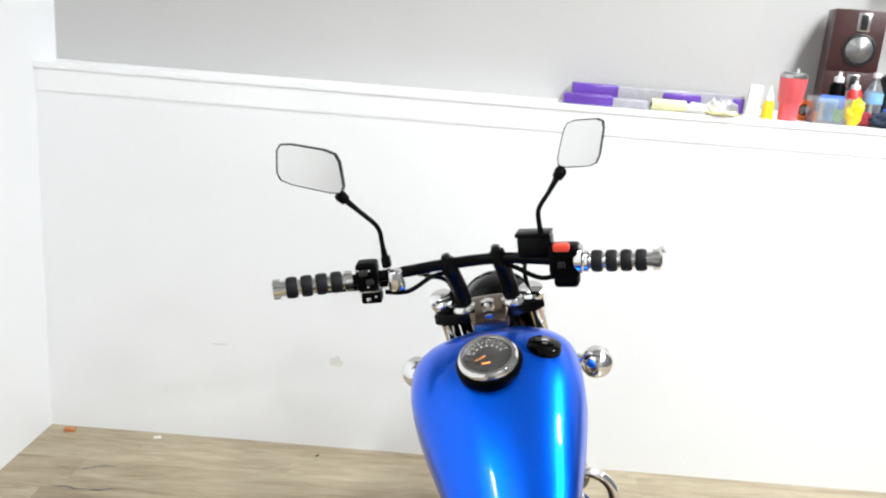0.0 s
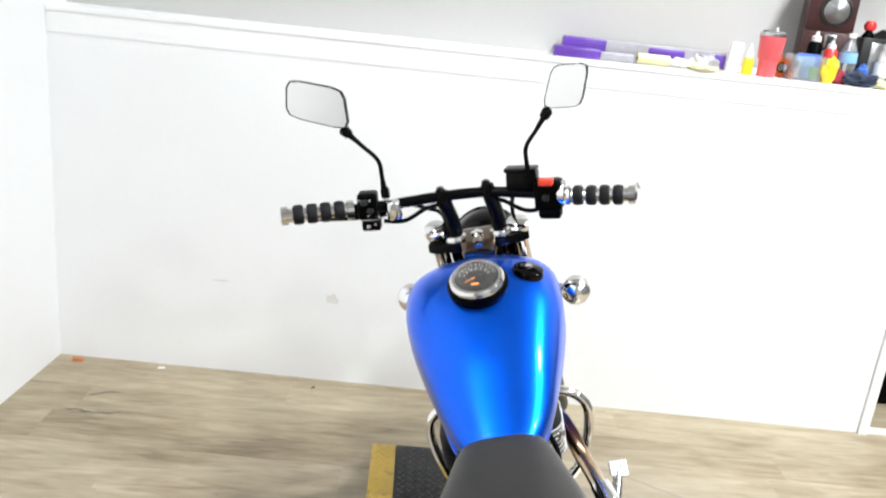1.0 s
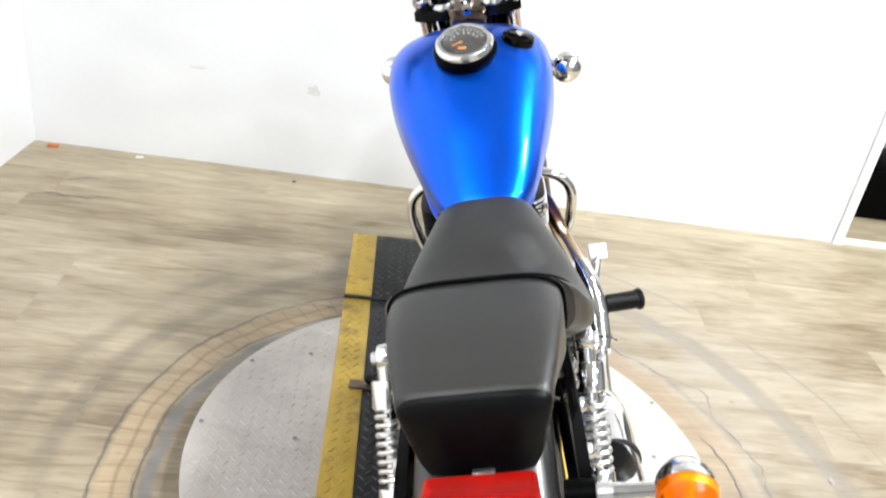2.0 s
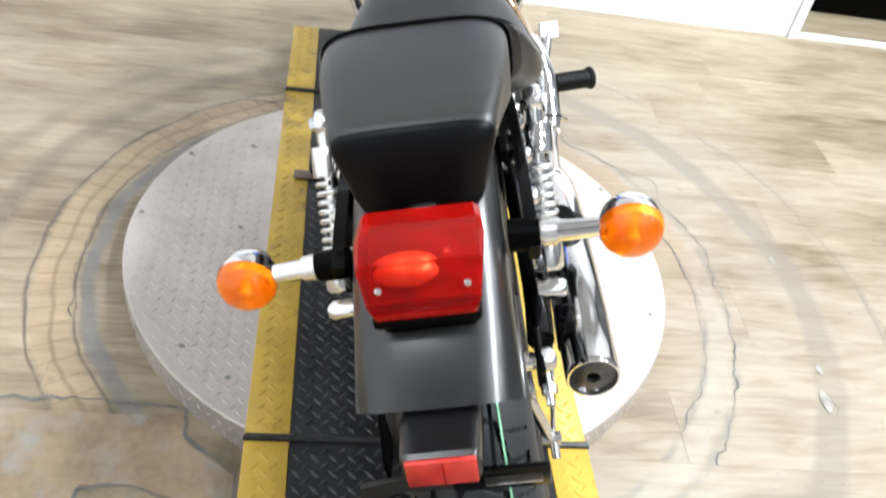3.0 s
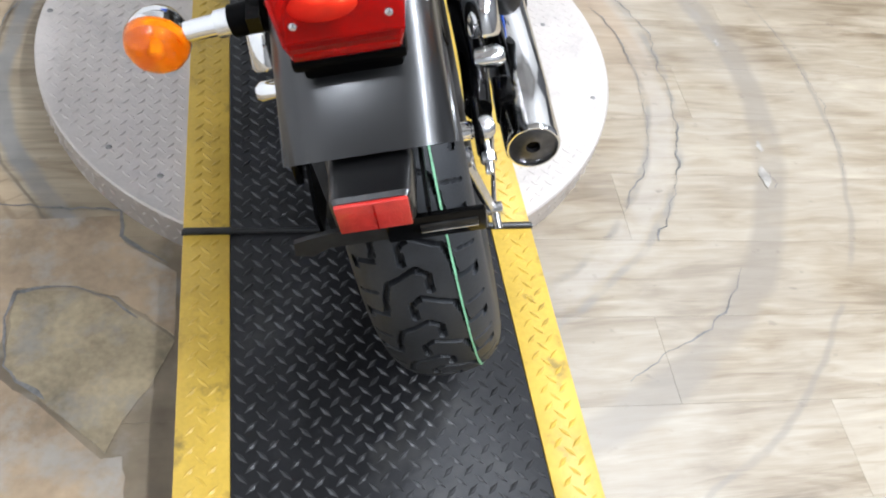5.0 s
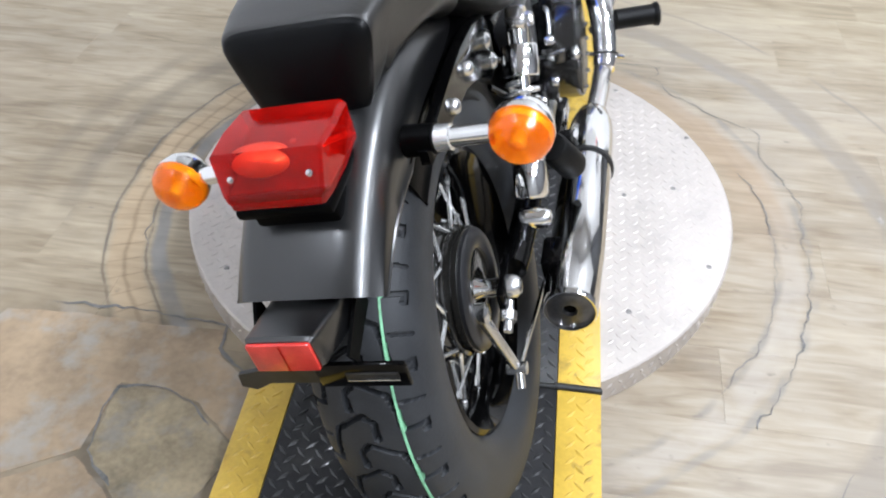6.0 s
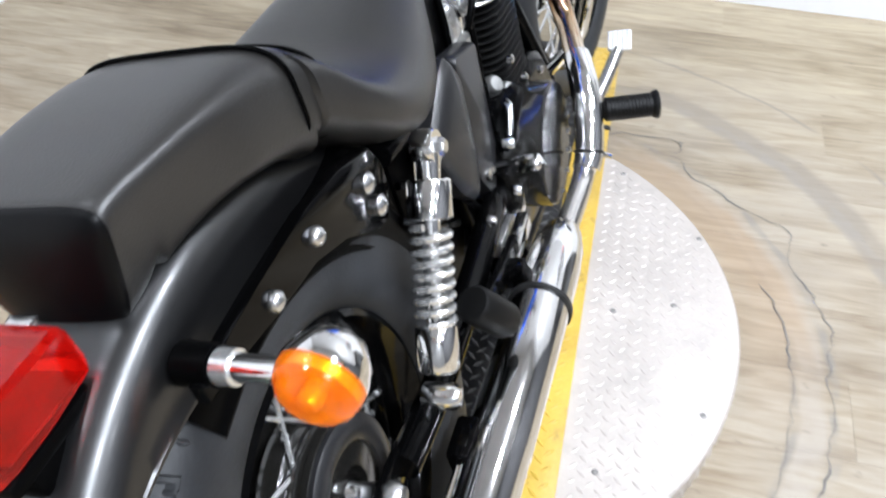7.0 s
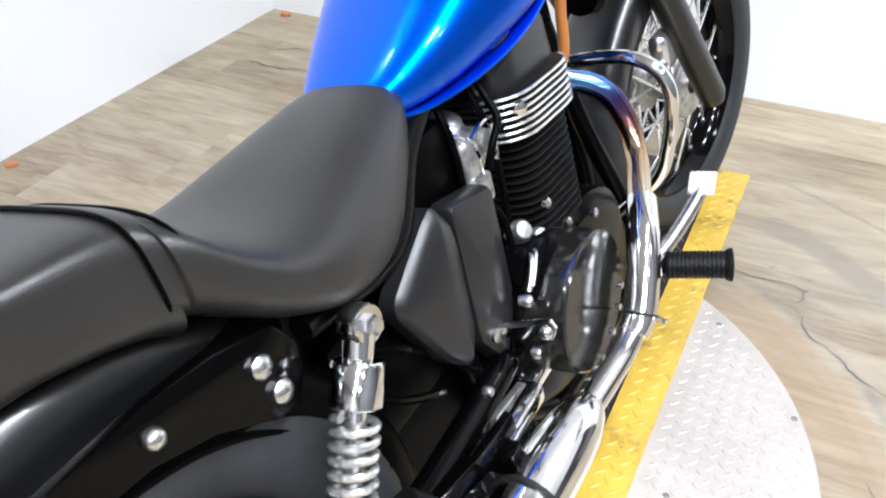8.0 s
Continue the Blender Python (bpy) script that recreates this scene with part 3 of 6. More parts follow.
# -- wheels
SPOKE = shade("bright_spoke", (0.85, 0.85, 0.84), 0.22, metal=0.85, vary=0.08, scale=40)
TREAD = ((-0.16, 0.40), (-0.17, 0.127), (0.0, -0.014), (0.45, 0.21), (0.54, 0.52), (0.56, 0.81), (0.84, 0.80), (0.83, 0.94))
SIPE = ((0.62, 0.36), (0.86, 0.41))


def groove(u, v):
    """Depth of the tread at u pitches round and v across."""
    best = 0.0
    for line, half_w, depth in ((TREAD, 0.0029, 0.0085), (SIPE, 0.0020, 0.0060)):
        for flip, shift in ((1, 0.0), (-1, 0.5)):
            vv, w = v * flip, (u + shift) % 1.0
            for (v0, w0), (v1, w1) in zip(line, line[1:]):
                ax, ay, bx, by = v0 * 0.075, w0 * 0.078, v1 * 0.075, w1 * 0.078
                for k in (-1, 0, 1):
                    px, py = vv * 0.075, (w + k) * 0.078
                    dx, dy = bx - ax, by - ay
                    t = max(0.0, min(1.0, ((px - ax) * dx + (py - ay) * dy) / (dx * dx + dy * dy)))
                    if math.hypot(px - ax - t * dx, py - ay - t * dy) < half_w:
                        best = max(best, depth)
    return best


def tyre_mesh(radius, width, height, tread):
    bm = BM()
    N = 26 * 54 if tread else 96
    rim_r = radius - height
    prof = []
    M = 196 if tread else 24
    for j in range(M + 1):
        a = -math.pi * 0.93 + 2 * math.pi * 0.93 * j / M
        c, s = math.cos(a), math.sin(a)
        x = width / 2 * math.copysign(abs(s) ** 0.85, s)
        r = rim_r + height / 2 + height / 2 * math.copysign(abs(c) ** 0.8, c)
        prof.append((x, r, j / M * 2 - 1))
    rings = []
    pitch = 2 * math.pi / 26
    memo = {}
    for i in range(N):
        a = 2 * math.pi * i / N
        ring = []
        for x, r, s in prof:
            d = memo.setdefault((i % 54, x), None) if tread and abs(s) < 0.70 else 0.0
            if d is None:
                d = memo[(i % 54, x)] = groove(a / pitch, x / (width / 2))
            rr = r - d
            ring.append((x, rr * math.cos(a), rr * math.sin(a)))
        rings.append(ring)
    rings.append(rings[0])
    vs = [[bm.verts.new(p) for p in r] for r in rings[:-1]]
    for i in range(N):
        a, b = vs[i], vs[(i + 1) % N]
        for j in range(M):
            bm.faces.new((a[j], a[j + 1], b[j + 1], b[j]))
    return bm


def wheel(name, ax, radius, width, height, hub_r, hub_w, tread, nspoke, stripe):
    w = new(name)
    w.parent = bike
    w.location = ax
    w.matrix_basis = Matrix.Translation(ax) @ (Matrix.Rotation(math.radians(-3.0), 4, "Y") if tread else STEER)
    part("tyre", tyre_mesh(radius, width, height, tread), RUBBER, w, "black treaded rubber tyre", smooth=35)
    rim_r = radius - height
    part("rim", lathe(BM(), [(-width * 0.36, rim_r + 0.012), (-width * 0.38, rim_r + 0.004), (-width * 0.30, rim_r - 0.004), (-width * 0.12, rim_r - 0.018), (width * 0.12, rim_r - 0.018), (width * 0.30, rim_r - 0.004), (width * 0.38, rim_r + 0.004), (width * 0.36, rim_r + 0.012)], (0, 0, 0), (1, 0, 0), 96), GLOSS_BLACK, w, "gloss black rim")
    if stripe:
        part("stripe", lathe(BM(), [(0.0400, radius - 0.016), (0.0400, radius - 0.0050), (0.0420, radius - 0.0059), (0.0420, radius - 0.016)], (0, 0, 0), (1, 0, 0), 220), GREEN, w, "thin green mark on the tread")
    for k in range(nspoke):
        a = 2 * math.pi * k / nspoke
        sd = 1 if k % 2 else -1
        tw = (1 if (k // 2) % 2 else -1) * 0.55
        p = (sd * hub_w / 2, hub_r * math.cos(a + tw), hub_r * math.sin(a + tw))
        q = (sd * 0.008, (rim_r - 0.014) * math.cos(a), (rim_r - 0.014) * math.sin(a))
        part("spoke", tube(BM(), [p, q], 0.0029, 6), SPOKE, w)
        d = (Vector(p) - Vector(q)).normalized()
        part("nipple", tube(BM(), [q, Vector(q) + d * 0.018], 0.0042, 6), SPOKE, w)
    return w


rear = wheel("rear_wheel", RAX, RR, 0.150, 0.134, 0.088, 0.06, True, 32, True)
part("hub", lathe(BM(), [(-0.07, 0.03), (-0.06, 0.085), (-0.05, 0.085), (-0.045, 0.05), (-0.008, 0.05), (-0.004, 0.098), (0.018, 0.099), (0.022, 0.096), (0.026, 0.089), (0.030, 0.092), (0.036, 0.092), (0.039, 0.086), (0.043, 0.090), (0.050, 0.089), (0.053, 0.080), (0.055, 0.03)], (0, 0, 0), (1, 0, 0), 72), MIRROR_BLACK, rear, "black brake drum hub")
for k in range(9):
    a = 2 * math.pi * (k + 0.3) / 9
    part("drum_rivet", lathe(BM(), [(0, 0.0), (0, 0.0048), (0.003, 0.0042), (0.004, 0.0)], (0.014, 0.0985 * math.cos(a), 0.0985 * math.sin(a)), (0.5, math.cos(a), math.sin(a)), 10), SPOKE, rear)
part("brake_plate", lathe(BM(), [(0.028, 0.0), (0.028, 0.054), (0.058, 0.058), (0.062, 0.064), (0.061, 0.081), (0.056, 0.0865), (0.048, 0.0865), (0.020, 0.05), (0.018, 0.0)], (0, 0, 0), (1, 0, 0), 48), GREY_COVER, rear, "dull grey brake plate")
part("axle", tube(BM(), [(-0.15, 0, 0), (0.104, 0, 0)], 0.010, 12), ZINC, rear)
part("axle_spacer", lathe(BM(), [(0.026, 0.0), (0.026, 0.022), (0.050, 0.020), (0.058, 0.0135), (0.082, 0.0135), (0.083, 0.0115), (0.094, 0.0115), (0.094, 0.0)], (0, 0, 0), (1, 0, 0), 18), CHROME, rear)
part("axle_nut", lathe(BM(), [(0.094, 0.0), (0.094, 0.0175), (0.106, 0.017), (0.114, 0.011), (0.116, 0.0)], (0, 0, 0), (1, 0, 0), 12), ZINC, rear)
part("belt_pulley", lathe(BM(), [(-0.122, 0.06), (-0.122, 0.118), (-0.100, 0.118), (-0.100, 0.06)], (0, 0, 0), (1, 0, 0), 72), STEEL_DARK, rear)
# brake arm and rod
arm = part("brake_arm", tube(BM(), [(0.089, -0.065, 0.326), (0.104, -0.068, 0.275), (0.120, -0.069, 0.218)], [0.0105, 0.0085, 0.008], 10), ZINC, bike, "bright brake lever arm")
part("arm_boss", lathe(BM(), [(-0.016, 0.0), (-0.016, 0.0145), (0.010, 0.0145), (0.014, 0.010), (0.015, 0.0)], (0.089, -0.065, 0.326), (1, 0, 0), 14), ZINC, arm)
part("arm_pin", lathe(BM(), [(-0.014, 0.0), (-0.014, 0.0095), (0.014, 0.0095), (0.016, 0.0)], (0.121, -0.069, 0.217), (1, 0, 0), 14), ZINC, arm)
part("rod_nut", tube(BM(), [(0.124, -0.066, 0.222), (0.126, -0.090, 0.198)], 0.0065, 10), ZINC, arm)
part("adjuster_bolt", tube(BM(), [(0.124, -0.030, 0.312), (0.124, -0.072, 0.296)], 0.0065, 10), ZINC, bike)
part("adjuster_nut", lathe(BM(), [(-0.007, 0.0), (-0.007, 0.0115), (0.006, 0.0115), (0.008, 0.0)], (0.124, -0.052, 0.304), (0, -1, -0.4), 8), ZINC, bike)
part("brake_rod", tube(BM(), [(0.124, -0.072, 0.216), (0.150, 0.20, 0.215), (0.155, 0.5, 0.225)], 0.0036, 8), CHROME, bike)

front = wheel("front_wheel", FAX, FR_, 0.108, 0.092, 0.06, 0.08, False, 36, False)
part("hub", lathe(BM(), [(-0.055, 0.02), (-0.05, 0.068), (-0.042, 0.068), (-0.035, 0.035), (0.035, 0.035), (0.042, 0.068), (0.05, 0.068), (0.055, 0.02)], (0, 0, 0), (1, 0, 0), 48), CAST, front, "polished alloy hub")
part("brake_disc", lathe(BM(), [(-0.066, 0.075), (-0.066, 0.145), (-0.061, 0.145), (-0.061, 0.075)], (0, 0, 0), (1, 0, 0), 64), CHROME, front)
part("axle", tube(BM(), [(-0.10, 0, 0), (0.10, 0, 0)], 0.011, 12), ZINC, front)

# -- rear fender
def fender(name, ax, R, a0, a1, hw, skirt, steps=40, taper=False):
    bm = BM()
    prof = [(0, 0), (hw * 0.45, -0.0008), (hw * 0.66, -0.003), (hw * 0.79, -0.0075), (hw * 0.88, -0.014), (hw * 0.945, -0.023), (hw * 0.98, -0.033), (hw * 0.995, -0.045), (hw * 1.0, -0.056), (hw * 1.01, -skirt * 0.90), (hw * 1.035, -skirt * 0.94), (hw * 1.035, -skirt)]
    prof = [(-x, d) for x, d in prof[:0:-1]] + prof
    inner = [(x * 0.965, d - 0.004) for x, d in prof[::-1]]
    ring = prof + inner
    rings = []
    for i in range(steps + 1):
        a = math.radians(a0 + (a1 - a0) * i / steps)
        # the side skirt runs out towards the tail
        k = min(1.0, 0.12 + (a1 - a0) * (1 - i / steps) / 30.0) if taper else 1.0
        drop = [(x, d if d > -0.022 else -0.022 + (d + 0.022) * k) for x, d in ring]
        rings.append([(x, ax[1] + (R + d) * math.cos(a), ax[2] + (R + d) * math.sin(a)) for x, d in drop])
    return skin(bm, rings)


FENDER_BLACK = shade("satin_black_fender_paint", (0.0036, 0.0036, 0.0038), 0.31, vary=0.15, scale=10, bump=0.03, spec=0.85, coat=0.2, coat_rough=0.14)
part("rear_fender", fender("rear_fender", FENDER_C, 0.404, 48, 133.8, 0.082, 0.085, 48, True), FENDER_BLACK, bike, "satin black rear fender")
part("inner_fender", fender("inner_fender", FENDER_C, 0.354, -12, 112, 0.087, 0.075), PLASTIC, bike, "black plastic inner fender")
cal = part("brake_caliper", skin(BM(), [super_ring(y, hw, 0.432 - h, 0.432 + h, 3.5, 24, cx=0.095) for y, hw, h in ((1.228, 0.010, 0.020), (1.234, 0.018, 0.034), (1.262, 0.020, 0.040), (1.290, 0.018, 0.034), (1.296, 0.010, 0.020))]), SPOKE, bike, "bright alloy brake caliper", smooth=45)
part("caliper_bracket", tube(BM(), [(0.098, 1.270, 0.432), (0.132, 1.290, 0.432)], 0.010, 10), ZINC, cal)
for z in (0.412, 0.452):
    part("caliper_piston", lathe(BM(), [(-0.006, 0.0), (-0.006, 0.014), (0.004, 0.014), (0.007, 0.010), (0.008, 0.0)], (0.096, 1.232, z), (0.25, -1, 0.1), 16), ZINC, cal)
part("front_fender", fender("front_fender", (0, 0, 0), 0.342, 35, 158, 0.066, 0.06), FENDER_BLACK, bike, "satin black front fender").matrix_basis = Matrix.Translation(FAX) @ STEER


# -- fender struts with bolts
def strut(sx):
    pts = [(0.218, 0.560), (0.222, 0.590), (0.205, 0.622), (0.14, 0.642), (0.06, 0.650), (-0.03, 0.650), (-0.085, 0.648), (-0.132, 0.641), (-0.132, 0.624), (-0.085, 0.622), (-0.03, 0.612), (0.05, 0.602), (0.11, 0.584), (0.150, 0.558), (0.166, 0.540), (0.196, 0.534)]
    s = part("fender_strut", plate(BM(), pts, "x", 0.104 if sx > 0 else -0.106, 0.014, 0.004 if sx > 0 else 0.0), GLOSS_BLACK, bike, "gloss black fender strut")
    for y, z, r in ((0.173, 0.599, 0.012), (0.182, 0.563, 0.012), (0.061, 0.623, 0.010), (-0.025, 0.625, 0.010)):
        part("bolt", lathe(BM(), [(0, 0.0), (0, r), (0.006, r), (0.010, r * 0.7), (0.012, 0.0)], (0.117 if sx > 0 else -0.105, y, z), (sx, 0, 0), 14), ZINC, s)
mirrored(strut)


# -- shock absorbers
def shock(sx):
    T, B = Vector((0.146 if sx > 0 else -0.160, 0.274, 0.571)), Vector((0.146 if sx > 0 else -0.166, 0.116, 0.335))
    d = (B - T).normalized()
    L = (B - T).length
    s = new("shock_absorber")
    s.parent = bike
    s["label"] = "chrome rear shock absorber with exposed spring"
    part("top_eye", lathe(BM(), [(-0.013, 0.0), (-0.013, 0.019), (-0.009, 0.021), (0.009, 0.021), (0.013, 0.019), (0.013, 0.0)], T, (1, 0, 0), 24), CHROME, s)
    part("top_bolt", lathe(BM(), [(0, 0.0), (0, 0.0105), (0.008, 0.0105), (0.012, 0.008), (0.012, 0.0)], T + Vector((sx * 0.012, 0, 0)), (sx, 0, 0), 6), ZINC, s)
    part("neck", tube(BM(), [T, T + d * 0.05], [0.0165, 0.0145], 16), CHROME, s)
    part("top_cup", lathe(BM(), [(0.035, 0.0), (0.035, 0.0245), (0.038, 0.0265), (0.078, 0.0265), (0.080, 0.0245), (0.080, 0.0)], T, d, 28), CHROME, s, "chrome spring cup")
    part("damper_body", tube(BM(), [T + d * 0.08, T + d * (L - 0.03)], 0.0115, 14), CHROME, s)
    turns = 8
    pts = []
    u = d.cross(Vector((1, 0, 0))).normalized()
    w = d.cross(u)
    y0, y1 = 0.088, L - 0.085
    for k in range(turns * 16 + 1):
        a = 2 * math.pi * k / 16
        pts.append(T + d * (y0 + (y1 - y0) * k / (turns * 16)) + (u * math.cos(a) + w * math.sin(a)) * 0.0215)
    part("spring", tube(BM(), pts, 0.0043, 8, smooth=False), SPOKE, s, "chrome coil spring")
    part("bottom_cup", lathe(BM(), [(L - 0.085, 0.0), (L - 0.085, 0.0235), (L - 0.082, 0.0255), (L - 0.035, 0.0255), (L - 0.03, 0.022), (L - 0.03, 0.0)], T, d, 28), CHROME, s)
    part("bottom_eye", lathe(BM(), [(-0.018, 0.0), (-0.018, 0.016), (0.018, 0.016), (0.026, 0.010), (0.028, 0.0)], B, (sx, 0, 0), 18), CHROME, s)
mirrored(shock)

# -- swing arm and frame
def arm_side(sx):
    part("swing_arm", tube(BM(), [(sx * 0.108, 0.515, 0.312), (sx * 0.112, 0.49, 0.314), (sx * 0.120, 0.36, 0.312), (sx * 0.126, 0.15, 0.312), (sx * 0.122, 0.03, 0.316)], 0.020, 16), GLOSS_BLACK, bike, "gloss black swing arm tube")
    part("axle_adjuster", box(BM(), (sx * 0.116 + (0.0 if sx > 0 else -0.02), -0.002, 0.318), (0.012, 0.085, 0.040), 0.004), GLOSS_BLACK, bike)
    part("frame_rail", tube(BM(), [(sx * 0.105, 0.24, 0.585), (sx * 0.100, 0.40, 0.57), (sx * 0.07, 0.52, 0.64), (sx * 0.04, 0.75, 0.72)], 0.015, 12), SATIN_BLACK, bike)
    part("frame_post", tube(BM(), [(sx * 0.075, 0.42, 0.57), (sx * 0.075, 0.47, 0.42), (sx * 0.08, 0.50, 0.24), (sx * 0.10, 0.60, 0.15)], 0.016, 12), SATIN_BLACK, bike)
    part("cradle_tube", tube(BM(), [(sx * 0.10, 0.58, 0.145), (sx * 0.10, 0.95, 0.14), (sx * 0.08, 1.02, 0.21), (sx * 0.045, 0.985, 0.42), (sx * 0.014, 0.985, 0.60)], 0.0155, 12), SATIN_BLACK, bike)
mirrored(arm_side)
part("down_tube", tube(BM(), [(0, 1.03, 0.80), (0, 1.0, 0.62), (0, 1.03, 0.30), (0, 0.98, 0.16)], 0.020, 12), SATIN_BLACK, bike)
part("head_tube", tube(BM(), [(0.005, 1.09, 0.76), (0.005, 1.03, 0.90)], 0.028, 18), SATIN_BLACK, bike)
part("battery_box", box(BM(), (0, 0.42, 0.45), (0.13, 0.20, 0.22), 0.012), PLASTIC, bike)
part("air_box", box(BM(), (0, 0.54, 0.57), (0.14, 0.12, 0.12), 0.015), PLASTIC, bike)
# black sheet added to darken the gap between frame and swing arm
part("gap_fill_sheet", plate(BM(), [(0.292, 0.50), (0.46, 0.52), (0.51, 0.30), (0.40, 0.17), (0.30, 0.22)], "x", 0.045, 0.012), PLASTIC, bike)
part("seat_pan", box(BM(), (0, 0.20, 0.612), (0.18, 0.42, 0.03), 0.01), PLASTIC, bike)

# -- fuel tank
def tank():
    rows = [(0.492, 0.035, 0.682, 0.706, 2.2), (0.500, 0.058, 0.672, 0.716, 2.4), (0.525, 0.077, 0.664, 0.731, 2.5), (0.585, 0.102, 0.660, 0.766, 2.5), (0.65, 0.121, 0.662, 0.805, 2.5), (0.73, 0.143, 0.672, 0.848, 2.5), (0.81, 0.161, 0.690, 0.886, 2.5), (0.88, 0.166, 0.706, 0.902, 2.5), (0.93, 0.162, 0.722, 0.900, 2.5), (0.97, 0.143, 0.742, 0.888, 2.4), (0.995, 0.110, 0.762, 0.868, 2.3), (1.008, 0.060, 0.785, 0.846, 2.1)]
    return skin(BM(), [super_ring(r[0], r[1], r[2], r[3], r[4], 56, nb=3.2, cx=0.009 * max(0.0, min(1.0, (0.85 - r[0]) / 0.3))) for r in smooth_rows(rows, 6)])


tk = part("fuel_tank", tank(), BLUE, bike, "bright blue lacquered teardrop fuel tank", smooth=60)
part("tank_seam", skin(BM(), [super_ring(r[0], r[1], r[2] - 0.006, r[2] + 0.004, 4, 40, cx=0.004) for r in smooth_rows([(0.51, 0.055, 0.668), (0.56, 0.085, 0.661), (0.66, 0.108, 0.662), (0.76, 0.118, 0.676), (0.86, 0.115, 0.702)], 4)]), BLUE, tk)


# speedometer pod on the tank
SN = Vector((0.0, -0.37, 0.93)).normalized()
SC = Vector((0.000, 0.800, 0.884))
sp = new("speedometer")
sp.parent = bike
sp["label"] = "round speedometer in a black pod with a chrome bezel"
part("pod", lathe(BM(), [(-0.05, 0.03), (-0.03, 0.055), (0.004, 0.0615), (0.012, 0.0615), (0.018, 0.058), (0.018, 0.0)], SC, SN, 48), PLASTIC, sp)
part("bezel", lathe(BM(), [(0.016, 0.043), (0.017, 0.0560), (0.023, 0.0555), (0.029, 0.050), (0.029, 0.0445), (0.022, 0.0420)], SC, SN, 56), CHROME, sp, "chrome bezel ring")
part("dial", lathe(BM(), [(0.0205, 0.0), (0.0205, 0.047), (0.0225, 0.047), (0.0225, 0.0)], SC, SN, 48), DIAL, sp, "dark dial with pale marks")
su = Vector((1, 0, 0))
sv = SN.cross(su).normalized()


def on_dial(r, ang, h=0.0235):
    a = math.radians(ang)
    return SC + SN * h + su * (r * math.cos(a)) + sv * (r * math.sin(a))


for k in range(13):
    a = 20 + k * 140 / 12
    part("dial_mark", tube(BM(), [on_dial(0.036 if k % 2 else 0.033, a), on_dial(0.040, a)], 0.0007, 5), CREAM, sp)
for k in range(7):
    a = 25 + k * 130 / 6
    part("dial_figure", box(BM(), on_dial(0.027, a), (0.0035, 0.0028, 0.001), 0, rot=Matrix.Rotation(math.radians(30), 4, "X")), CREAM, sp)
part("needle", tube(BM(), [on_dial(0.004, 200, 0.0265), on_dial(0.026, 205, 0.0265)], [0.0014, 0.0008], 6), ORANGE, sp, "orange needle")
part("odometer", box(BM(), on_dial(0.018, 255, 0.023), (0.015, 0.0035, 0.002), 0, rot=Matrix.Rotation(math.radians(30), 4, "X")), ORANGE, sp)
part("glass", lathe(BM(), [(0.0255, 0.0), (0.0255, 0.0435), (0.0265, 0.0435), (0.0270, 0.0)], SC, SN, 48), shade("dial_glass", (0.95, 0.95, 0.95), 0.03, vary=0.01, trans=1.0), sp).visible_shadow = False
# fuel cap
CN = Vector((0.28, -0.12, 0.95)).normalized()
CC = Vector((0.102, 0.846, 0.881))
cap = new("fuel_cap")
cap.parent = bike
cap["label"] = "gloss black fuel cap with a keyhole"
part("cap_body", lathe(BM(), [(-0.02, 0.030), (0.004, 0.033), (0.010, 0.031), (0.013, 0.026), (0.014, 0.0)], CC, CN, 40), GLOSS_BLACK, cap)
part("keyhole", lathe(BM(), [(0.013, 0.0), (0.013, 0.008), (0.0165, 0.0075), (0.017, 0.0)], CC, CN, 20), CHROME, cap)

# -- seat
def rider_seat():
    rows = [(0.545, 0.026, 0.680, 0.698, 2.2), (0.535, 0.050, 0.664, 0.708, 2.4), (0.50, 0.080, 0.640, 0.717, 2.6), (0.44, 0.106, 0.590, 0.712, 2.7), (0.37, 0.130, 0.560, 0.702, 2.8), (0.29, 0.147, 0.572, 0.690, 2.9), (0.23, 0.149, 0.604, 0.698, 3.0), (0.19, 0.140, 0.634, 0.725, 3.2), (0.163, 0.126, 0.656, 0.758, 3.4), (0.145, 0.116, 0.670, 0.772, 3.4)]
    return skin(BM(), [super_ring(r[0], r[1], r[2], r[3], r[4], 56, cx=0.012) for r in smooth_rows(rows, 6)])


def pillion_rings():
    rows = [(0.140, 0.112, 0.650, 0.778, 4.0), (0.10, 0.111, 0.676, 0.785, 4.8), (0.03, 0.106, 0.698, 0.790, 5.6), (-0.04, 0.098, 0.694, 0.790, 6.5), (-0.070, 0.0925, 0.674, 0.789, 7.0), (-0.090, 0.0905, 0.664, 0.7875, 6.5), (-0.096, 0.0890, 0.662, 0.785, 6.0)]
    rings = []
    for r in smooth_rows(rows, 6):
        ring = super_ring(r[0], r[1], r[2], r[3], r[4], 56, nb=min(r[4], 3.0) if r[0] < -0.05 else None)
        k = max(0.0, min(1.0, (0.05 - r[0]) / 0.14))
        rings.append([(x * (1 - 0.36 * k * (r[3] - z) / (r[3] - r[2])), y - 0.010 * k * (r[3] - z) / (r[3] - r[2]), z) for x, y, z in ring])
    return rings


def pillion_back():
    """The smooth rear skirt: the last ring drawn in over a slightly bulging face."""
    last = pillion_rings()[-1]
    cy, cz = sum(p[1] for p in last) / len(last), 0.728
    out = []
    for f, bulge in ((1.0, -0.001), (0.985, 0.003), (0.94, 0.006), (0.8, 0.010), (0.55, 0.013), (0.25, 0.014), (0.02, 0.014)):
        out.append([(x * f, cy + (y - cy) * f - bulge, cz + (z - cz) * f) for x, y, z in last])
    return skin(BM(), out)


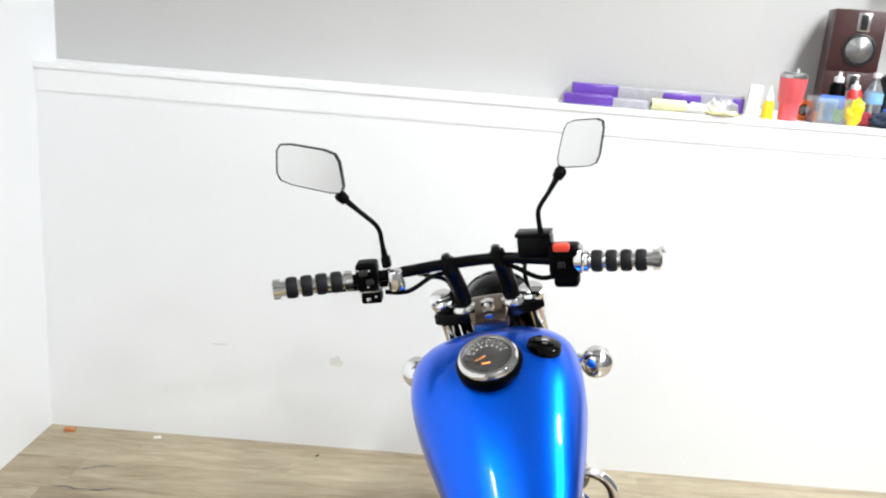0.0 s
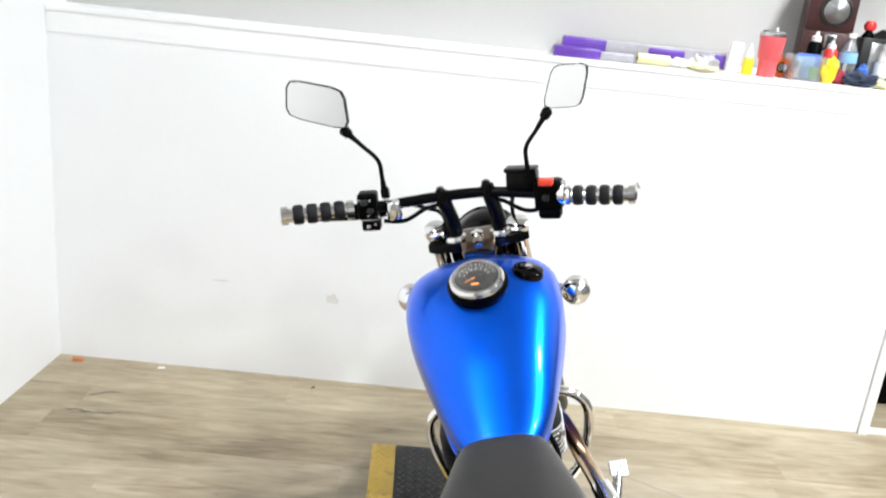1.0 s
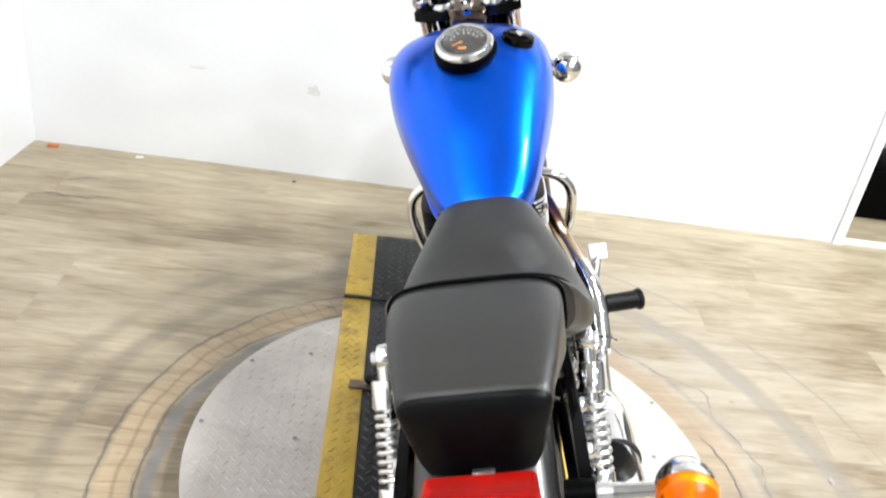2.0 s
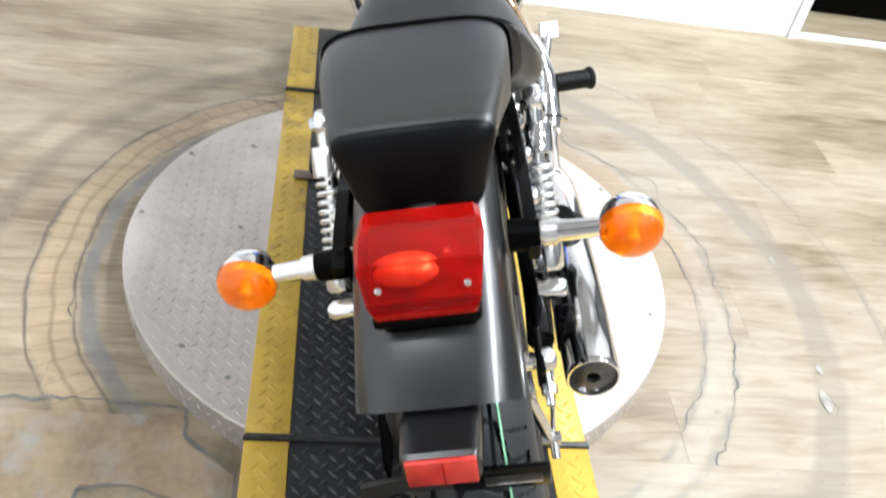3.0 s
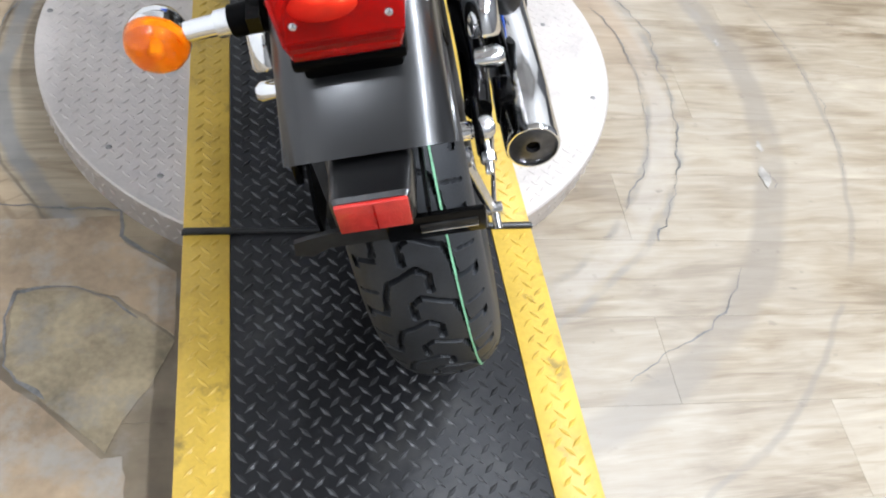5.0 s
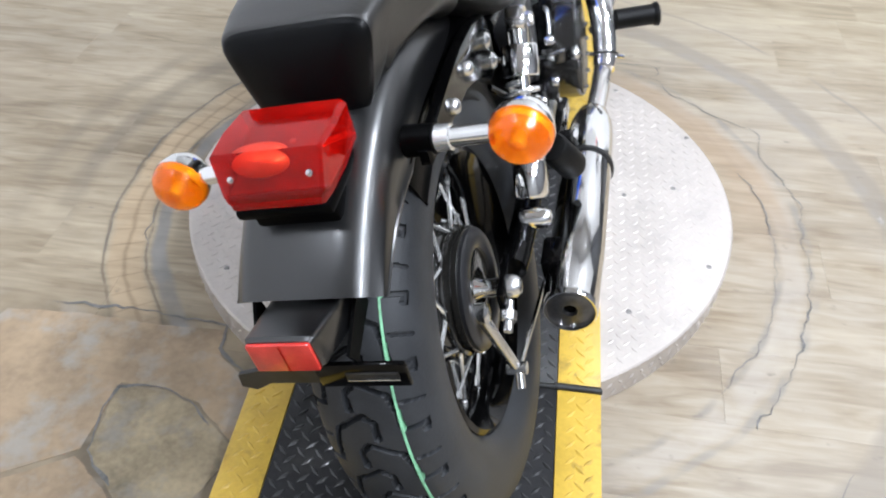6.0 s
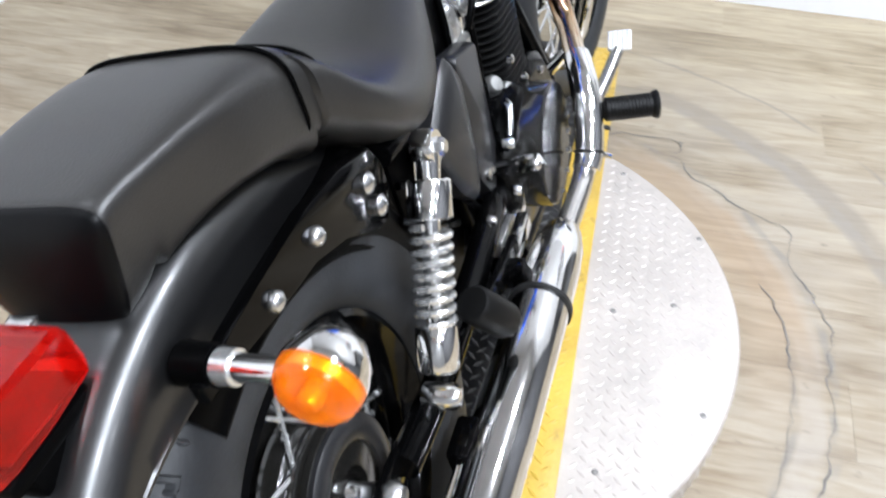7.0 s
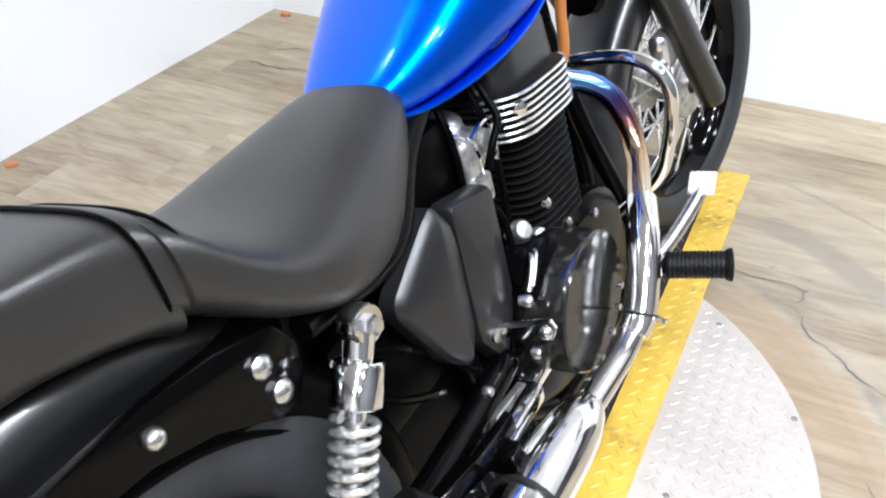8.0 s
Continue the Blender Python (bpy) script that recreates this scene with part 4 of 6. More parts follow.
st = new("seat")
st.parent = bike
st["label"] = "stepped black vinyl two-person seat"
part("rider_seat", rider_seat(), VINYL, st, smooth=60)
part("pillion_seat", skin(BM(), pillion_rings()), VINYL, st, smooth=50)
part("rear_skirt", pillion_back(), SMOOTH_VINYL, st, "smooth glossy black rear skirt of the seat", smooth=60)
strap_rows = [(0.158, 0.1225, 0.658, 0.765, 3.4), (0.154, 0.1245, 0.660, 0.771, 3.4), (0.136, 0.1160, 0.668, 0.782, 3.6), (0.131, 0.1140, 0.672, 0.782, 3.8)]
part("strap", skin(BM(), [super_ring(r[0], r[1], r[2], r[3], r[4], 56) for r in strap_rows]), VINYL, st, "raised vinyl strap across the seat", smooth=50)
for py, ph_, pz0, pz1 in ((0.130, 0.1145, 0.672, 0.783), (0.1585, 0.1232, 0.659, 0.768)):
    loop = super_ring(py, ph_, pz0, pz1, 4.0 if py < 0.15 else 3.4, 40, cx=0.0 if py < 0.15 else 0.006)
    part("piping", tube(BM(), [Vector(p) for p in loop[-7:] + loop[0:28]], 0.0022, 6, smooth=False), PLASTIC, st)

# -- tail light and plate holder
tl = new("tail_light")
tl.parent = bike
tl["label"] = "large faceted red tail light on the rear fender"
def facets(y, hw_lo, hw_hi, z0, z1, cut):
    return [(-hw_lo, y, z0), (hw_lo, y, z0), (hw_lo * 1.01, y, z0 + cut), (hw_hi, y, z1 - cut), (hw_hi - cut, y, z1), (-hw_hi + cut, y, z1), (-hw_hi, y, z1 - cut), (-hw_lo * 1.01, y, z0 + cut)]


lens = part("lens", skin(BM(), [facets(-0.150, 0.052, 0.052, 0.690, 0.722, 0.004), facets(-0.156, 0.056, 0.058, 0.685, 0.729, 0.005), facets(-0.200, 0.056, 0.0615, 0.680, 0.732, 0.005), facets(-0.235, 0.051, 0.0585, 0.676, 0.731, 0.003), facets(-0.250, 0.048, 0.053, 0.676, 0.695, 0.003), facets(-0.253, 0.046, 0.050, 0.679, 0.690, 0.002)]), RED_LENS, tl, "clear red plastic lens", smooth=12)
lens.visible_shadow = False
# orange reflector dome, coloured and shaped to paint the glow in the lens
TL_GLOW = shade("orange_glow_tint", (1.0, 0.75, 0.40), 0.35, metal=0.5, vary=0.3, scale=40, bump=0.6, bscale=70)
bowl = lathe(BM(), [(-0.014, 0.0), (-0.0128, 0.006), (-0.009, 0.012), (-0.003, 0.0165), (0.003, 0.018), (0.010, 0.017), (0.012, 0.0)], (0, 0, 0), (0, 0.75, -0.60), 28)
for v in bowl.verts:
    v.co = Vector((v.co.x * 1.7 - 0.014, v.co.y * 0.8 - 0.224, v.co.z * 0.8 + 0.711))
part("glow_dome", bowl, TL_GLOW, tl, "orange reflector dome that paints the glow inside the lens")
part("lens_back", box(BM(), (0, -0.198, 0.6855), (0.104, 0.080, 0.004), 0.002), shade("dark_red_base", (0.12, 0.004, 0.003), 0.35, vary=0.5, scale=50), tl)
for x in (-0.040, 0.042):
    part("lens_screw", lathe(BM(), [(0, 0.0), (0, 0.0038), (0.002, 0.0034), (0.003, 0.0)], (x, -0.2445, 0.708), (0, -0.92, 0.38), 12), ZINC, tl)
part("lens_screw", lathe(BM(), [(0, 0.0), (0, 0.0038), (0.002, 0.0034), (0.003, 0.0)], (0.026, -0.222, 0.7280), (0, -0.2, 1), 12), ZINC, tl)
part("lens_lip", box(BM(), (0, -0.2525, 0.681), (0.094, 0.004, 0.007), 0.0015), RED_LENS, tl)
part("seat_latch", box(BM(), (0.004, -0.142, 0.716), (0.024, 0.012, 0.007), 0.002), ZINC, tl)
part("light_base", box(BM(), (0, -0.200, 0.667), (0.104, 0.100, 0.014), 0.005), PLASTIC, tl)
part("light_foot", box(BM(), (0, -0.190, 0.648), (0.095, 0.085, 0.03), 0.008), PLASTIC, tl)

ph = new("plate_holder")
ph.parent = bike
ph["label"] = "black plate holder with a red reflector under the fender"
part("reflector_box", skin(BM(), [super_ring(y, hw, z0, z1, 10, 32) for y, hw, z0, z1 in ((-0.235, 0.040, 0.530, 0.574), (-0.292, 0.040, 0.543, 0.584), (-0.345, 0.037, 0.556, 0.598), (-0.350, 0.034, 0.558, 0.596))]), FENDER_BLACK, ph, smooth=30)
part("reflector", box(BM(), (0, -0.352, 0.577), (0.066, 0.005, 0.036), 0.0015), RED_REFLEX, ph, "rectangular red reflector")
part("reflector_split", box(BM(), (0.002, -0.3548, 0.577), (0.0012, 0.001, 0.034)), RED_LENS, ph)
bracket = part("bracket", box(BM(), (0.052, -0.322, 0.515), (0.098, 0.007, 0.034), 0.003), GLOSS_BLACK, ph)
part("bracket_tail", plate(BM(), [(-0.091, 0.498), (-0.075, 0.492), (-0.055, 0.502), (0.004, 0.502), (0.004, 0.522), (-0.050, 0.524), (-0.088, 0.516)], "y", -0.322, 0.006, 0.001), STEEL_DARK, ph, "scuffed end of the bracket")
part("bracket_slot", box(BM(), (0.064, -0.3262, 0.517), (0.056, 0.002, 0.009), 0.0008), STEEL_DARK, bracket)
part("slot_edge", box(BM(), (0.064, -0.3262, 0.5105), (0.056, 0.003, 0.0018), 0.0006), ZINC, bracket)
part("bracket_arm", plate(BM(), [(-0.26, 0.50), (-0.27, 0.585), (-0.31, 0.54), (-0.31, 0.51)], "x", -0.062, 0.004), PLASTIC, ph)
part("bracket_arm", plate(BM(), [(-0.25, 0.545), (-0.26, 0.575), (-0.325, 0.545), (-0.315, 0.525)], "x", 0.045, 0.004), PLASTIC, ph)


# -- indicators
LAMP_IN = shade("pale_reflector", (0.95, 0.85, 0.6), 0.25, metal=0.5, vary=0.25, scale=120, bump=0.6, bscale=160)


def indicator(sx, c, facing, stalk_from, name, amber):
    s = new(name)
    s.parent = bike
    C = Vector(c)
    f = (LEAN_M.inverted().to_3x3() @ Vector(facing)).normalized()
    if amber:
        s["label"] = "chrome bullet indicator with an amber lens"
        part("shell", lathe(BM(), [(-0.036, 0.0), (-0.035, 0.010), (-0.028, 0.022), (-0.014, 0.031), (0.0, 0.0345), (0.004, 0.0345), (0.004, 0.0)], C, f, 36), CHROME, s)
        part("lens", lathe(BM(), [(0.003, 0.0), (0.003, 0.0338), (0.010, 0.0336), (0.019, 0.0305), (0.027, 0.0235), (0.032, 0.013), (0.0335, 0.0)], C, f, 36), AMBER, s, "amber lens")
    else:
        s["label"] = "chrome bullet indicator"
        part("shell", lathe(BM(), [(-0.036, 0.0), (-0.035, 0.010), (-0.028, 0.022), (-0.014, 0.031), (0.0, 0.0345), (0.004, 0.0345), (0.004, 0.0)], C, f, 36), CHROME, s)
        part("lens", lathe(BM(), [(0.003, 0.0), (0.003, 0.0335), (0.019, 0.029), (0.030, 0.010), (0.031, 0.0)], C, f, 36), AMBER, s, "amber lens")
    lens_ob = [o for o in s.children if o.name.startswith("lens")][0]
    lens_ob.visible_shadow = False
    part("reflector", lathe(BM(), [(0.0045, 0.0), (0.0045, 0.030), (0.012, 0.029), (0.008, 0.020), (0.0055, 0.008), (0.0055, 0.0)], C, f, 28), LAMP_IN, s)
    part("bulb", lathe(BM(), [(0.005, 0.0), (0.005, 0.005), (0.016, 0.0075), (0.021, 0.005), (0.023, 0.0)], C, f, 16), LAMP_IN, s)
    A = Vector(stalk_from)
    part("stalk", tube(BM(), [A, A + (C - A) * 0.5, C - (C - A).normalized() * 0.02], [0.0130, 0.0115, 0.0105], 14), CHROME, s)
    d = (C - A).normalized()
    part("stalk_collar", tube(BM(), [A + d * 0.036, A + d * 0.052], [0.0150, 0.0145], 16), SPOKE, s)
    part("boot", tube(BM(), [A, A + (C - A).normalized() * (0.036 if sx < 0 else 0.034)], [0.0185, 0.0170], 16), PLASTIC, s)


indicator(-1, (-0.208, -0.102, 0.613), (-0.10, -0.97, -0.10), (-0.090, -0.108, 0.628), "rear_indicator", True)
indicator(1, (0.214, -0.118, 0.647), (-0.12, -0.97, -0.12), (0.086, -0.108, 0.640), "rear_indicator", True)
indicator(-1, (-0.172, 1.06, 0.785), (-0.1, 1, 0), (-0.075, 1.07, 0.79), "front_indicator", False)
indicator(1, (0.206, 1.02, 0.760), (0.15, 1, 0), (0.095, 1.05, 0.79), "front_indicator", False)

# -- front end
def fork_leg(sx):
    top = Vector((0.006 + sx * 0.092, 1.035, 0.925 if sx > 0 else 0.940))
    bot = Vector(FAX) + STEER @ Vector((sx * 0.108, -0.015, -0.02))
    d = (bot - top)
    f = part("fork_tube", tube(BM(), [top, top + d * 0.62], 0.0185, 18), CHROME, bike, "chrome fork tube")
    part("fork_cap", lathe(BM(), [(-0.012, 0.0), (-0.012, 0.024), (0.004, 0.0275), (0.014, 0.0265), (0.018, 0.022), (0.020, 0.0)], top, -d.normalized(), 24), CHROME, f)
    part("fork_slider", tube(BM(), [top + d * 0.52, top + d * 0.55, top + d * 0.97, bot], [0.0285, 0.0285, 0.0275, 0.020], 22, smooth=False), GREY_COVER, bike, "black fork slider")
mirrored(fork_leg)
part("top_clamp", plate(BM(), [(-0.108, 1.020), (-0.098, 1.052), (-0.05, 1.072), (0.06, 1.072), (0.108, 1.052), (0.120, 1.020), (0.100, 1.000), (0.04, 0.990), (-0.03, 0.990), (-0.090, 1.000)], "z", 0.900, 0.022, 0.004), SATIN_BLACK, bike, "black upper fork clamp")
part("lower_clamp", box(BM(), (0.006, 1.10, 0.775), (0.23, 0.07, 0.03), 0.008), SATIN_BLACK, bike)
part("clamp_cover", skin(BM(), [super_ring(y, hw, z0, z1, 6, 28, cx=0.006) for y, hw, z0, z1 in ((0.975, 0.034, 0.880, 0.908), (0.985, 0.040, 0.884, 0.924), (1.03, 0.042, 0.900, 0.938), (1.05, 0.036, 0.905, 0.935))]), BROWN_METAL, bike, "brown mirror-finished cover plate")
part("stem_nut", lathe(BM(), [(0, 0.0), (0, 0.016), (0.010, 0.015), (0.014, 0.008), (0.016, 0.0)], (0.006, 1.005, 0.926), (0, -0.35, 0.94), 6), CHROME, bike)
part("ignition_lock", lathe(BM(), [(0, 0.0), (0, 0.012), (0.008, 0.011), (0.009, 0.0)], (0.006, 0.982, 0.917), (0, -0.5, 0.86), 16), CHROME, bike)
for bx, cx, cz in ((-0.042, -0.057, 1.052), (0.058, 0.043, 1.044)):
    r_ = part("riser", tube(BM(), [(bx, 1.02, 0.918), (bx - 0.002, 1.018, 0.965), (cx + 0.006, 0.995, 1.01), (cx, 0.985, 1.040)], [0.018, 0.0165, 0.0165, 0.017], 16), SATIN_BLACK, bike, "black handlebar riser")
    part("riser_base", lathe(BM(), [(0, 0.0), (0, 0.026), (0.008, 0.0275), (0.016, 0.024), (0.018, 0.018), (0.018, 0.0)], (bx, 1.02, 0.917), (0, 0, 1), 20), CHROME, r_)
    part("bar_clamp", box(BM(), (cx, 0.985, 1.032), (0.020, 0.034, 0.046), 0.008, seg=3), SATIN_BLACK, r_)
GL, GR = Vector((-0.390, 0.925, 1.060)), Vector((0.340, 0.905, 0.994))
part("handlebar", tube(BM(), [GL, (-0.24, 0.955, 1.043), (-0.15, 0.972, 1.037), (-0.057, 0.985, 1.034), (0.043, 0.985, 1.028), (0.14, 0.962, 1.015), (0.20, 0.940, 1.005), GR], 0.0115, 14), SATIN_BLACK, bike, "low black handlebar")


def grip(a, b, name):
    a, b = Vector(a), Vector(b)
    d = (b - a).normalized()
    L = (b - a).length
    g = new(name)
    g.parent = bike
    g["label"] = "ribbed black foam grip with chrome rings"
    part("grip_core", tube(BM(), [a, b], 0.0150, 20), CHROME, g)
    n = 4
    for k in range(n):
        y0 = 0.016 + k * (L - 0.030) / n
        y1 = y0 + (L - 0.030) / n - 0.0065
        part("foam_ring", lathe(BM(), [(y0, 0.0), (y0, 0.0175), (y0 + 0.002, 0.0200), (y0 + 0.006, 0.0210), ((y0 + y1) / 2, 0.0214), (y1 - 0.006, 0.0210), (y1 - 0.002, 0.0200), (y1, 0.0175), (y1, 0.0)], a, d, 24), FOAM, g)
    part("end_cap", lathe(BM(), [(L - 0.010, 0.0), (L - 0.010, 0.020), (L + 0.004, 0.020), (L + 0.008, 0.012), (L + 0.009, 0.0)], a, d, 24), CHROME, g)
    part("collar", lathe(BM(), [(-0.004, 0.0), (-0.004, 0.020), (0.010, 0.021), (0.012, 0.017), (0.012, 0.0)], a, d, 24), CHROME, g)


grip((-0.248, 0.954, 1.044), GL, "left_grip")
grip((0.205, 0.938, 1.006), GR, "right_grip")
part("throttle_collar", lathe(BM(), [(-0.014, 0.0), (-0.014, 0.027), (0.0, 0.028), (0.004, 0.022), (0.004, 0.0)], (0.205, 0.938, 1.011), (1, -0.25, -0.09), 24), CHROME, bike)
# switch gear
ls = new("left_switch")
ls.parent = bike
ls["label"] = "black switch housing with small buttons"
RL = Matrix.Rotation(math.radians(6), 4, "Y")
part("housing", box(BM(), (-0.212, 0.957, 1.048), (0.042, 0.046, 0.056), 0.007, rot=RL, seg=3), PLASTIC, ls)
part("lower_housing", box(BM(), (-0.210, 0.945, 1.008), (0.040, 0.034, 0.024), 0.005, rot=RL), PLASTIC, ls)
part("housing_seam", box(BM(), (-0.211, 0.9415, 1.0215), (0.040, 0.030, 0.0025), 0.0008, rot=RL), ZINC, ls)
part("button", box(BM(), (-0.216, 0.930, 1.060), (0.016, 0.008, 0.012), 0.002), STEEL_DARK, ls)
part("button", box(BM(), (-0.206, 0.930, 1.040), (0.014, 0.010, 0.010), 0.002), STEEL_DARK, ls)
part("button", box(BM(), (-0.214, 0.926, 1.008), (0.010, 0.008, 0.008), 0.002), CHROME, ls)
for mx, mz in ((-0.226, 1.066), (-0.204, 1.062), (-0.212, 1.030), (-0.200, 1.010)):
    part("switch_mark", box(BM(), (mx, 0.9325 if mz > 1.02 else 0.9265, mz), (0.0042, 0.003, 0.0026), 0.0005), CREAM, ls)
part("clutch_perch", box(BM(), (-0.160, 0.966, 1.026), (0.034, 0.036, 0.046), 0.010, seg=3), CHROME, ls)
part("clutch_lever", tube(BM(), [(-0.165, 0.992, 1.020), (-0.20, 1.000, 1.012), (-0.30, 0.985, 1.024), (-0.385, 0.970, 1.046)], [0.006, 0.008, 0.007, 0.008], 10), SATIN_BLACK, bike, "black clutch lever")
part("mirror_perch", box(BM(), (-0.172, 0.966, 1.066), (0.018, 0.020, 0.024), 0.004), SATIN_BLACK, ls)
rs = new("right_switch")
rs.parent = bike
rs["label"] = "black switch housing with a red stop switch"
RRt = Matrix.Rotation(math.radians(5), 4, "Y") @ Matrix.Rotation(math.radians(-14), 4, "Z")
part("housing", box(BM(), (0.172, 0.945, 1.012), (0.058, 0.048, 0.066), 0.009, rot=RRt, seg=3), PLASTIC, rs)
part("stop_switch", box(BM(), (0.167, 0.916, 1.047), (0.030, 0.022, 0.014), 0.003, rot=RRt), RED_PLASTIC, rs, "red stop switch")
part("start_button", box(BM(), (0.162, 0.917, 1.012), (0.014, 0.008, 0.012), 0.002, rot=RRt), STEEL_DARK, rs)
part("lower_housing", box(BM(), (0.170, 0.940, 0.975), (0.048, 0.036, 0.026), 0.008, rot=RRt), PLASTIC, rs)
mc = new("brake_reservoir")
mc.parent = bike
mc["label"] = "square black brake fluid reservoir"
part("tank", box(BM(), (0.122, 0.972, 1.046), (0.066, 0.044, 0.040), 0.006, rot=RRt), SATIN_BLACK, mc)
part("cap", box(BM(), (0.122, 0.972, 1.069), (0.068, 0.046, 0.008), 0.002, rot=RRt), SATIN_BLACK, mc)
part("body", tube(BM(), [(0.09, 0.985, 1.02), (0.16, 0.965, 1.016)], 0.013, 12), SATIN_BLACK, mc)
part("brake_lever", tube(BM(), [(0.165, 0.985, 1.000), (0.20, 0.985, 0.985), (0.29, 0.955, 0.980), (0.338, 0.936, 0.996), (0.357, 0.930, 1.005)], [0.006, 0.008, 0.006, 0.005, 0.0075], 10), ZINC, bike, "bright brake lever")


def mirror_unit(corners, stem, name):
    m = new(name)
    m.parent = bike
    m["label"] = "angular rear-view mirror on a bent black stem"
    C = [Vector(c) for c in corners]
    mid = sum(C, Vector()) / 4
    nrm = (C[1] - C[0]).cross(C[3] - C[0]).normalized()
    if nrm.y > 0:
        nrm = -nrm

    def outline(scale, off, rad=0.22):
        pts = []
        for i in range(4):
            p, a, b = C[i], C[i - 1], C[(i + 1) % 4]
            for t in (0, 0.5, 1):
                u, v = p.lerp(a, rad), p.lerp(b, rad)
                q = u.lerp(p, t).lerp(p.lerp(v, t), t)
                pts.append(mid + (q - mid) * scale + nrm * off)
        return pts
    part("shell", skin(BM(), [outline(0.55, -0.022), outline(0.88, -0.016), outline(1.0, -0.006), outline(1.0, 0.003), outline(0.97, 0.006)]), SATIN_BLACK, m, smooth=30)
    bm = BM()
    rim_rows = [outline(1.0, 0.003), outline(0.995, 0.0075), outline(0.955, 0.0075), outline(0.95, 0.005)]
    skin(bm, rim_rows, caps=False)
    part("mirror_rim", bm, SATIN_BLACK, m, smooth=30)
    part("mirror_glass", skin(BM(), [outline(0.955, 0.0050), outline(0.955, 0.0066)]), MIRROR, m, "silvered mirror glass", smooth=0)
    part("stem", tube(BM(), stem, [0.0056, 0.0050, 0.0047, 0.0047, 0.007], 12), SATIN_BLACK, m)
    part("stem_joint", lathe(BM(), [(-0.012, 0.0), (-0.010, 0.010), (0.006, 0.012), (0.012, 0.008), (0.014, 0.0)], stem[-1], Vector(stem[-1]) - Vector(stem[-2]), 16), SATIN_BLACK, m)
    part("stem_nut", lathe(BM(), [(0, 0.0), (0, 0.010), (0.014, 0.010), (0.016, 0.007), (0.03, 0.0065), (0.03, 0.0)], stem[0], (0, 0, 1), 6), SATIN_BLACK, m)


mirror_unit([(-0.320, 0.935, 1.340), (-0.208, 0.925, 1.300), (-0.212, 0.925, 1.215), (-0.337, 0.935, 1.266)], [(-0.173, 0.968, 1.060), (-0.172, 0.962, 1.10), (-0.172, 0.952, 1.140), (-0.200, 0.945, 1.180), (-0.224, 0.940, 1.212)], "left_mirror")
mirror_unit([(0.214, 0.940, 1.277), (0.284, 0.915, 1.272), (0.258, 0.915, 1.187), (0.182, 0.940, 1.193)], [(0.136, 0.960, 1.040), (0.135, 0.956, 1.08), (0.138, 0.950, 1.118), (0.162, 0.942, 1.15), (0.187, 0.938, 1.182)], "right_mirror")
# headlight
hl = new("headlight")
hl.parent = bike
hl["label"] = "round headlight with a dark shell"
HD = Vector((0.13, 0.98, -0.08)).normalized()
part("shell", lathe(BM(), [(-0.085, 0.0), (-0.082, 0.022), (-0.065, 0.052), (-0.035, 0.075), (0.0, 0.084), (0.03, 0.086), (0.03, 0.0)], (0.02, 1.125, 0.865), HD, 40), GLOSS_BLACK, hl)
part("rim", lathe(BM(), [(0.028, 0.070), (0.028, 0.090), (0.040, 0.088), (0.044, 0.078), (0.040, 0.070)], (0.02, 1.125, 0.865), HD, 40), CHROME, hl)
part("lens", lathe(BM(), [(0.030, 0.0), (0.030, 0.078), (0.040, 0.074), (0.048, 0.04), (0.05, 0.0)], (0.02, 1.125, 0.865), HD, 40), shade("clear_lens", (0.9, 0.9, 0.9), 0.05, vary=0.02, trans=0.7), hl)
# cables
for nm, pts in (("clutch_cable", [(-0.155, 0.995, 1.036), (-0.10, 1.015, 1.008), (-0.064, 1.03, 0.98), (-0.060, 1.06, 0.90), (-0.05, 1.06, 0.80)]),
                ("switch_cable", [(-0.185, 0.955, 1.008), (-0.14, 0.96, 1.000), (-0.09, 0.985, 1.014), (-0.058, 1.005, 1.005), (-0.054, 1.04, 0.95), (-0.05, 1.07, 0.86)]),
                ("throttle_cable", [(0.165, 0.95, 0.985), (0.12, 0.955, 0.982), (0.07, 0.985, 1.006), (0.048, 1.005, 0.995), (0.060, 1.04, 0.93), (0.06, 1.06, 0.84)]),
                ("brake_hose", [(0.10, 0.99, 1.015), (0.092, 1.03, 0.98), (0.085, 1.07, 0.90), (0.03, 1.13, 0.76), (-0.09, 1.30, 0.45)])):
    part(nm, tube(BM(), pts, 0.0048, 10), PLASTIC, bike)

# -- engine
eng = new("engine")
eng.parent = bike
eng["label"] = "black single-cylinder engine with bright-edged cooling fins"
CYL = Matrix.Translation((0, 0.765, 0.47)) @ Matrix.Rotation(math.radians(-4), 4, "X") @ Matrix.Translation((0, -0.765, -0.47))
MATT_BLACK = shade("matt_black_engine_paint", (0.0035, 0.0035, 0.0035), 0.5, vary=0.3, scale=20, bump=0.2, bscale=200, spec=0.2)

CYC = 0.757


def plan(hx, hy, n, N=48):
    out = []
    for k in range(N):
        a = 2 * math.pi * k / N
        c, s = math.cos(a), math.sin(a)
        out.append((hx * math.copysign(abs(c) ** (2 / n), c), CYC + hy * math.copysign(abs(s) ** (2 / n), s)))
    return out


def fin(name, hx, hy, n, z, thick, mat, label=""):
    bm = BM()
    skin(bm, [[(x * k, CYC + (y - CYC) * k, z + h) for x, y in plan(hx, hy, n)] for h, k in ((0, 0.985), (thick * 0.3, 1.0), (thick * 0.7, 1.0), (thick, 0.985))])
    o = part(name, bm, mat, eng, label)
    o.matrix_basis = CYL
    return o


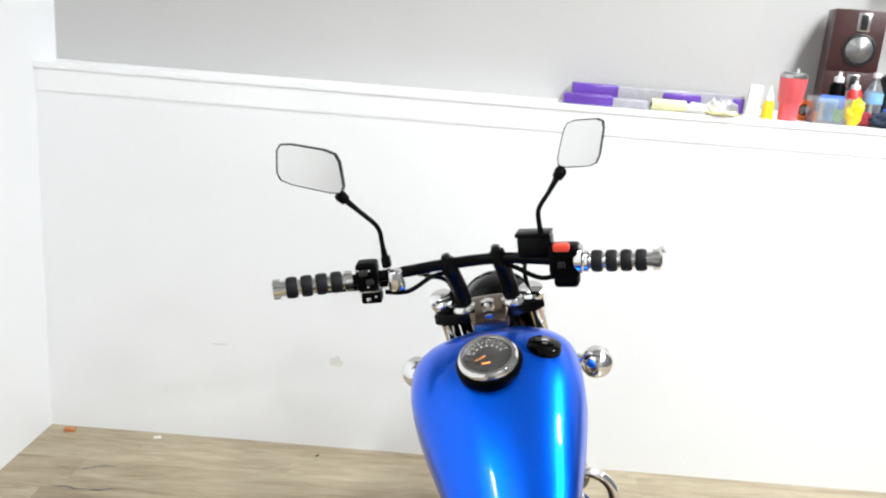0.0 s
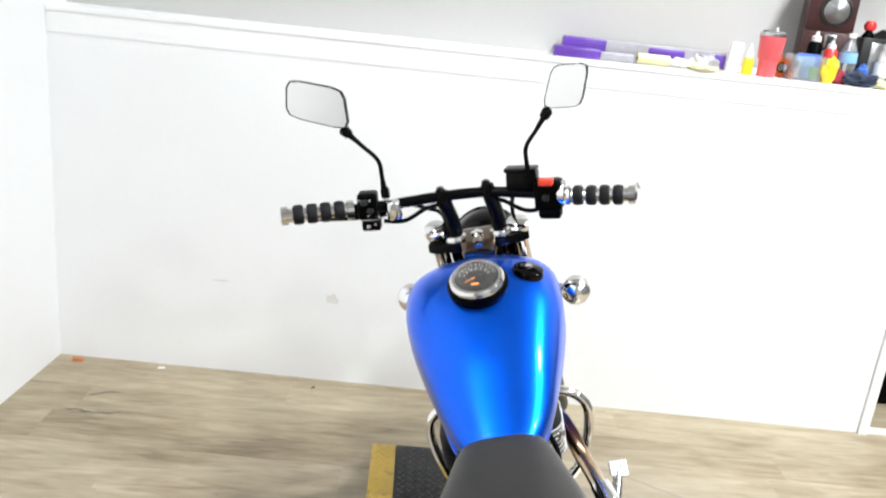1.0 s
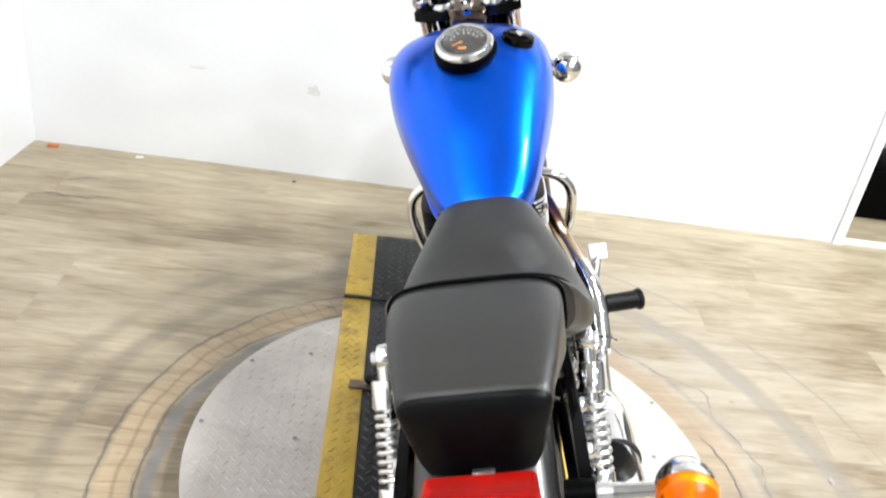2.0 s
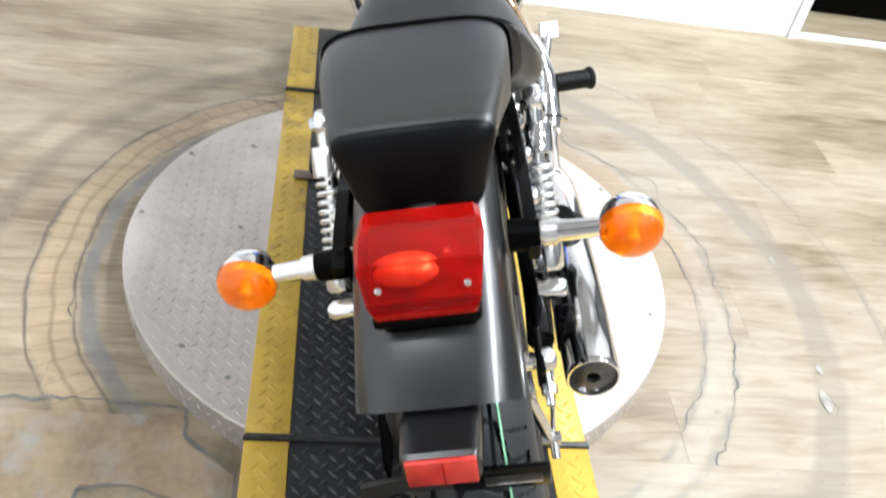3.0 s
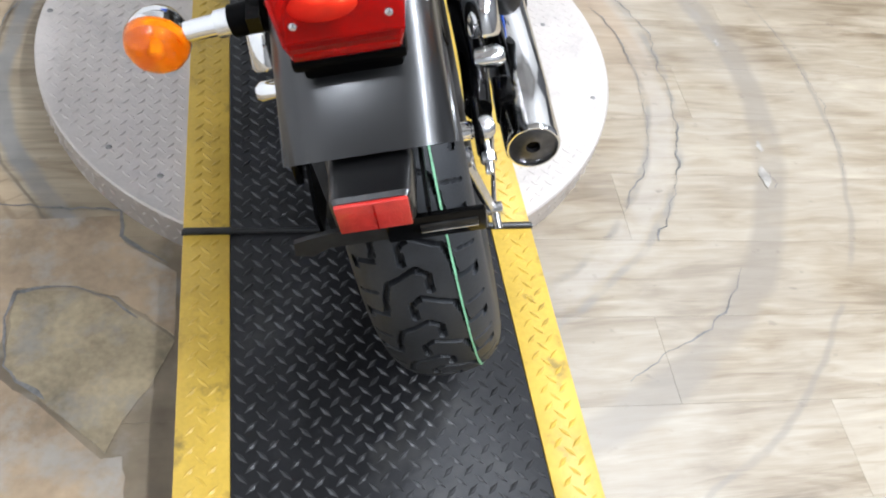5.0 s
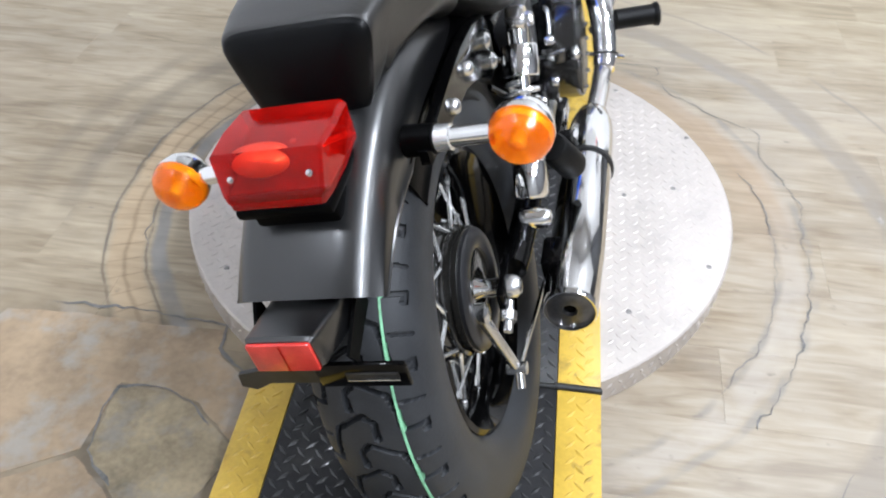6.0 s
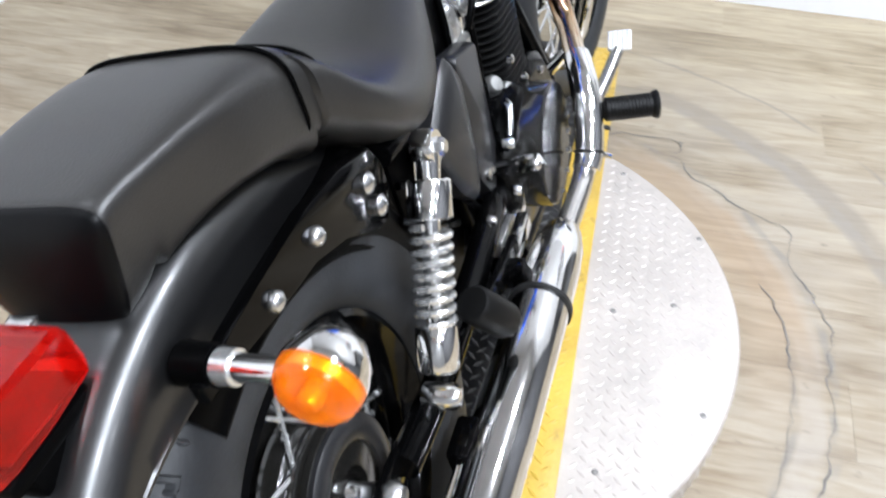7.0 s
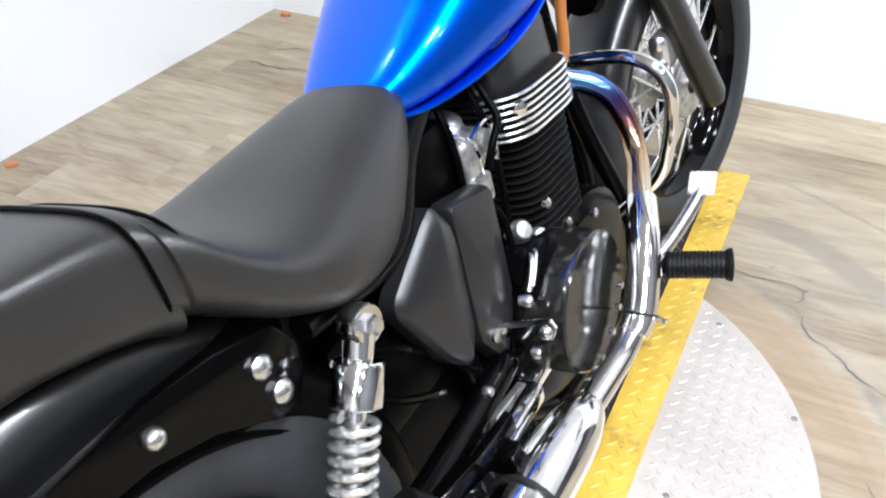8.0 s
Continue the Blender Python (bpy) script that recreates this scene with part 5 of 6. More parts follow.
o = part("barrel", tube(BM(), [(0, CYC, 0.33), (0, CYC, 0.625)], 0.072, 32), MATT_BLACK, eng)
o.matrix_basis = CYL
for k in range(13):
    fin("cooling_fin", 0.113, 0.084, 5.0, 0.382 + k * 0.0118, 0.0042, MATT_BLACK)
for k in range(7):
    z = 0.5435 + k * 0.0094
    fin("head_fin", 0.125, 0.100, 4.2, z, 0.0046, MATT_BLACK)
    ring = [(x, y, z + 0.0023) for x, y in plan(0.1255, 0.1005, 4.2, 96)]
    # the bright edge wraps the rear corner and runs along the side
    arc = [p for p in ring if p[0] > (0.072, 0.076, 0.095, 0.080, 0.078, 0.072, 0.070)[k] and p[1] < 0.848]
    arc.sort(key=lambda p: math.atan2(p[1] - CYC, p[0]))
    o = part("fin_edge", tube(BM(), arc, 0.0024, 8, smooth=False), SPOKE, eng, "polished fin edge")
    o.matrix_basis = CYL
o = part("head_cover", skin(BM(), [[(x * s, CYC + (y - CYC) * s, z) for x, y in plan(0.108, 0.088, 5.0, 40)] for z, s in ((0.600, 0.97), (0.612, 1.0), (0.664, 0.97), (0.674, 0.93))]), GREY_COVER, eng, "dark grey cylinder head cover", smooth=35)
o.matrix_basis = CYL
part("brown_hose", tube(BM(), [(0.098, 0.905, 0.700), (0.099, 0.900, 0.666), (0.094, 0.900, 0.640), (0.092, 0.898, 0.612), (0.088, 0.893, 0.580), (0.080, 0.875, 0.560)], 0.0085, 12), BROWN_HOSE, eng, "glossy orange-brown hose")
part("head_bolt", lathe(BM(), [(0, 0.0), (0, 0.010), (0.006, 0.010), (0.008, 0.006), (0.009, 0.0)], (0.117, 0.690, 0.592), (1, -0.7, 0), 6), CHROME, eng)
part("crankcase", skin(BM(), [[(x, 0.735 + yy * s, 0.265 + zz * s) for yy, zz in [(0.21 * math.copysign(abs(math.cos(a)) ** 0.75, math.cos(a)), 0.125 * math.copysign(abs(math.sin(a)) ** 0.75, math.sin(a))) for a in [2 * math.pi * k / 36 for k in range(36)]]] for x, s in ((-0.125, 0.8), (-0.11, 0.95), (-0.05, 1.0), (0.05, 1.0), (0.105, 0.95), (0.12, 0.8))]), SATIN_BLACK, eng, smooth=35)


def oval(cy, cz, a, b, tilt, n=36):
    t = math.radians(tilt)
    return [(cy + a * math.cos(q) * math.cos(t) - b * math.sin(q) * math.sin(t), cz + a * math.cos(q) * math.sin(t) + b * math.sin(q) * math.cos(t)) for q in [2 * math.pi * k / n for k in range(n)]]


part("clutch_cover", skin(BM(), [[(x, y, z) for y, z in oval(0.657, 0.313, 0.103 * s, 0.086 * s, 25)] for x, s in ((0.10, 1.02), (0.170, 1.02), (0.1765, 1.005), (0.179, 0.975), (0.180, 0.5), (0.180, 0.03))]), MIRROR_BLACK, eng, "gloss black oval side cover", smooth=30)
part("upper_cover", skin(BM(), [[(x, y, z) for y, z in oval(0.625, 0.36, 0.075 * s, 0.042 * s, 52)] for x, s in ((0.08, 1.0), (0.128, 1.0), (0.138, 0.92), (0.142, 0.7))]), SATIN_BLACK, eng, smooth=35)
part("left_cover", skin(BM(), [[(-x, y, z) for y, z in oval(0.72, 0.27, 0.13 * s, 0.09 * s, 10)] for x, s in ((0.10, 1.0), (0.145, 1.0), (0.16, 0.93), (0.165, 0.75))]), SATIN_BLACK, eng, smooth=35)
for q in (-125, -95, -72, -52, -34):
    a_, t_ = math.radians(q), math.radians(25)
    yy = 0.657 + 0.096 * math.cos(a_) * math.cos(t_) - 0.079 * math.sin(a_) * math.sin(t_)
    zz = 0.313 + 0.096 * math.cos(a_) * math.sin(t_) + 0.079 * math.sin(a_) * math.cos(t_)
    part("cover_screw", lathe(BM(), [(0, 0.0), (0, 0.005), (0.005, 0.005), (0.006, 0.0)], (0.178, yy, zz), (1, 0, 0), 10), ZINC, eng)
for x, y, z in ((0.128, 0.60, 0.300), (0.127, 0.716, 0.402), (0.122, 0.654, 0.398), (0.121, 0.685, 0.452), (0.134, 0.785, 0.375)):
    part("case_bolt", lathe(BM(), [(0, 0.0), (0, 0.0075), (0.007, 0.0075), (0.009, 0.005), (0.0095, 0.0)], (x, y, z), (1, 0, 0), 10), ZINC, eng)
for k, r_ in ((0.0, 0.0050), (0.013, 0.0036)):
    part("oil_pipe", tube(BM(), [(0.135, 0.572 + k, 0.386), (0.135, 0.586 + k, 0.400), (0.132, 0.602 + k, 0.414), (0.126, 0.612 + k, 0.416)], r_ * 0.8, 10), ZINC, eng)
part("banjo_bolt", lathe(BM(), [(-0.008, 0.0), (-0.008, 0.0085), (0.006, 0.0085), (0.009, 0.006), (0.010, 0.0)], (0.136, 0.559, 0.381), (1, 0, 0), 12), ZINC, eng)
for kx, ky, kz, r_ in ((0.098, 0.640, 0.432, 0.0165), (0.110, 0.660, 0.412, 0.0130)):
    part("union_nut", lathe(BM(), [(-0.016, 0.0), (-0.016, r_ * 0.85), (-0.002, r_), (0.010, r_), (0.018, r_ * 0.7), (0.019, 0.0)], (kx, ky, kz), (0.8, -0.3, 0.5), 12), CAST, eng)
part("case_link", plate(BM(), [(0.095, 0.352), (0.140, 0.356), (0.176, 0.362), (0.190, 0.360), (0.194, 0.372), (0.188, 0.384), (0.170, 0.381), (0.135, 0.372), (0.095, 0.368)], "y", 0.514, 0.014, 0.002), CHROME, eng, "chrome link beside the engine case")
part("link_bolt", lathe(BM(), [(0, 0.0), (0, 0.009), (0.006, 0.009), (0.009, 0.006), (0.010, 0.0)], (0.184, 0.514, 0.373), (0.4, -1, 0.3), 12), ZINC, eng)
part("starter_motor", tube(BM(), [(0.06, 0.60, 0.405), (0.115, 0.60, 0.405)], 0.026, 20), SATIN_BLACK, eng)
part("drain_bracket", box(BM(), (0.12, 0.575, 0.26), (0.03, 0.10, 0.022), 0.004), CHROME, eng)
carb = new("carburettor")
carb.parent = bike
carb["label"] = "cast alloy carburettor behind the cylinder"
part("body", tube(BM(), [(0.02, 0.60, 0.56), (0.02, 0.665, 0.57)], 0.030, 20), CAST, carb)
part("bowl", box(BM(), (0.055, 0.615, 0.515), (0.05, 0.045, 0.05), 0.008), CAST, carb)
part("top", lathe(BM(), [(0, 0.0), (0, 0.030), (0.022, 0.030), (0.030, 0.022), (0.032, 0.0)], (0.03, 0.625, 0.585), (0.3, 0, 1), 24), CAST, carb)
part("side_casting", box(BM(), (0.068, 0.622, 0.560), (0.034, 0.060, 0.062), 0.012, seg=3), CAST, carb)
part("throttle_drum", lathe(BM(), [(0, 0.0), (0, 0.018), (0.003, 0.018), (0.004, 0.012), (0.009, 0.012), (0.010, 0.017), (0.012, 0.017), (0.013, 0.006), (0.016, 0.005), (0.016, 0.0)], (0.086, 0.636, 0.572), (1, 0, 0), 24), CAST, carb)
part("float_bowl", lathe(BM(), [(0, 0.0), (0, 0.024), (0.030, 0.022), (0.040, 0.012), (0.041, 0.0)], (0.072, 0.612, 0.532), (0, 0, -1), 20), CAST, carb)
part("choke_lever", tube(BM(), [(0.090, 0.605, 0.590), (0.094, 0.640, 0.600), (0.092, 0.655, 0.575), (0.090, 0.650, 0.540)], 0.004, 8), CHROME, carb)
part("linkage", tube(BM(), [(0.065, 0.60, 0.60), (0.085, 0.615, 0.575), (0.08, 0.625, 0.53)], 0.004, 8), CHROME, carb)
part("screw", lathe(BM(), [(0, 0.0), (0, 0.006), (0.005, 0.005), (0.006, 0.0)], (0.082, 0.62, 0.525), (1, 0, 0), 8), CHROME, carb)
for nm, pts in (("fuel_hose", [(0.05, 0.60, 0.66), (0.07, 0.59, 0.62), (0.075, 0.585, 0.56), (0.07, 0.575, 0.46)]), ("vent_hose", [(0.06, 0.66, 0.655), (0.085, 0.655, 0.58), (0.088, 0.645, 0.48), (0.085, 0.635, 0.42)]), ("throttle_cable", [(0.066, 0.672, 0.660), (0.100, 0.660, 0.600), (0.106, 0.628, 0.575), (0.098, 0.612, 0.545)]), ("drain_hose", [(0.080, 0.612, 0.500), (0.094, 0.622, 0.460), (0.096, 0.612, 0.400), (0.090, 0.598, 0.330)])):
    part(nm, tube(BM(), pts, 0.0055, 10), PLASTIC, bike)

# -- side covers
sc = new("side_cover")
sc.parent = bike
sc["label"] = "dark grey two-piece side cover"


def wedge(pts, x0, x1, shrink, mat, name):
    cy = sum(p[0] for p in pts) / len(pts)
    cz = sum(p[1] for p in pts) / len(pts)
    rows = []
    for x, s in ((x0, 1.0), (x1 - 0.012, 1.0), (x1 - 0.005, 1 - shrink * 0.45), (x1 - 0.001, 1 - shrink), (x1 + 0.003, 0.62), (x1 + 0.006, 0.30), (x1 + 0.007, 0.03)):
        rows.append([(x, cy + (y - cy) * s, cz + (z - cz) * s) for y, z in pts])
    return part(name, skin(BM(), rows), mat, sc, smooth=32)


def rounded(pts, rad=0.18, n=4):
    out = []
    P = [Vector(p) for p in pts]
    for i, p in enumerate(P):
        a, b = P[i - 1], P[(i + 1) % len(P)]
        u, v = p.lerp(a, rad), p.lerp(b, rad)
        for k in range(n + 1):
            t = k / n
            out.append(tuple(u.lerp(p, t).lerp(p.lerp(v, t), t)))
    return out


wedge(rounded([(0.468, 0.580), (0.440, 0.570), (0.350, 0.518), (0.408, 0.402), (0.446, 0.362), (0.468, 0.400), (0.490, 0.545)], 0.22), 0.088, 0.122, 0.16, GREY_COVER, "rear_panel")
wedge(rounded([(0.500, 0.560), (0.592, 0.538), (0.572, 0.372), (0.518, 0.308), (0.478, 0.372)], 0.08), 0.082, 0.112, 0.04, GREY_COVER, "front_panel")
part("cover_bolt", lathe(BM(), [(0, 0.0), (0, 0.011), (0.008, 0.010), (0.010, 0.0)], (0.110, 0.505, 0.365), (1, 0, 0), 14), ZINC, sc)
lsc = new("side_cover")
lsc.parent = bike
lsc["label"] = "dark grey side cover"
part("panel", plate(BM(), rounded([(0.57, 0.56), (0.36, 0.55), (0.42, 0.36), (0.57, 0.35)], 0.15), "x", -0.115, 0.05), GREY_COVER, lsc)

# -- exhaust
END_METAL = shade("sooty_steel", (0.11, 0.11, 0.115), 0.32, metal=0.9, vary=0.45, scale=40)
ex = new("exhaust")
ex.parent = bike
ex["label"] = "chrome exhaust with a heat-tinted header pipe"
part("header_pipe", tube(BM(), [(0.02, 0.85, 0.548), (0.07, 0.910, 0.533), (0.118, 0.935, 0.501), (0.144, 0.936, 0.450), (0.161, 0.913, 0.405), (0.182, 0.855, 0.377), (0.201, 0.790, 0.345), (0.211, 0.745, 0.300), (0.212, 0.706, 0.254), (0.206, 0.650, 0.229), (0.200, 0.560, 0.225), (0.198, 0.50, 0.228)], 0.0183, 22, 8), HEAT, ex, "blue and gold heat-tinted header pipe")
part("heat_shield", tube(BM(), [(0.190, 0.838, 0.366), (0.2055, 0.788, 0.340), (0.2145, 0.745, 0.300), (0.2155, 0.708, 0.256), (0.211, 0.682, 0.239)], [0.0225, 0.0245, 0.0245, 0.024, 0.0225], 20), CHROME, ex, "chrome heat shield")
part("shield_clamp", tube(BM(), [(0.2150, 0.709, 0.2575), (0.2147, 0.7065, 0.2545)], 0.0262, 24), STEEL_DARK, ex)
part("clamp_screw", tube(BM(), [(0.236, 0.714, 0.246), (0.252, 0.708, 0.244)], 0.004, 8), CHROME, ex)
part("head_flange", lathe(BM(), [(0, 0.0), (0, 0.03), (0.012, 0.03), (0.014, 0.02), (0.014, 0.0)], (0.04, 0.872, 0.545), (0.7, 0.7, -0.25), 20), CHROME, ex)
MA, MB = Vector((0.196, 0.545, 0.226)), Vector((0.194, 0.012, 0.248))
md = (MB - MA).normalized()
ML = (MB - MA).length
part("muffler", lathe(BM(), [(0.0, 0.022), (0.014, 0.030), (0.050, 0.0385), (0.09, 0.0415), (0.13, 0.0425), (ML - 0.10, 0.0425), (ML - 0.098, 0.0415), (ML - 0.004, 0.041), (ML + 0.002, 0.0405), (ML + 0.006, 0.0385), (ML + 0.006, 0.0365), (ML, 0.0355)], MA, md, 44), CHROME, ex, "long chrome muffler")
part("muffler_end", lathe(BM(), [(ML - 0.012, 0.0), (ML - 0.012, 0.0360), (ML + 0.001, 0.0362), (ML + 0.003, 0.034), (ML + 0.004, 0.011), (ML - 0.006, 0.0095), (ML - 0.006, 0.0)], MA, md, 40), END_METAL, ex, "discoloured muffler end plate")
part("outlet", lathe(BM(), [(ML - 0.004, 0.0), (ML - 0.004, 0.0095), (ML - 0.003, 0.0095), (ML - 0.003, 0.0)], MA, md, 24), PLASTIC, ex)
part("band", lathe(BM(), [(0.180, 0.0425), (0.180, 0.0465), (0.187, 0.0465), (0.187, 0.0425)], MA, md, 44), STEEL_DARK, ex, "dark clamp band")
part("muffler_stay", box(BM(), (0.165, 0.10, 0.262), (0.03, 0.06, 0.05), 0.006), GLOSS_BLACK, ex)
part("muffler_stay", box(BM(), (0.150, 0.40, 0.265), (0.05, 0.03, 0.04), 0.006), GLOSS_BLACK, ex)
part("passenger_peg_mount", box(BM(), (0.150, 0.450, 0.277), (0.020, 0.12, 0.032), 0.006), CHROME, bike)
pp = part("passenger_peg", lathe(BM(), [(0.0, 0.0), (0.0, 0.021), (0.004, 0.0235), (0.072, 0.0235), (0.078, 0.021), (0.078, 0.0)], (0.174, 0.208, 0.394), (0.26, 0.46, -0.85), 24), MATT_BLACK, bike, "folded black passenger peg")
part("peg_bracket", plate(BM(), [(0.24, 0.345), (0.262, 0.312), (0.36, 0.285), (0.43, 0.285), (0.43, 0.312), (0.35, 0.318)], "x", 0.150, 0.012, 0.002), GLOSS_BLACK, pp)
part("passenger_peg_mount", box(BM(), (-0.150, 0.385, 0.300), (0.022, 0.10, 0.030), 0.006, rot=Matrix.Rotation(math.radians(-35), 4, "X")), CHROME, bike)
part("passenger_peg", tube(BM(), [(-0.150, 0.335, 0.285), (-0.200, 0.345, 0.275)], 0.022, 18), PLASTIC, bike, "folded black passenger peg")

part("pivot_casting", plate(BM(), [(0.400, 0.256), (0.432, 0.297), (0.504, 0.289), (0.536, 0.243), (0.47, 0.238)], "x", 0.126, 0.010, 0.002), CAST, bike, "bare alloy swing arm pivot casting")
for p_, r_ in (((0.112, 0.512, 0.312), 0.014), ((0.122, 0.440, 0.330), 0.008), ((0.130, 0.552, 0.300), 0.009), ((0.118, 0.600, 0.262), 0.008)):
    part("frame_bolt", lathe(BM(), [(0, 0.0), (0, r_), (0.008, r_), (0.012, r_ * 0.7), (0.013, 0.0)], p_, (1, 0, 0), 14), ZINC, bike)
for nm, pts in (("wire_loom", [(0.08, 0.30, 0.50), (0.095, 0.36, 0.46), (0.09, 0.42, 0.40), (0.10, 0.47, 0.33)]), ("wire_loom", [(0.085, 0.27, 0.47), (0.10, 0.33, 0.41), (0.095, 0.40, 0.36)]), ("breather_hose", [(0.075, 0.56, 0.50), (0.10, 0.57, 0.42), (0.112, 0.56, 0.34), (0.105, 0.53, 0.24)])):
    part(nm, tube(BM(), pts, 0.0055, 8), GLOSS_BLACK, bike)

# -- pegs, pedals, crash bars, stand
def foot_peg(a, b):
    a, b = Vector(a), Vector(b)
    d = (b - a).normalized()
    L = (b - a).length
    p = new("foot_peg")
    p.parent = bike
    p["label"] = "ribbed black rubber foot peg"
    prof = [(0.0, 0.0), (0.0, 0.0145)]
    k = 0.004
    while k < L - 0.012:
        prof += [(k, 0.0205), (k + 0.0035, 0.0205), (k + 0.004, 0.0190), (k + 0.0055, 0.0190)]
        k += 0.006
    prof += [(L - 0.010, 0.0215), (L - 0.004, 0.0245), (L - 0.001, 0.0245), (L, 0.0215), (L, 0.0)]
    part("rubber", lathe(BM(), prof, a, d, 24), MATT_BLACK, p)
    part("hinge", box(BM(), a - d * 0.012, (0.024, 0.024, 0.026), 0.004), ZINC, p)
    part("mount_arm", tube(BM(), [a - d * 0.02, a - d * 0.045], 0.013, 12), SATIN_BLACK, p)


foot_peg((0.232, 0.785, 0.288), (0.318, 0.818, 0.272))
foot_peg((-0.165, 0.785, 0.240), (-0.235, 0.80, 0.235))
WHITE_PAD = shade("bright_alloy_pad", (0.82, 0.82, 0.82), 0.35, metal=0.4, vary=0.08, scale=40)
bp_ = new("brake_pedal")
bp_.parent = bike
bp_["label"] = "bright brake pedal with a ribbed pad"
part("arm", tube(BM(), [(0.19, 0.79, 0.266), (0.212, 0.84, 0.280), (0.230, 0.90, 0.300), (0.243, 0.950, 0.321)], [0.013, 0.0125, 0.012, 0.011], 12), ZINC, bp_)
PR = Matrix.Rotation(math.radians(40), 4, "X")
part("pad", box(BM(), (0.244, 0.948, 0.330), (0.042, 0.038, 0.009), 0.003, rot=PR), WHITE_PAD, bp_, "pale ribbed pad")
for k in range(5):
    part("pad_rib", box(BM(), Vector((0.2272 + k * 0.0084, 0.948, 0.330)) + PR.to_3x3() @ Vector((0, 0, 0.0055)), (0.0045, 0.033, 0.003), 0.001, rot=PR), WHITE_PAD, bp_)
part("shift_lever", tube(BM(), [(-0.15, 0.80, 0.24), (-0.17, 0.86, 0.25), (-0.175, 0.93, 0.28), (-0.21, 0.935, 0.28)], 0.008, 10), ZINC, bike)


def crash_bar(sx):
    w = 1.0 if sx > 0 else -0.93
    part("crash_bar", tube(BM(), [(w * 0.02, 1.0, 0.524), (w * 0.08, 1.0, 0.5265), (w * 0.130, 1.0, 0.5255), (w * 0.163, 1.0, 0.515), (w * 0.186, 1.0, 0.494), (w * 0.196, 1.0, 0.464), (w * 0.193, 1.0, 0.425), (w * 0.180, 1.0, 0.372), (w * 0.150, 1.0, 0.308), (w * 0.05, 1.01, 0.220)], 0.0118, 16, 8), CHROME, bike, "chrome engine guard bar")
mirrored(crash_bar)
# side stand, resting on the deck
foot_w = Vector((-0.222, 0.742, RUN + 0.007))
foot_b = LEAN_M.inverted() @ foot_w
RUSTY = shade("worn_brown_steel", (0.20, 0.15, 0.12), 0.45, metal=0.7, vary=0.3, scale=50)
ss = part("side_stand", tube(BM(), [(-0.10, 0.66, 0.17), (-0.14, 0.64, 0.14), foot_b + Vector((0.01, 0.01, 0.008))], [0.013, 0.012, 0.011], 12), SATIN_BLACK, bike, "black side stand resting on the deck")
part("stand_foot", box(BM(), foot_b, (0.075, 0.030, 0.006), 0.002, rot=Matrix.Rotation(math.radians(15.5), 4, "Y")), RUSTY, ss, "worn brown steel foot plate")
part("foot_slot", box(BM(), foot_b + Vector((-0.012, 0, 0.0032)), (0.040, 0.012, 0.001), 0, rot=Matrix.Rotation(math.radians(15.5), 4, "Y")), STEEL_DARK, ss)
part("drive_belt", tube(BM(), [(-0.085, 0.0, 0.180), (-0.085, 0.55, 0.235), (-0.085, 0.60, 0.29), (-0.085, 0.55, 0.335), (-0.085, 0.0, 0.416), (-0.085, -0.10, 0.36), (-0.085, -0.118, 0.298), (-0.085, -0.10, 0.236), (-0.085, 0.0, 0.180)], 0.008, 8), RUBBER, bike)
part("belt_guard", plate(BM(), [(0.50, 0.36), (0.10, 0.45), (0.02, 0.44), (0.02, 0.42), (0.10, 0.425), (0.50, 0.34)], "x", -0.105, 0.035), PLASTIC, bike)
part("horn", lathe(BM(), [(0, 0.0), (0, 0.04), (0.02, 0.045), (0.03, 0.03), (0.032, 0.0)], (0.05, 1.05, 0.62), (0.2, 1, 0), 24), PLASTIC, bike)

# ---- things on the ledge ----
def ledge_at(x, d, z=0.0):
    """A place on the ledge: x along the room, d metres behind the wall's face, z above the ledge."""
    p = on_wall(x + 0.024 + (x - 0.19) * 0.058 - CORNER[0], d)
    return Vector((p[0], p[1], LEDGE + z))


WALL_R = Matrix.Rotation(math.atan2(wdir.y, wdir.x), 4, "Z")
PURPLE = shade("purple_film", (0.125, 0.05, 0.36), 0.3, vary=0.25, scale=9)
CLEAR_GREY = shade("grey_plastic_film", (0.36, 0.35, 0.385), 0.25, vary=0.2, scale=20)
CREAM_M = shade("cream_paper", (0.72, 0.68, 0.40), 0.6, vary=0.15, scale=20)
PAPER = shade("crumpled_paper", (0.72, 0.71, 0.68), 0.8, vary=0.12, scale=25)
PINK = shade("coral_enamel", (0.88, 0.12, 0.14), 0.35, vary=0.05, scale=6, coat=0.4)
STEEL = shade("brushed_steel", (0.65, 0.65, 0.65), 0.25, metal=1.0, vary=0.1, scale=40)
YEL = shade("yellow_plastic", (0.85, 0.60, 0.02), 0.4, vary=0.1, scale=10)
WHITE_P = shade("white_plastic", (0.8, 0.8, 0.79), 0.4, vary=0.05, scale=10)
BLUE_P = shade("blue_label", (0.06, 0.16, 0.6), 0.4, vary=0.2, scale=20)
LIGHT_BLUE = shade("light_blue_label", (0.25, 0.5, 0.8), 0.4, vary=0.2, scale=20)
GREEN_P = shade("green_label", (0.25, 0.6, 0.15), 0.4, vary=0.1, scale=20)
ORANGE_P = shade("orange_plastic", (0.85, 0.2, 0.03), 0.4, vary=0.1, scale=20)
RED_P = shade("red_plastic", (0.6, 0.03, 0.03), 0.35, vary=0.15, scale=20)
SPEAKER_WOOD = shade("dark_cherry_veneer", (0.045, 0.013, 0.013), 0.4, vary=0.3, scale=14, bump=0.1, bscale=60)
CONE = shade("silver_speaker_cone", (0.28, 0.28, 0.28), 0.3, metal=0.8, vary=0.15, scale=20)
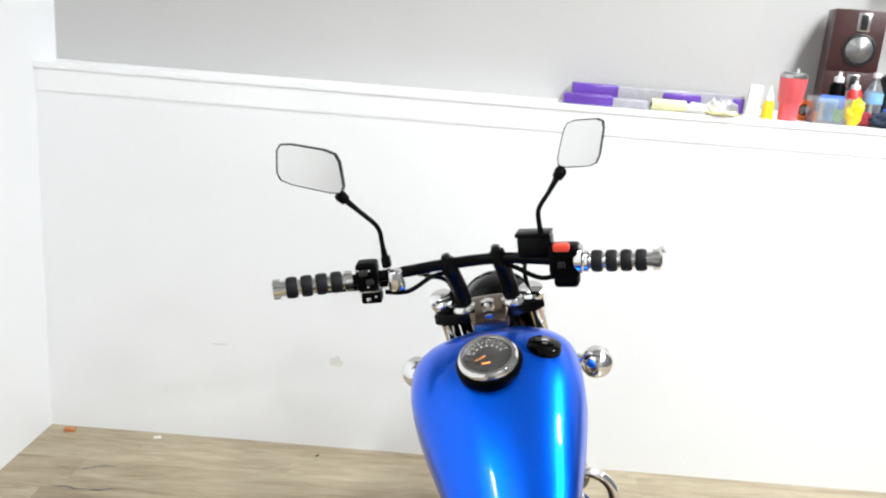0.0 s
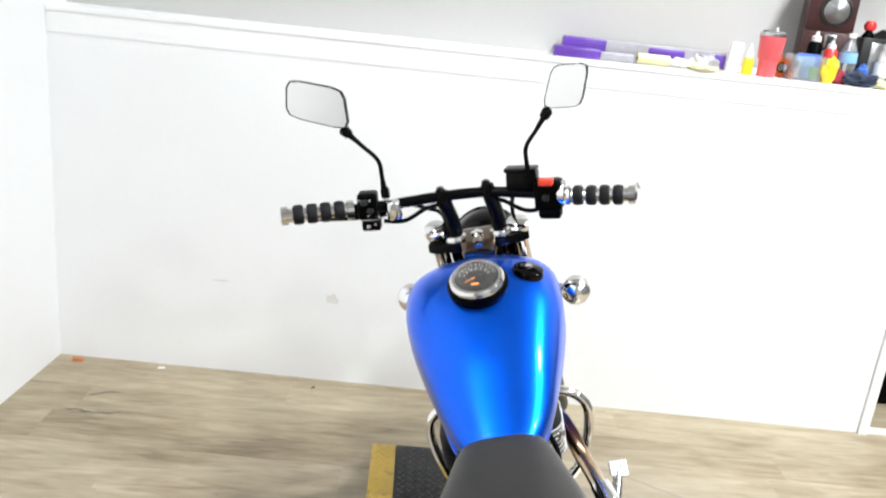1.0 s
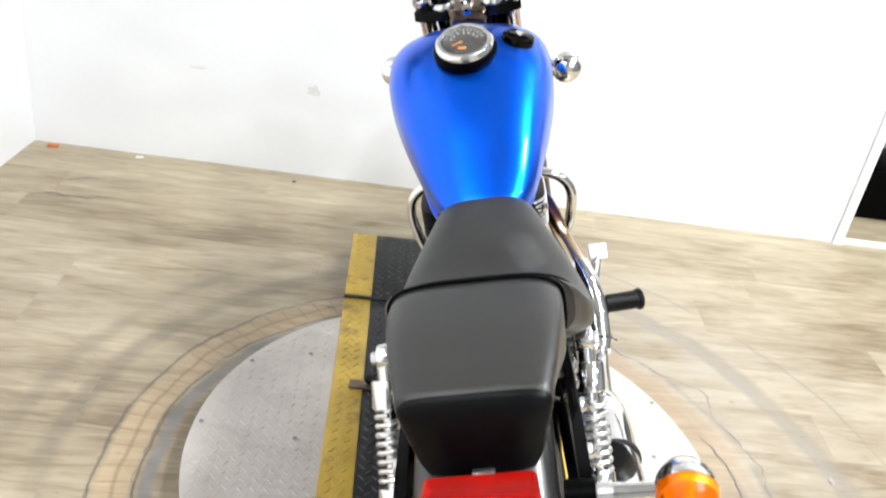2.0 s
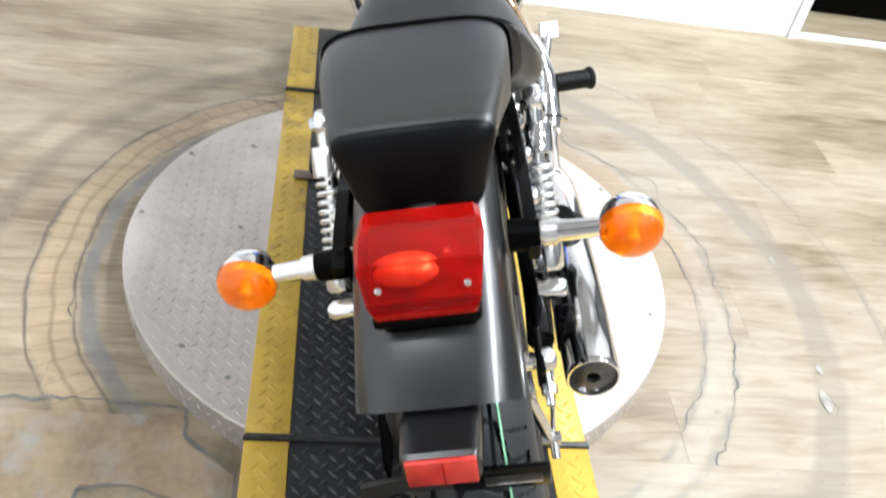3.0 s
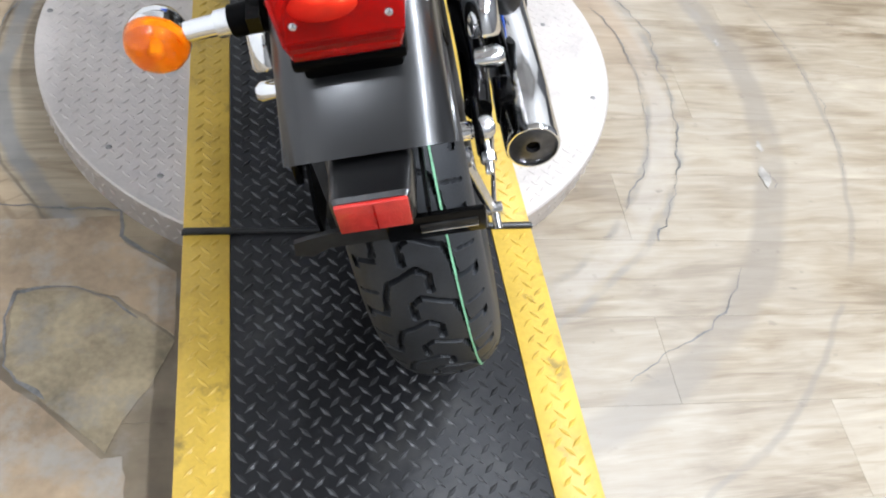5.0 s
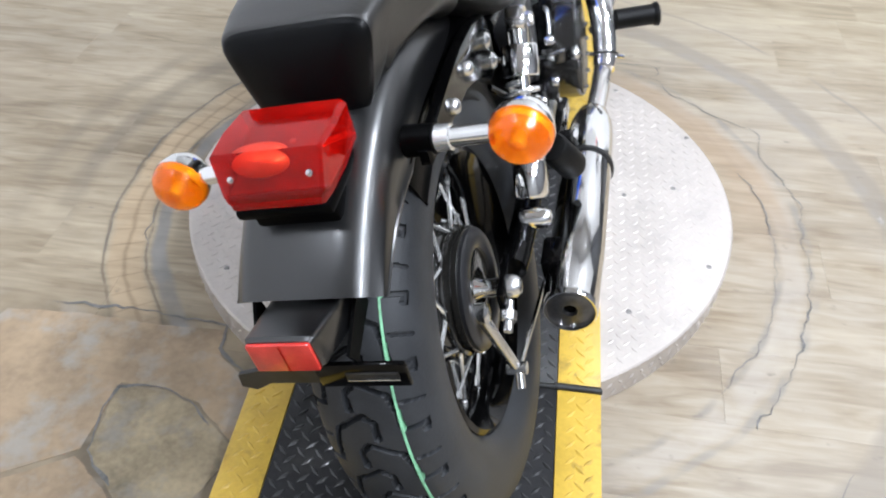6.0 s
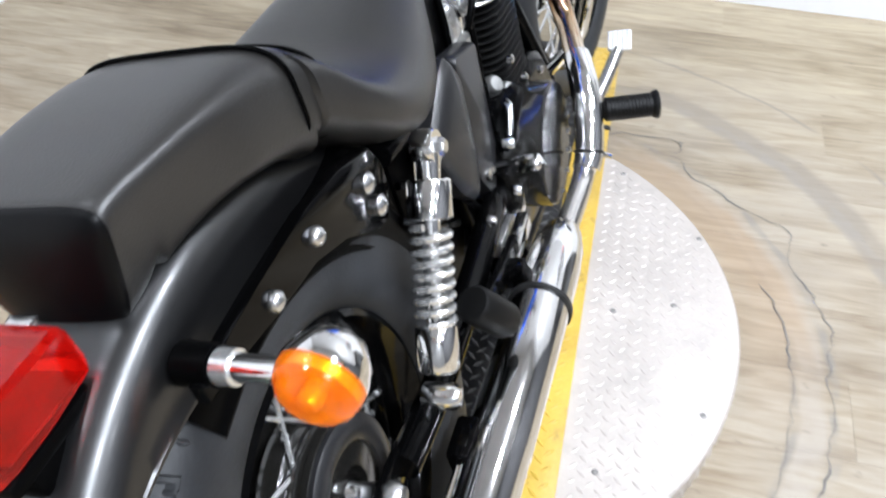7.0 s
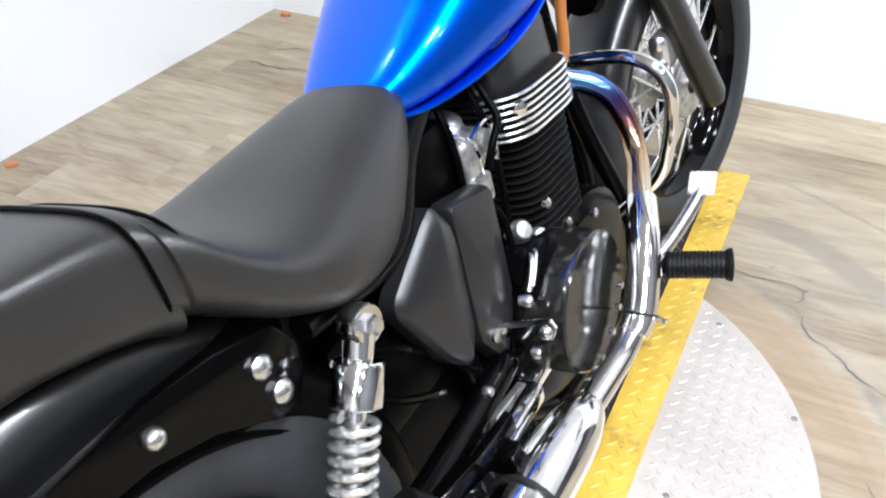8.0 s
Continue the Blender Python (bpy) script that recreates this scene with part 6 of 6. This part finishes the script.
CLEAR = shade("clear_plastic", (0.80, 0.82, 0.84), 0.12, vary=0.05, trans=0.85)
CLOTH_B = shade("black_cloth", (0.012, 0.012, 0.014), 0.9, vary=0.3, scale=30, bump=0.3, bscale=80)
CLOTH_N = shade("navy_cloth", (0.02, 0.03, 0.06), 0.9, vary=0.3, scale=30, bump=0.3, bscale=80)
CLOTH_R = shade("dark_red_cloth", (0.25, 0.015, 0.03), 0.9, vary=0.3, scale=30, bump=0.3, bscale=80)


def thing(name, label, category, group=""):
    return tagged(new(name), label, category, group)


def stand(e, x, d):
    e.matrix_world = Matrix.Translation(ledge_at(x, d)) @ WALL_R
    return e


def lump(seed, sx, sy, sz, rough=0.35):
    """A crumpled soft heap with a flat base."""
    bm = BM()
    bmesh.ops.create_icosphere(bm, subdivisions=3, radius=1)
    for v in bm.verts:
        k = 1 + rough * noise.noise(v.co * 2.1 + Vector((seed, seed * 2.3, 0))) + rough * 0.5 * noise.noise(v.co * 5.0 + Vector((0, seed, seed)))
        v.co = Vector((v.co.x * sx * k, v.co.y * sy * k, max(0.0, (v.co.z * 0.5 + 0.42) * sz * k)))
    return bm


# rolls and boxes of plastic film
b = stand(thing("film_box", "long flat box wrapped in purple and clear film", "box"), 0.47, 0.105)
part("carton", box(BM(), (0, 0, 0.032), (0.56, 0.05, 0.062), 0.004), CLEAR_GREY, b)
part("purple_end", box(BM(), (-0.21, -0.002, 0.033), (0.15, 0.052, 0.063), 0.006), PURPLE, b, "purple printed end")
part("purple_window", box(BM(), (0.075, -0.004, 0.040), (0.13, 0.050, 0.034), 0.008), PURPLE, b)
part("purple_corner", box(BM(), (0.262, -0.003, 0.030), (0.04, 0.050, 0.05), 0.005), PURPLE, b)
b = stand(thing("film_sleeve", "flat purple plastic sleeve fading to clear", "sleeve"), 0.30, 0.040)
part("purple_half", box(BM(), (-0.06, 0, 0.017), (0.16, 0.055, 0.034), 0.005), PURPLE, b)
part("clear_half", box(BM(), (0.075, 0, 0.014), (0.115, 0.053, 0.028), 0.005), CLEAR_GREY, b)
b = stand(thing("paper_roll", "short cream paper roll lying on the ledge", "paper roll"), 0.49, 0.03)
part("roll", tube(BM(), [(-0.055, 0, 0.019), (0.055, 0, 0.019)], 0.018, 18), CREAM_M, b)
part("core", tube(BM(), [(-0.057, 0, 0.019), (-0.045, 0, 0.019)], 0.007, 12), PLASTIC, b)
for i, (x, d, sx, sy, sz, m, lab) in enumerate(((0.575, 0.03, 0.045, 0.025, 0.035, PAPER, "crumpled pale tissue on the ledge"), (0.635, 0.03, 0.030, 0.025, 0.050, PAPER, "crumpled white paper bag on the ledge"), (0.665, 0.035, 0.045, 0.025, 0.052, CLEAR_GREY, "crumpled clear plastic wrap on the ledge"), (0.65, 0.0, 0.055, 0.016, 0.018, CREAM_M, "torn cream paper scrap on the ledge"))):
    o = tagged(part("crumpled_paper", lump(3.1 + i * 7, sx, sy, sz), m), lab, "paper", "crumpled papers")
    o.matrix_world = Matrix.Translation(ledge_at(x, d)) @ WALL_R
c = stand(tagged(part("white_card", box(BM(), (0, 0, 0.052), (0.042, 0.012, 0.104), 0.002, rot=Matrix.Rotation(math.radians(4), 4, "Y")), WHITE_P), "white card standing on the ledge", "card"), 0.757, 0.06)
# squeeze bottle
b = stand(thing("squeeze_bottle", "yellow squeeze bottle with a white nozzle", "bottle", "bottles on the ledge"), 0.799, 0.045)
part("body", lathe(BM(), [(0, 0.0), (0, 0.017), (0.004, 0.018), (0.050, 0.018), (0.058, 0.014), (0.060, 0.0)], (0, 0, 0), (0, 0, 1), 20), YEL, b)
part("nozzle", lathe(BM(), [(0.058, 0.0), (0.058, 0.014), (0.075, 0.013), (0.090, 0.006), (0.105, 0.003), (0.105, 0.0)], (0, 0, 0), (0, 0, 1), 16), WHITE_P, b)
# tumbler
b = stand(thing("tumbler", "coral pink travel tumbler with a steel rim", "tumbler"), 0.862, 0.045)
part("body", lathe(BM(), [(0, 0.0), (0, 0.028), (0.006, 0.030), (0.055, 0.032), (0.062, 0.0385), (0.135, 0.043), (0.137, 0.0)], (0, 0, 0), (0, 0, 1), 36), PINK, b)
part("rim", lathe(BM(), [(0.136, 0.0), (0.136, 0.0432), (0.146, 0.0437), (0.148, 0.040), (0.148, 0.0)], (0, 0, 0), (0, 0, 1), 36), STEEL, b)
part("lid", lathe(BM(), [(0.147, 0.0), (0.147, 0.037), (0.153, 0.035), (0.153, 0.0)], (0, 0, 0), (0, 0, 1), 30), CLEAR, b)
part("straw", tube(BM(), [(0.012, 0.01, 0.13), (0.014, 0.012, 0.165)], 0.004, 10), WHITE_P, b)
# orange tape roll behind
b = stand(thing("tape_roll", "orange and black tape roll standing on edge", "tape"), 0.925, 0.10)
part("tape", lathe(BM(), [(-0.012, 0.018), (-0.012, 0.034), (0.012, 0.034), (0.012, 0.018)], (0, 0, 0.034), (0, 1, 0), 28), ORANGE_P, b)
part("core", lathe(BM(), [(-0.011, 0.014), (-0.011, 0.018), (0.011, 0.018), (0.011, 0.014)], (0, 0, 0.034), (0, 1, 0), 28), PLASTIC, b)
# clear tub with packets
b = stand(thing("plastic_tub", "clear plastic tub holding coloured packets", "tub"), 0.985, 0.055)
part("tub", skin(BM(), [[(x * s, y * s * 0.8, z) for x, y in ((-0.06, -0.045), (0.06, -0.045), (0.06, 0.045), (-0.06, 0.045))] for z, s in ((0.0, 0.9), (0.085, 1.0), (0.085, 0.97), (0.004, 0.87))], caps=False), CLEAR, b, smooth=0)
part("tub_base", box(BM(), (0, 0, 0.002), (0.105, 0.062, 0.004)), CLEAR, b)
part("packet", box(BM(), (-0.010, -0.018, 0.045), (0.065, 0.008, 0.070), 0.002), LIGHT_BLUE, b)
part("packet", box(BM(), (0.025, -0.024, 0.030), (0.030, 0.006, 0.040), 0.002), GREEN_P, b)
part("packet", box(BM(), (-0.032, -0.026, 0.038), (0.014, 0.006, 0.060), 0.002), WHITE_P, b)
part("packet", box(BM(), (0.010, 0.002, 0.050), (0.080, 0.008, 0.080), 0.002), BLUE_P, b)
part("packet", box(BM(), (-0.045, -0.020, 0.020), (0.018, 0.010, 0.034), 0.002), ORANGE_P, b)
o = stand(tagged(part("rubber_glove", lump(11.0, 0.030, 0.022, 0.085, 0.5), YEL), "crumpled yellow rubber glove on the ledge", "glove"), 1.055, 0.035)
o = stand(tagged(part("rag", lump(17.0, 0.045, 0.03, 0.045, 0.4), CLOTH_R), "dark red shop rag", "rag", "rags"), 1.10, 0.06)
o = stand(tagged(part("rag", lump(23.0, 0.06, 0.035, 0.050, 0.4), CLOTH_N), "navy shop rag in a heap", "rag", "rags"), 1.165, 0.035)
o = stand(tagged(part("rag", lump(29.0, 0.075, 0.035, 0.030, 0.4), CREAM_M), "greenish yellow cloth on the ledge", "rag", "rags"), 1.265, 0.03)


def spray_can(x, d, h, r_, body, cap, label):
    e = stand(thing("spray_can", label, "spray can", "cans on the ledge"), x, d)
    part("can", lathe(BM(), [(0, 0.0), (0, r_ * 0.96), (0.004, r_), (h * 0.72, r_), (h * 0.80, r_ * 0.62), (h * 0.80, 0.0)], (0, 0, 0), (0, 0, 1), 24), body, e)
    part("cap", lathe(BM(), [(h * 0.79, 0.0), (h * 0.79, r_ * 0.62), (h * 0.90, r_ * 0.60), (h * 0.92, r_ * 0.25), (h, r_ * 0.22), (h, 0.0)], (0, 0, 0), (0, 0, 1), 20), cap, e)
    part("label_band", lathe(BM(), [(h * 0.22, r_), (h * 0.22, r_ + 0.0008), (h * 0.52, r_ + 0.0008), (h * 0.52, r_)], (0, 0, 0), (0, 0, 1), 24), WHITE_P if body is not WHITE_P else BLUE_P, e)


spray_can(1.030, 0.12, 0.165, 0.026, PLASTIC, WHITE_P, "black spray can with a pale nozzle")
spray_can(1.090, 0.13, 0.140, 0.024, RED_P, WHITE_P, "red can with a white cap")
spray_can(1.195, 0.10, 0.075, 0.020, BLUE_P, BLUE_P, "small blue can with a white band")
spray_can(1.255, 0.10, 0.160, 0.025, STEEL, STEEL, "bare silver spray can")
b = stand(thing("water_bottle", "clear plastic bottle with a blue label", "bottle", "bottles on the ledge"), 1.150, 0.13)
part("bottle", lathe(BM(), [(0, 0.0), (0, 0.028), (0.006, 0.030), (0.10, 0.030), (0.125, 0.022), (0.145, 0.011), (0.158, 0.011), (0.158, 0.0)], (0, 0, 0), (0, 0, 1), 24), CLEAR, b)
part("bottle_label", lathe(BM(), [(0.070, 0.0302), (0.070, 0.0312), (0.105, 0.0305), (0.105, 0.0295)], (0, 0, 0), (0, 0, 1), 24), LIGHT_BLUE, b)
part("cap", lathe(BM(), [(0.155, 0.0), (0.155, 0.013), (0.170, 0.013), (0.170, 0.0)], (0, 0, 0), (0, 0, 1), 18), WHITE_P, b)
b = stand(thing("caddy", "black metal caddy holding small tools", "caddy"), 1.235, 0.16)
part("frame", box(BM(), (0, 0, 0.08), (0.10, 0.06, 0.16), 0.004), STEEL_DARK, b)
part("front_panel", box(BM(), (0.008, -0.032, 0.085), (0.055, 0.004, 0.12), 0.002), STEEL, b)
o = stand(tagged(part("jacket", lump(37.0, 0.10, 0.06, 0.26, 0.35), CLOTH_B), "black jacket heaped on the ledge", "jacket"), 1.36, 0.20)
b = stand(thing("red_cap_bottle", "dark bottle with a round red cap", "bottle", "bottles on the ledge"), 1.245, 0.235)
part("body", lathe(BM(), [(0, 0.0), (0, 0.030), (0.15, 0.030), (0.18, 0.012), (0.19, 0.012), (0.19, 0.0)], (0, 0, 0), (0, 0, 1), 20), PLASTIC, b)
part("cap", lathe(BM(), [(0.185, 0.0), (0.185, 0.018), (0.20, 0.022), (0.215, 0.016), (0.22, 0.0)], (0, 0, 0), (0, 0, 1), 20), RED_P, b)


def loudspeaker(z, h):
    e = tagged(new("loudspeaker"), "dark cherry loudspeaker with a silver cone, stacked on the ledge", "loudspeaker", "stacked loudspeakers")
    e.matrix_world = Matrix.Translation(ledge_at(1.130, 0.32, z)) @ WALL_R @ Matrix.Rotation(math.radians(-14), 4, "Z")
    part("cabinet", box(BM(), (0, 0, h / 2), (0.165, 0.16, h), 0.004), SPEAKER_WOOD, e)
    part("tweeter_frame", box(BM(), (0.012, -0.0815, h * 0.80), (0.042, 0.005, h * 0.30), 0.002), STEEL, e)
    part("tweeter", box(BM(), (0.012, -0.0845, h * 0.80), (0.022, 0.003, h * 0.24), 0.001), STEEL_DARK, e)
    part("cone_ring", lathe(BM(), [(0, 0.044), (0, 0.055), (0.006, 0.054), (0.008, 0.046), (0.004, 0.043)], (0.012, -0.080, h * 0.36), (0, -1, 0), 40), STEEL_DARK, e)
    part("cone", lathe(BM(), [(0.001, 0.0), (0.001, 0.045), (0.004, 0.045), (0.008, 0.036), (0.014, 0.022), (0.018, 0.0)], (0.012, -0.080, h * 0.36), (0, -1, 0), 36), CONE, e)


loudspeaker(0.0, 0.165)
loudspeaker(0.1655, 0.205)
# a hanging display at the wall's end
b = tagged(new("wall_display"), "black wall-mounted display seen from below", "display")
b.matrix_world = Matrix.Translation(ledge_at(1.50, 0.34, 0.455)) @ WALL_R @ Matrix.Rotation(math.radians(10), 4, "X")
part("panel", box(BM(), (0, 0, 0.045), (0.56, 0.035, 0.060), 0.004), PLASTIC, b)
part("bezel", box(BM(), (0, -0.004, 0.083), (0.56, 0.045, 0.016), 0.003), CLEAR_GREY, b)
part("bracket", box(BM(), (0, 0.065, 0.05), (0.08, 0.10, 0.05), 0.004), STEEL_DARK, b)
# black box in the recess
p = on_wall(WALL_LEN + 0.36, 0.42)
o = tagged(part("storage_box", box(BM(), (0, 0, 0.11), (0.42, 0.30, 0.22), 0.008), PLASTIC), "black plastic storage box in the recess", "box")
o.matrix_world = Matrix.Translation((p[0], p[1], 0)) @ WALL_R

# ---- litter and damage on the floor ----
CHIP = shade("orange_wood_chip", (0.5, 0.17, 0.06), 0.7, vary=0.2, scale=40)


def chip(x, y, s, rz, m, label):
    bm = box(BM(), (0, 0, s * 0.12), (s, s * 0.45, s * 0.24), s * 0.04)
    for v in bm.verts:
        v.co.x += 0.2 * s * noise.noise(v.co * 60)
        v.co.y += 0.2 * s * noise.noise(v.co * 50 + Vector((3, 1, 2)))
    o = tagged(part("floor_chip", bm, m), label, "chip", "chips on the floor")
    o.matrix_world = pose(x, y, 0, 0, 0, rz)


chip(-1.445, 2.055, 0.045, 10, CHIP, "orange wood chip lying by the wall")
chip(-1.575, 0.915, 0.036, 70, CHIP, "orange wood chip lying by the side wall")
chip(-1.130, 2.045, 0.026, 30, PAPER, "white plaster chip lying by the wall")
chip(-0.55, 1.99, 0.012, 50, PLASTIC, "small black scrap lying by the wall")

CRACK = shade("crack_grime", (0.14, 0.135, 0.13), 0.7, vary=0.5, scale=30)
PUTTY = shade("pale_filler", (0.32, 0.295, 0.26), 0.7, vary=0.4, scale=40, bump=0.3, bscale=60)
rc = random.Random(11)


def crack(pts, width, seed, jag=0.010, name="crack", mat=None):
    """A jagged ribbon along the points, a hair above the floor."""
    line = []
    P = [Vector((x, y)) for x, y in pts]
    for a, b in zip(P, P[1:]):
        n = max(2, int((b - a).length / 0.016))
        for k in range(n):
            line.append(a.lerp(b, k / n))
    line.append(P[-1])
    bm = BM()
    rows = []
    for i, p in enumerate(line):
        d = (line[min(i + 1, len(line) - 1)] - line[max(i - 1, 0)]).normalized()
        s = Vector((-d.y, d.x))
        j = jag * noise.noise(Vector((p.x * 22, p.y * 22, seed))) + jag * 0.35 * rc.uniform(-1, 1)
        w = width * (0.28 + 2.0 * abs(noise.noise(Vector((p.x * 11, p.y * 11, seed + 5))))) * (0.2 if i in (0, len(line) - 1) else 1)
        rows.append((p + s * (j + w / 2), p + s * (j - w / 2)))
    vs = [(bm.verts.new((a.x, a.y, 0.0018)), bm.verts.new((b.x, b.y, 0.0018))) for a, b in rows]
    for (a, b), (c, d) in zip(vs, vs[1:]):
        bm.faces.new((a, b, d, c))
    part(name, bm, mat or CRACK, floor, smooth=0)


def ring_line(r, a0, a1, step=6, wob=0.012, seed=1.0):
    out = []
    a = a0
    while a <= a1:
        k = r + wob * noise.noise(Vector((a * 0.07, seed, 0)))
        out.append((TURN_C[0] + k * math.cos(math.radians(a)), TURN_C[1] + k * math.sin(math.radians(a))))
        a += step
    return out


crack([(0.30, 1.225), (0.42, 1.238), (0.492, 1.232), (0.462, 1.17), (0.49, 1.12), (0.64, 0.985), (0.70, 0.972), (0.712, 0.95), (0.708, 0.88), (0.722, 0.82), (0.755, 0.74), (0.778, 0.68), (0.772, 0.63), (0.758, 0.56), (0.755, 0.42), (0.735, 0.32), (0.70, 0.22), (0.64, 0.10), (0.585, 0.02)], 0.0026, 1.0, jag=0.014)
crack(ring_line(0.700, -40, 22, seed=3.0), 0.0019, 2.0)
crack(ring_line(0.778, 140, 205, seed=4.0), 0.0028, 3.0)
crack(ring_line(0.690, 165, 205, seed=5.0), 0.0024, 4.0)
crack([(-0.500, -0.252), (-0.566, -0.191), (-0.570, -0.12), (-0.569, -0.050), (-0.520, -0.046), (-0.475, -0.050), (-0.425, -0.066), (-0.370, -0.108)], 0.0062, 7.0)
crack([(-0.78, 0.125), (-0.62, 0.135), (-0.50, 0.125), (-0.414, 0.118), (-0.412, 0.06), (-0.40, 0.045), (-0.33, 0.0)], 0.005, 8.0)
crack([(0.433, -0.283), (0.50, -0.250), (0.560, -0.216), (0.61, -0.195), (0.656, -0.165), (0.70, -0.115), (0.747, -0.054)], 0.0034, 10.0)
crack(ring_line(1.152, -18, 12, seed=8.0), 0.0014, 16.0)
crack([(0.912, 0.205), (0.912, 0.170), (0.903, 0.150)], 0.004, 17.0)
crack([(-1.31, 1.80), (-1.26, 1.83), (-1.20, 1.835)], 0.018, 11.0)
crack([(-1.35, 1.70), (-1.25, 1.69), (-1.15, 1.705)], 0.005, 12.0)
crack([(-0.42, 1.185), (-0.36, 1.19), (-0.33, 1.175)], 0.006, 13.0)
for i, (x, y, s) in enumerate(((0.921, 0.277, 0.022), (0.895, 0.187, 0.040), (0.951, 0.640, 0.020))):
    bm = BM()
    vs = []
    for k in range(40):
        a = 2 * math.pi * k / 40
        rr = s * (0.62 + 0.40 * noise.noise(Vector((math.cos(a) * 1.4 + i * 3, math.sin(a) * 1.4, i))))
        vs.append(bm.verts.new((x + rr * 0.50 * math.cos(a), y + rr * math.sin(a), 0.0020)))
    bm.faces.new(vs)
    part("filler_patch", bm, PUTTY, floor, smooth=0)
# patched and bare pieces of the floor behind the turntable
BARE_PLY = shade("bare_tan_subfloor", (0.285, 0.208, 0.130), 0.5, vary=0.45, scale=6, bump=0.2, bscale=60, stain=((0.31, 0.295, 0.265), 7.0, 0.50, 0.7))
WORN_VINYL = shade("worn_yellowed_vinyl", (0.265, 0.212, 0.130), 0.42, vary=0.5, scale=10, bump=0.15, bscale=80, stain=((0.22, 0.205, 0.18), 9.0, 0.52, 0.7))
PIECES = (
    ("bare_patch", BARE_PLY, 0.0010, [(-0.86, 0.098), (-0.72, 0.108), (-0.55, 0.100), (-0.412, 0.106), (-0.407, 0.045), (-0.317, -0.022), (-0.316, -0.150), (-0.408, -0.068), (-0.475, -0.046), (-0.566, -0.044), (-0.578, -0.190), (-0.72, -0.27), (-0.85, -0.20), (-0.90, -0.02)]),
    ("worn_patch", WORN_VINYL, 0.0013, [(-0.566, -0.052), (-0.475, -0.054), (-0.410, -0.076), (-0.315, -0.158), (-0.345, -0.235), (-0.385, -0.295), (-0.405, -0.345), (-0.507, -0.248), (-0.564, -0.190)]),
    ("bare_patch", BARE_PLY, 0.0010, [(-0.580, -0.204), (-0.509, -0.256), (-0.410, -0.354), (-0.381, -0.352), (-0.370, -0.454), (-0.470, -0.448), (-0.56, -0.46), (-0.68, -0.42), (-0.72, -0.285)]),
)
for nm, m_, h_, outline_pts in PIECES:
    ragged = []
    for (x0, y0), (x1, y1) in zip(outline_pts, outline_pts[1:] + outline_pts[:1]):
        for k in range(6):
            t = k / 6
            x, y = x0 + (x1 - x0) * t, y0 + (y1 - y0) * t
            j = 0.0 if k == 0 else 0.004
            ragged.append((x + j * noise.noise(Vector((x * 40, y * 40, 1))), y + j * noise.noise(Vector((x * 40, y * 40, 7)))))
    part(nm, prism(BM(), ragged, -0.001, h_), m_, floor, smooth=0)
# scuffs on the half wall
SCUFF = shade("wall_scuff", (0.68, 0.665, 0.65), 0.7, vary=0.1, scale=30)
for x, z, w, h in ((-0.50, 0.335, 0.035, 0.03), (-0.915, 0.365, 0.05, 0.006)):
    bm = BM()
    vs = []
    for k in range(12):
        a = 2 * math.pi * k / 12
        q = 0.6 + 0.5 * noise.noise(Vector((math.cos(a) * 2, math.sin(a) * 2, x)))
        p = on_wall(x - CORNER[0] + w * q * math.cos(a), -0.0008)
        vs.append(bm.verts.new((p[0], p[1], z + h * q * math.sin(a))))
    bm.faces.new(vs)
    part("scuff", bm, SCUFF, half, smooth=0)

# ---- floor planks ----
PL, PW = 1.22, 0.178


def plank_mesh(length):
    bm = box(BM(), (0, 0, -0.00125), (length - 0.0003, PW - 0.0003, 0.0024))
    top = [e for e in bm.edges if all(v.co.z > -0.0005 for v in e.verts)]
    bmesh.ops.bevel(bm, geom=top, offset=0.0002, segments=1, affect="EDGES")
    me = bpy.data.meshes.new("plank")
    bm.to_mesh(me)
    bm.free()
    me.materials.append(FLOOR_M)
    return me


full = plank_mesh(PL)
pr = Matrix.Translation((-1.6, 2.1, 0)) @ Matrix.Rotation(math.atan2(wdir.y, wdir.x), 4, "Z")
rp = random.Random(3)
for row in range(-3, 20):
    shift = rp.uniform(0, PL)
    for col in range(-1, 5):
        at = pr @ Matrix.Translation((col * PL + shift - 0.4, -row * PW + 0.05, 0))
        if not (-2.15 < at.translation.x < 4.6 and at.translation.y < 2.9):
            continue
        o = new("plank", full)
        o.parent = floor
        o.matrix_basis = at
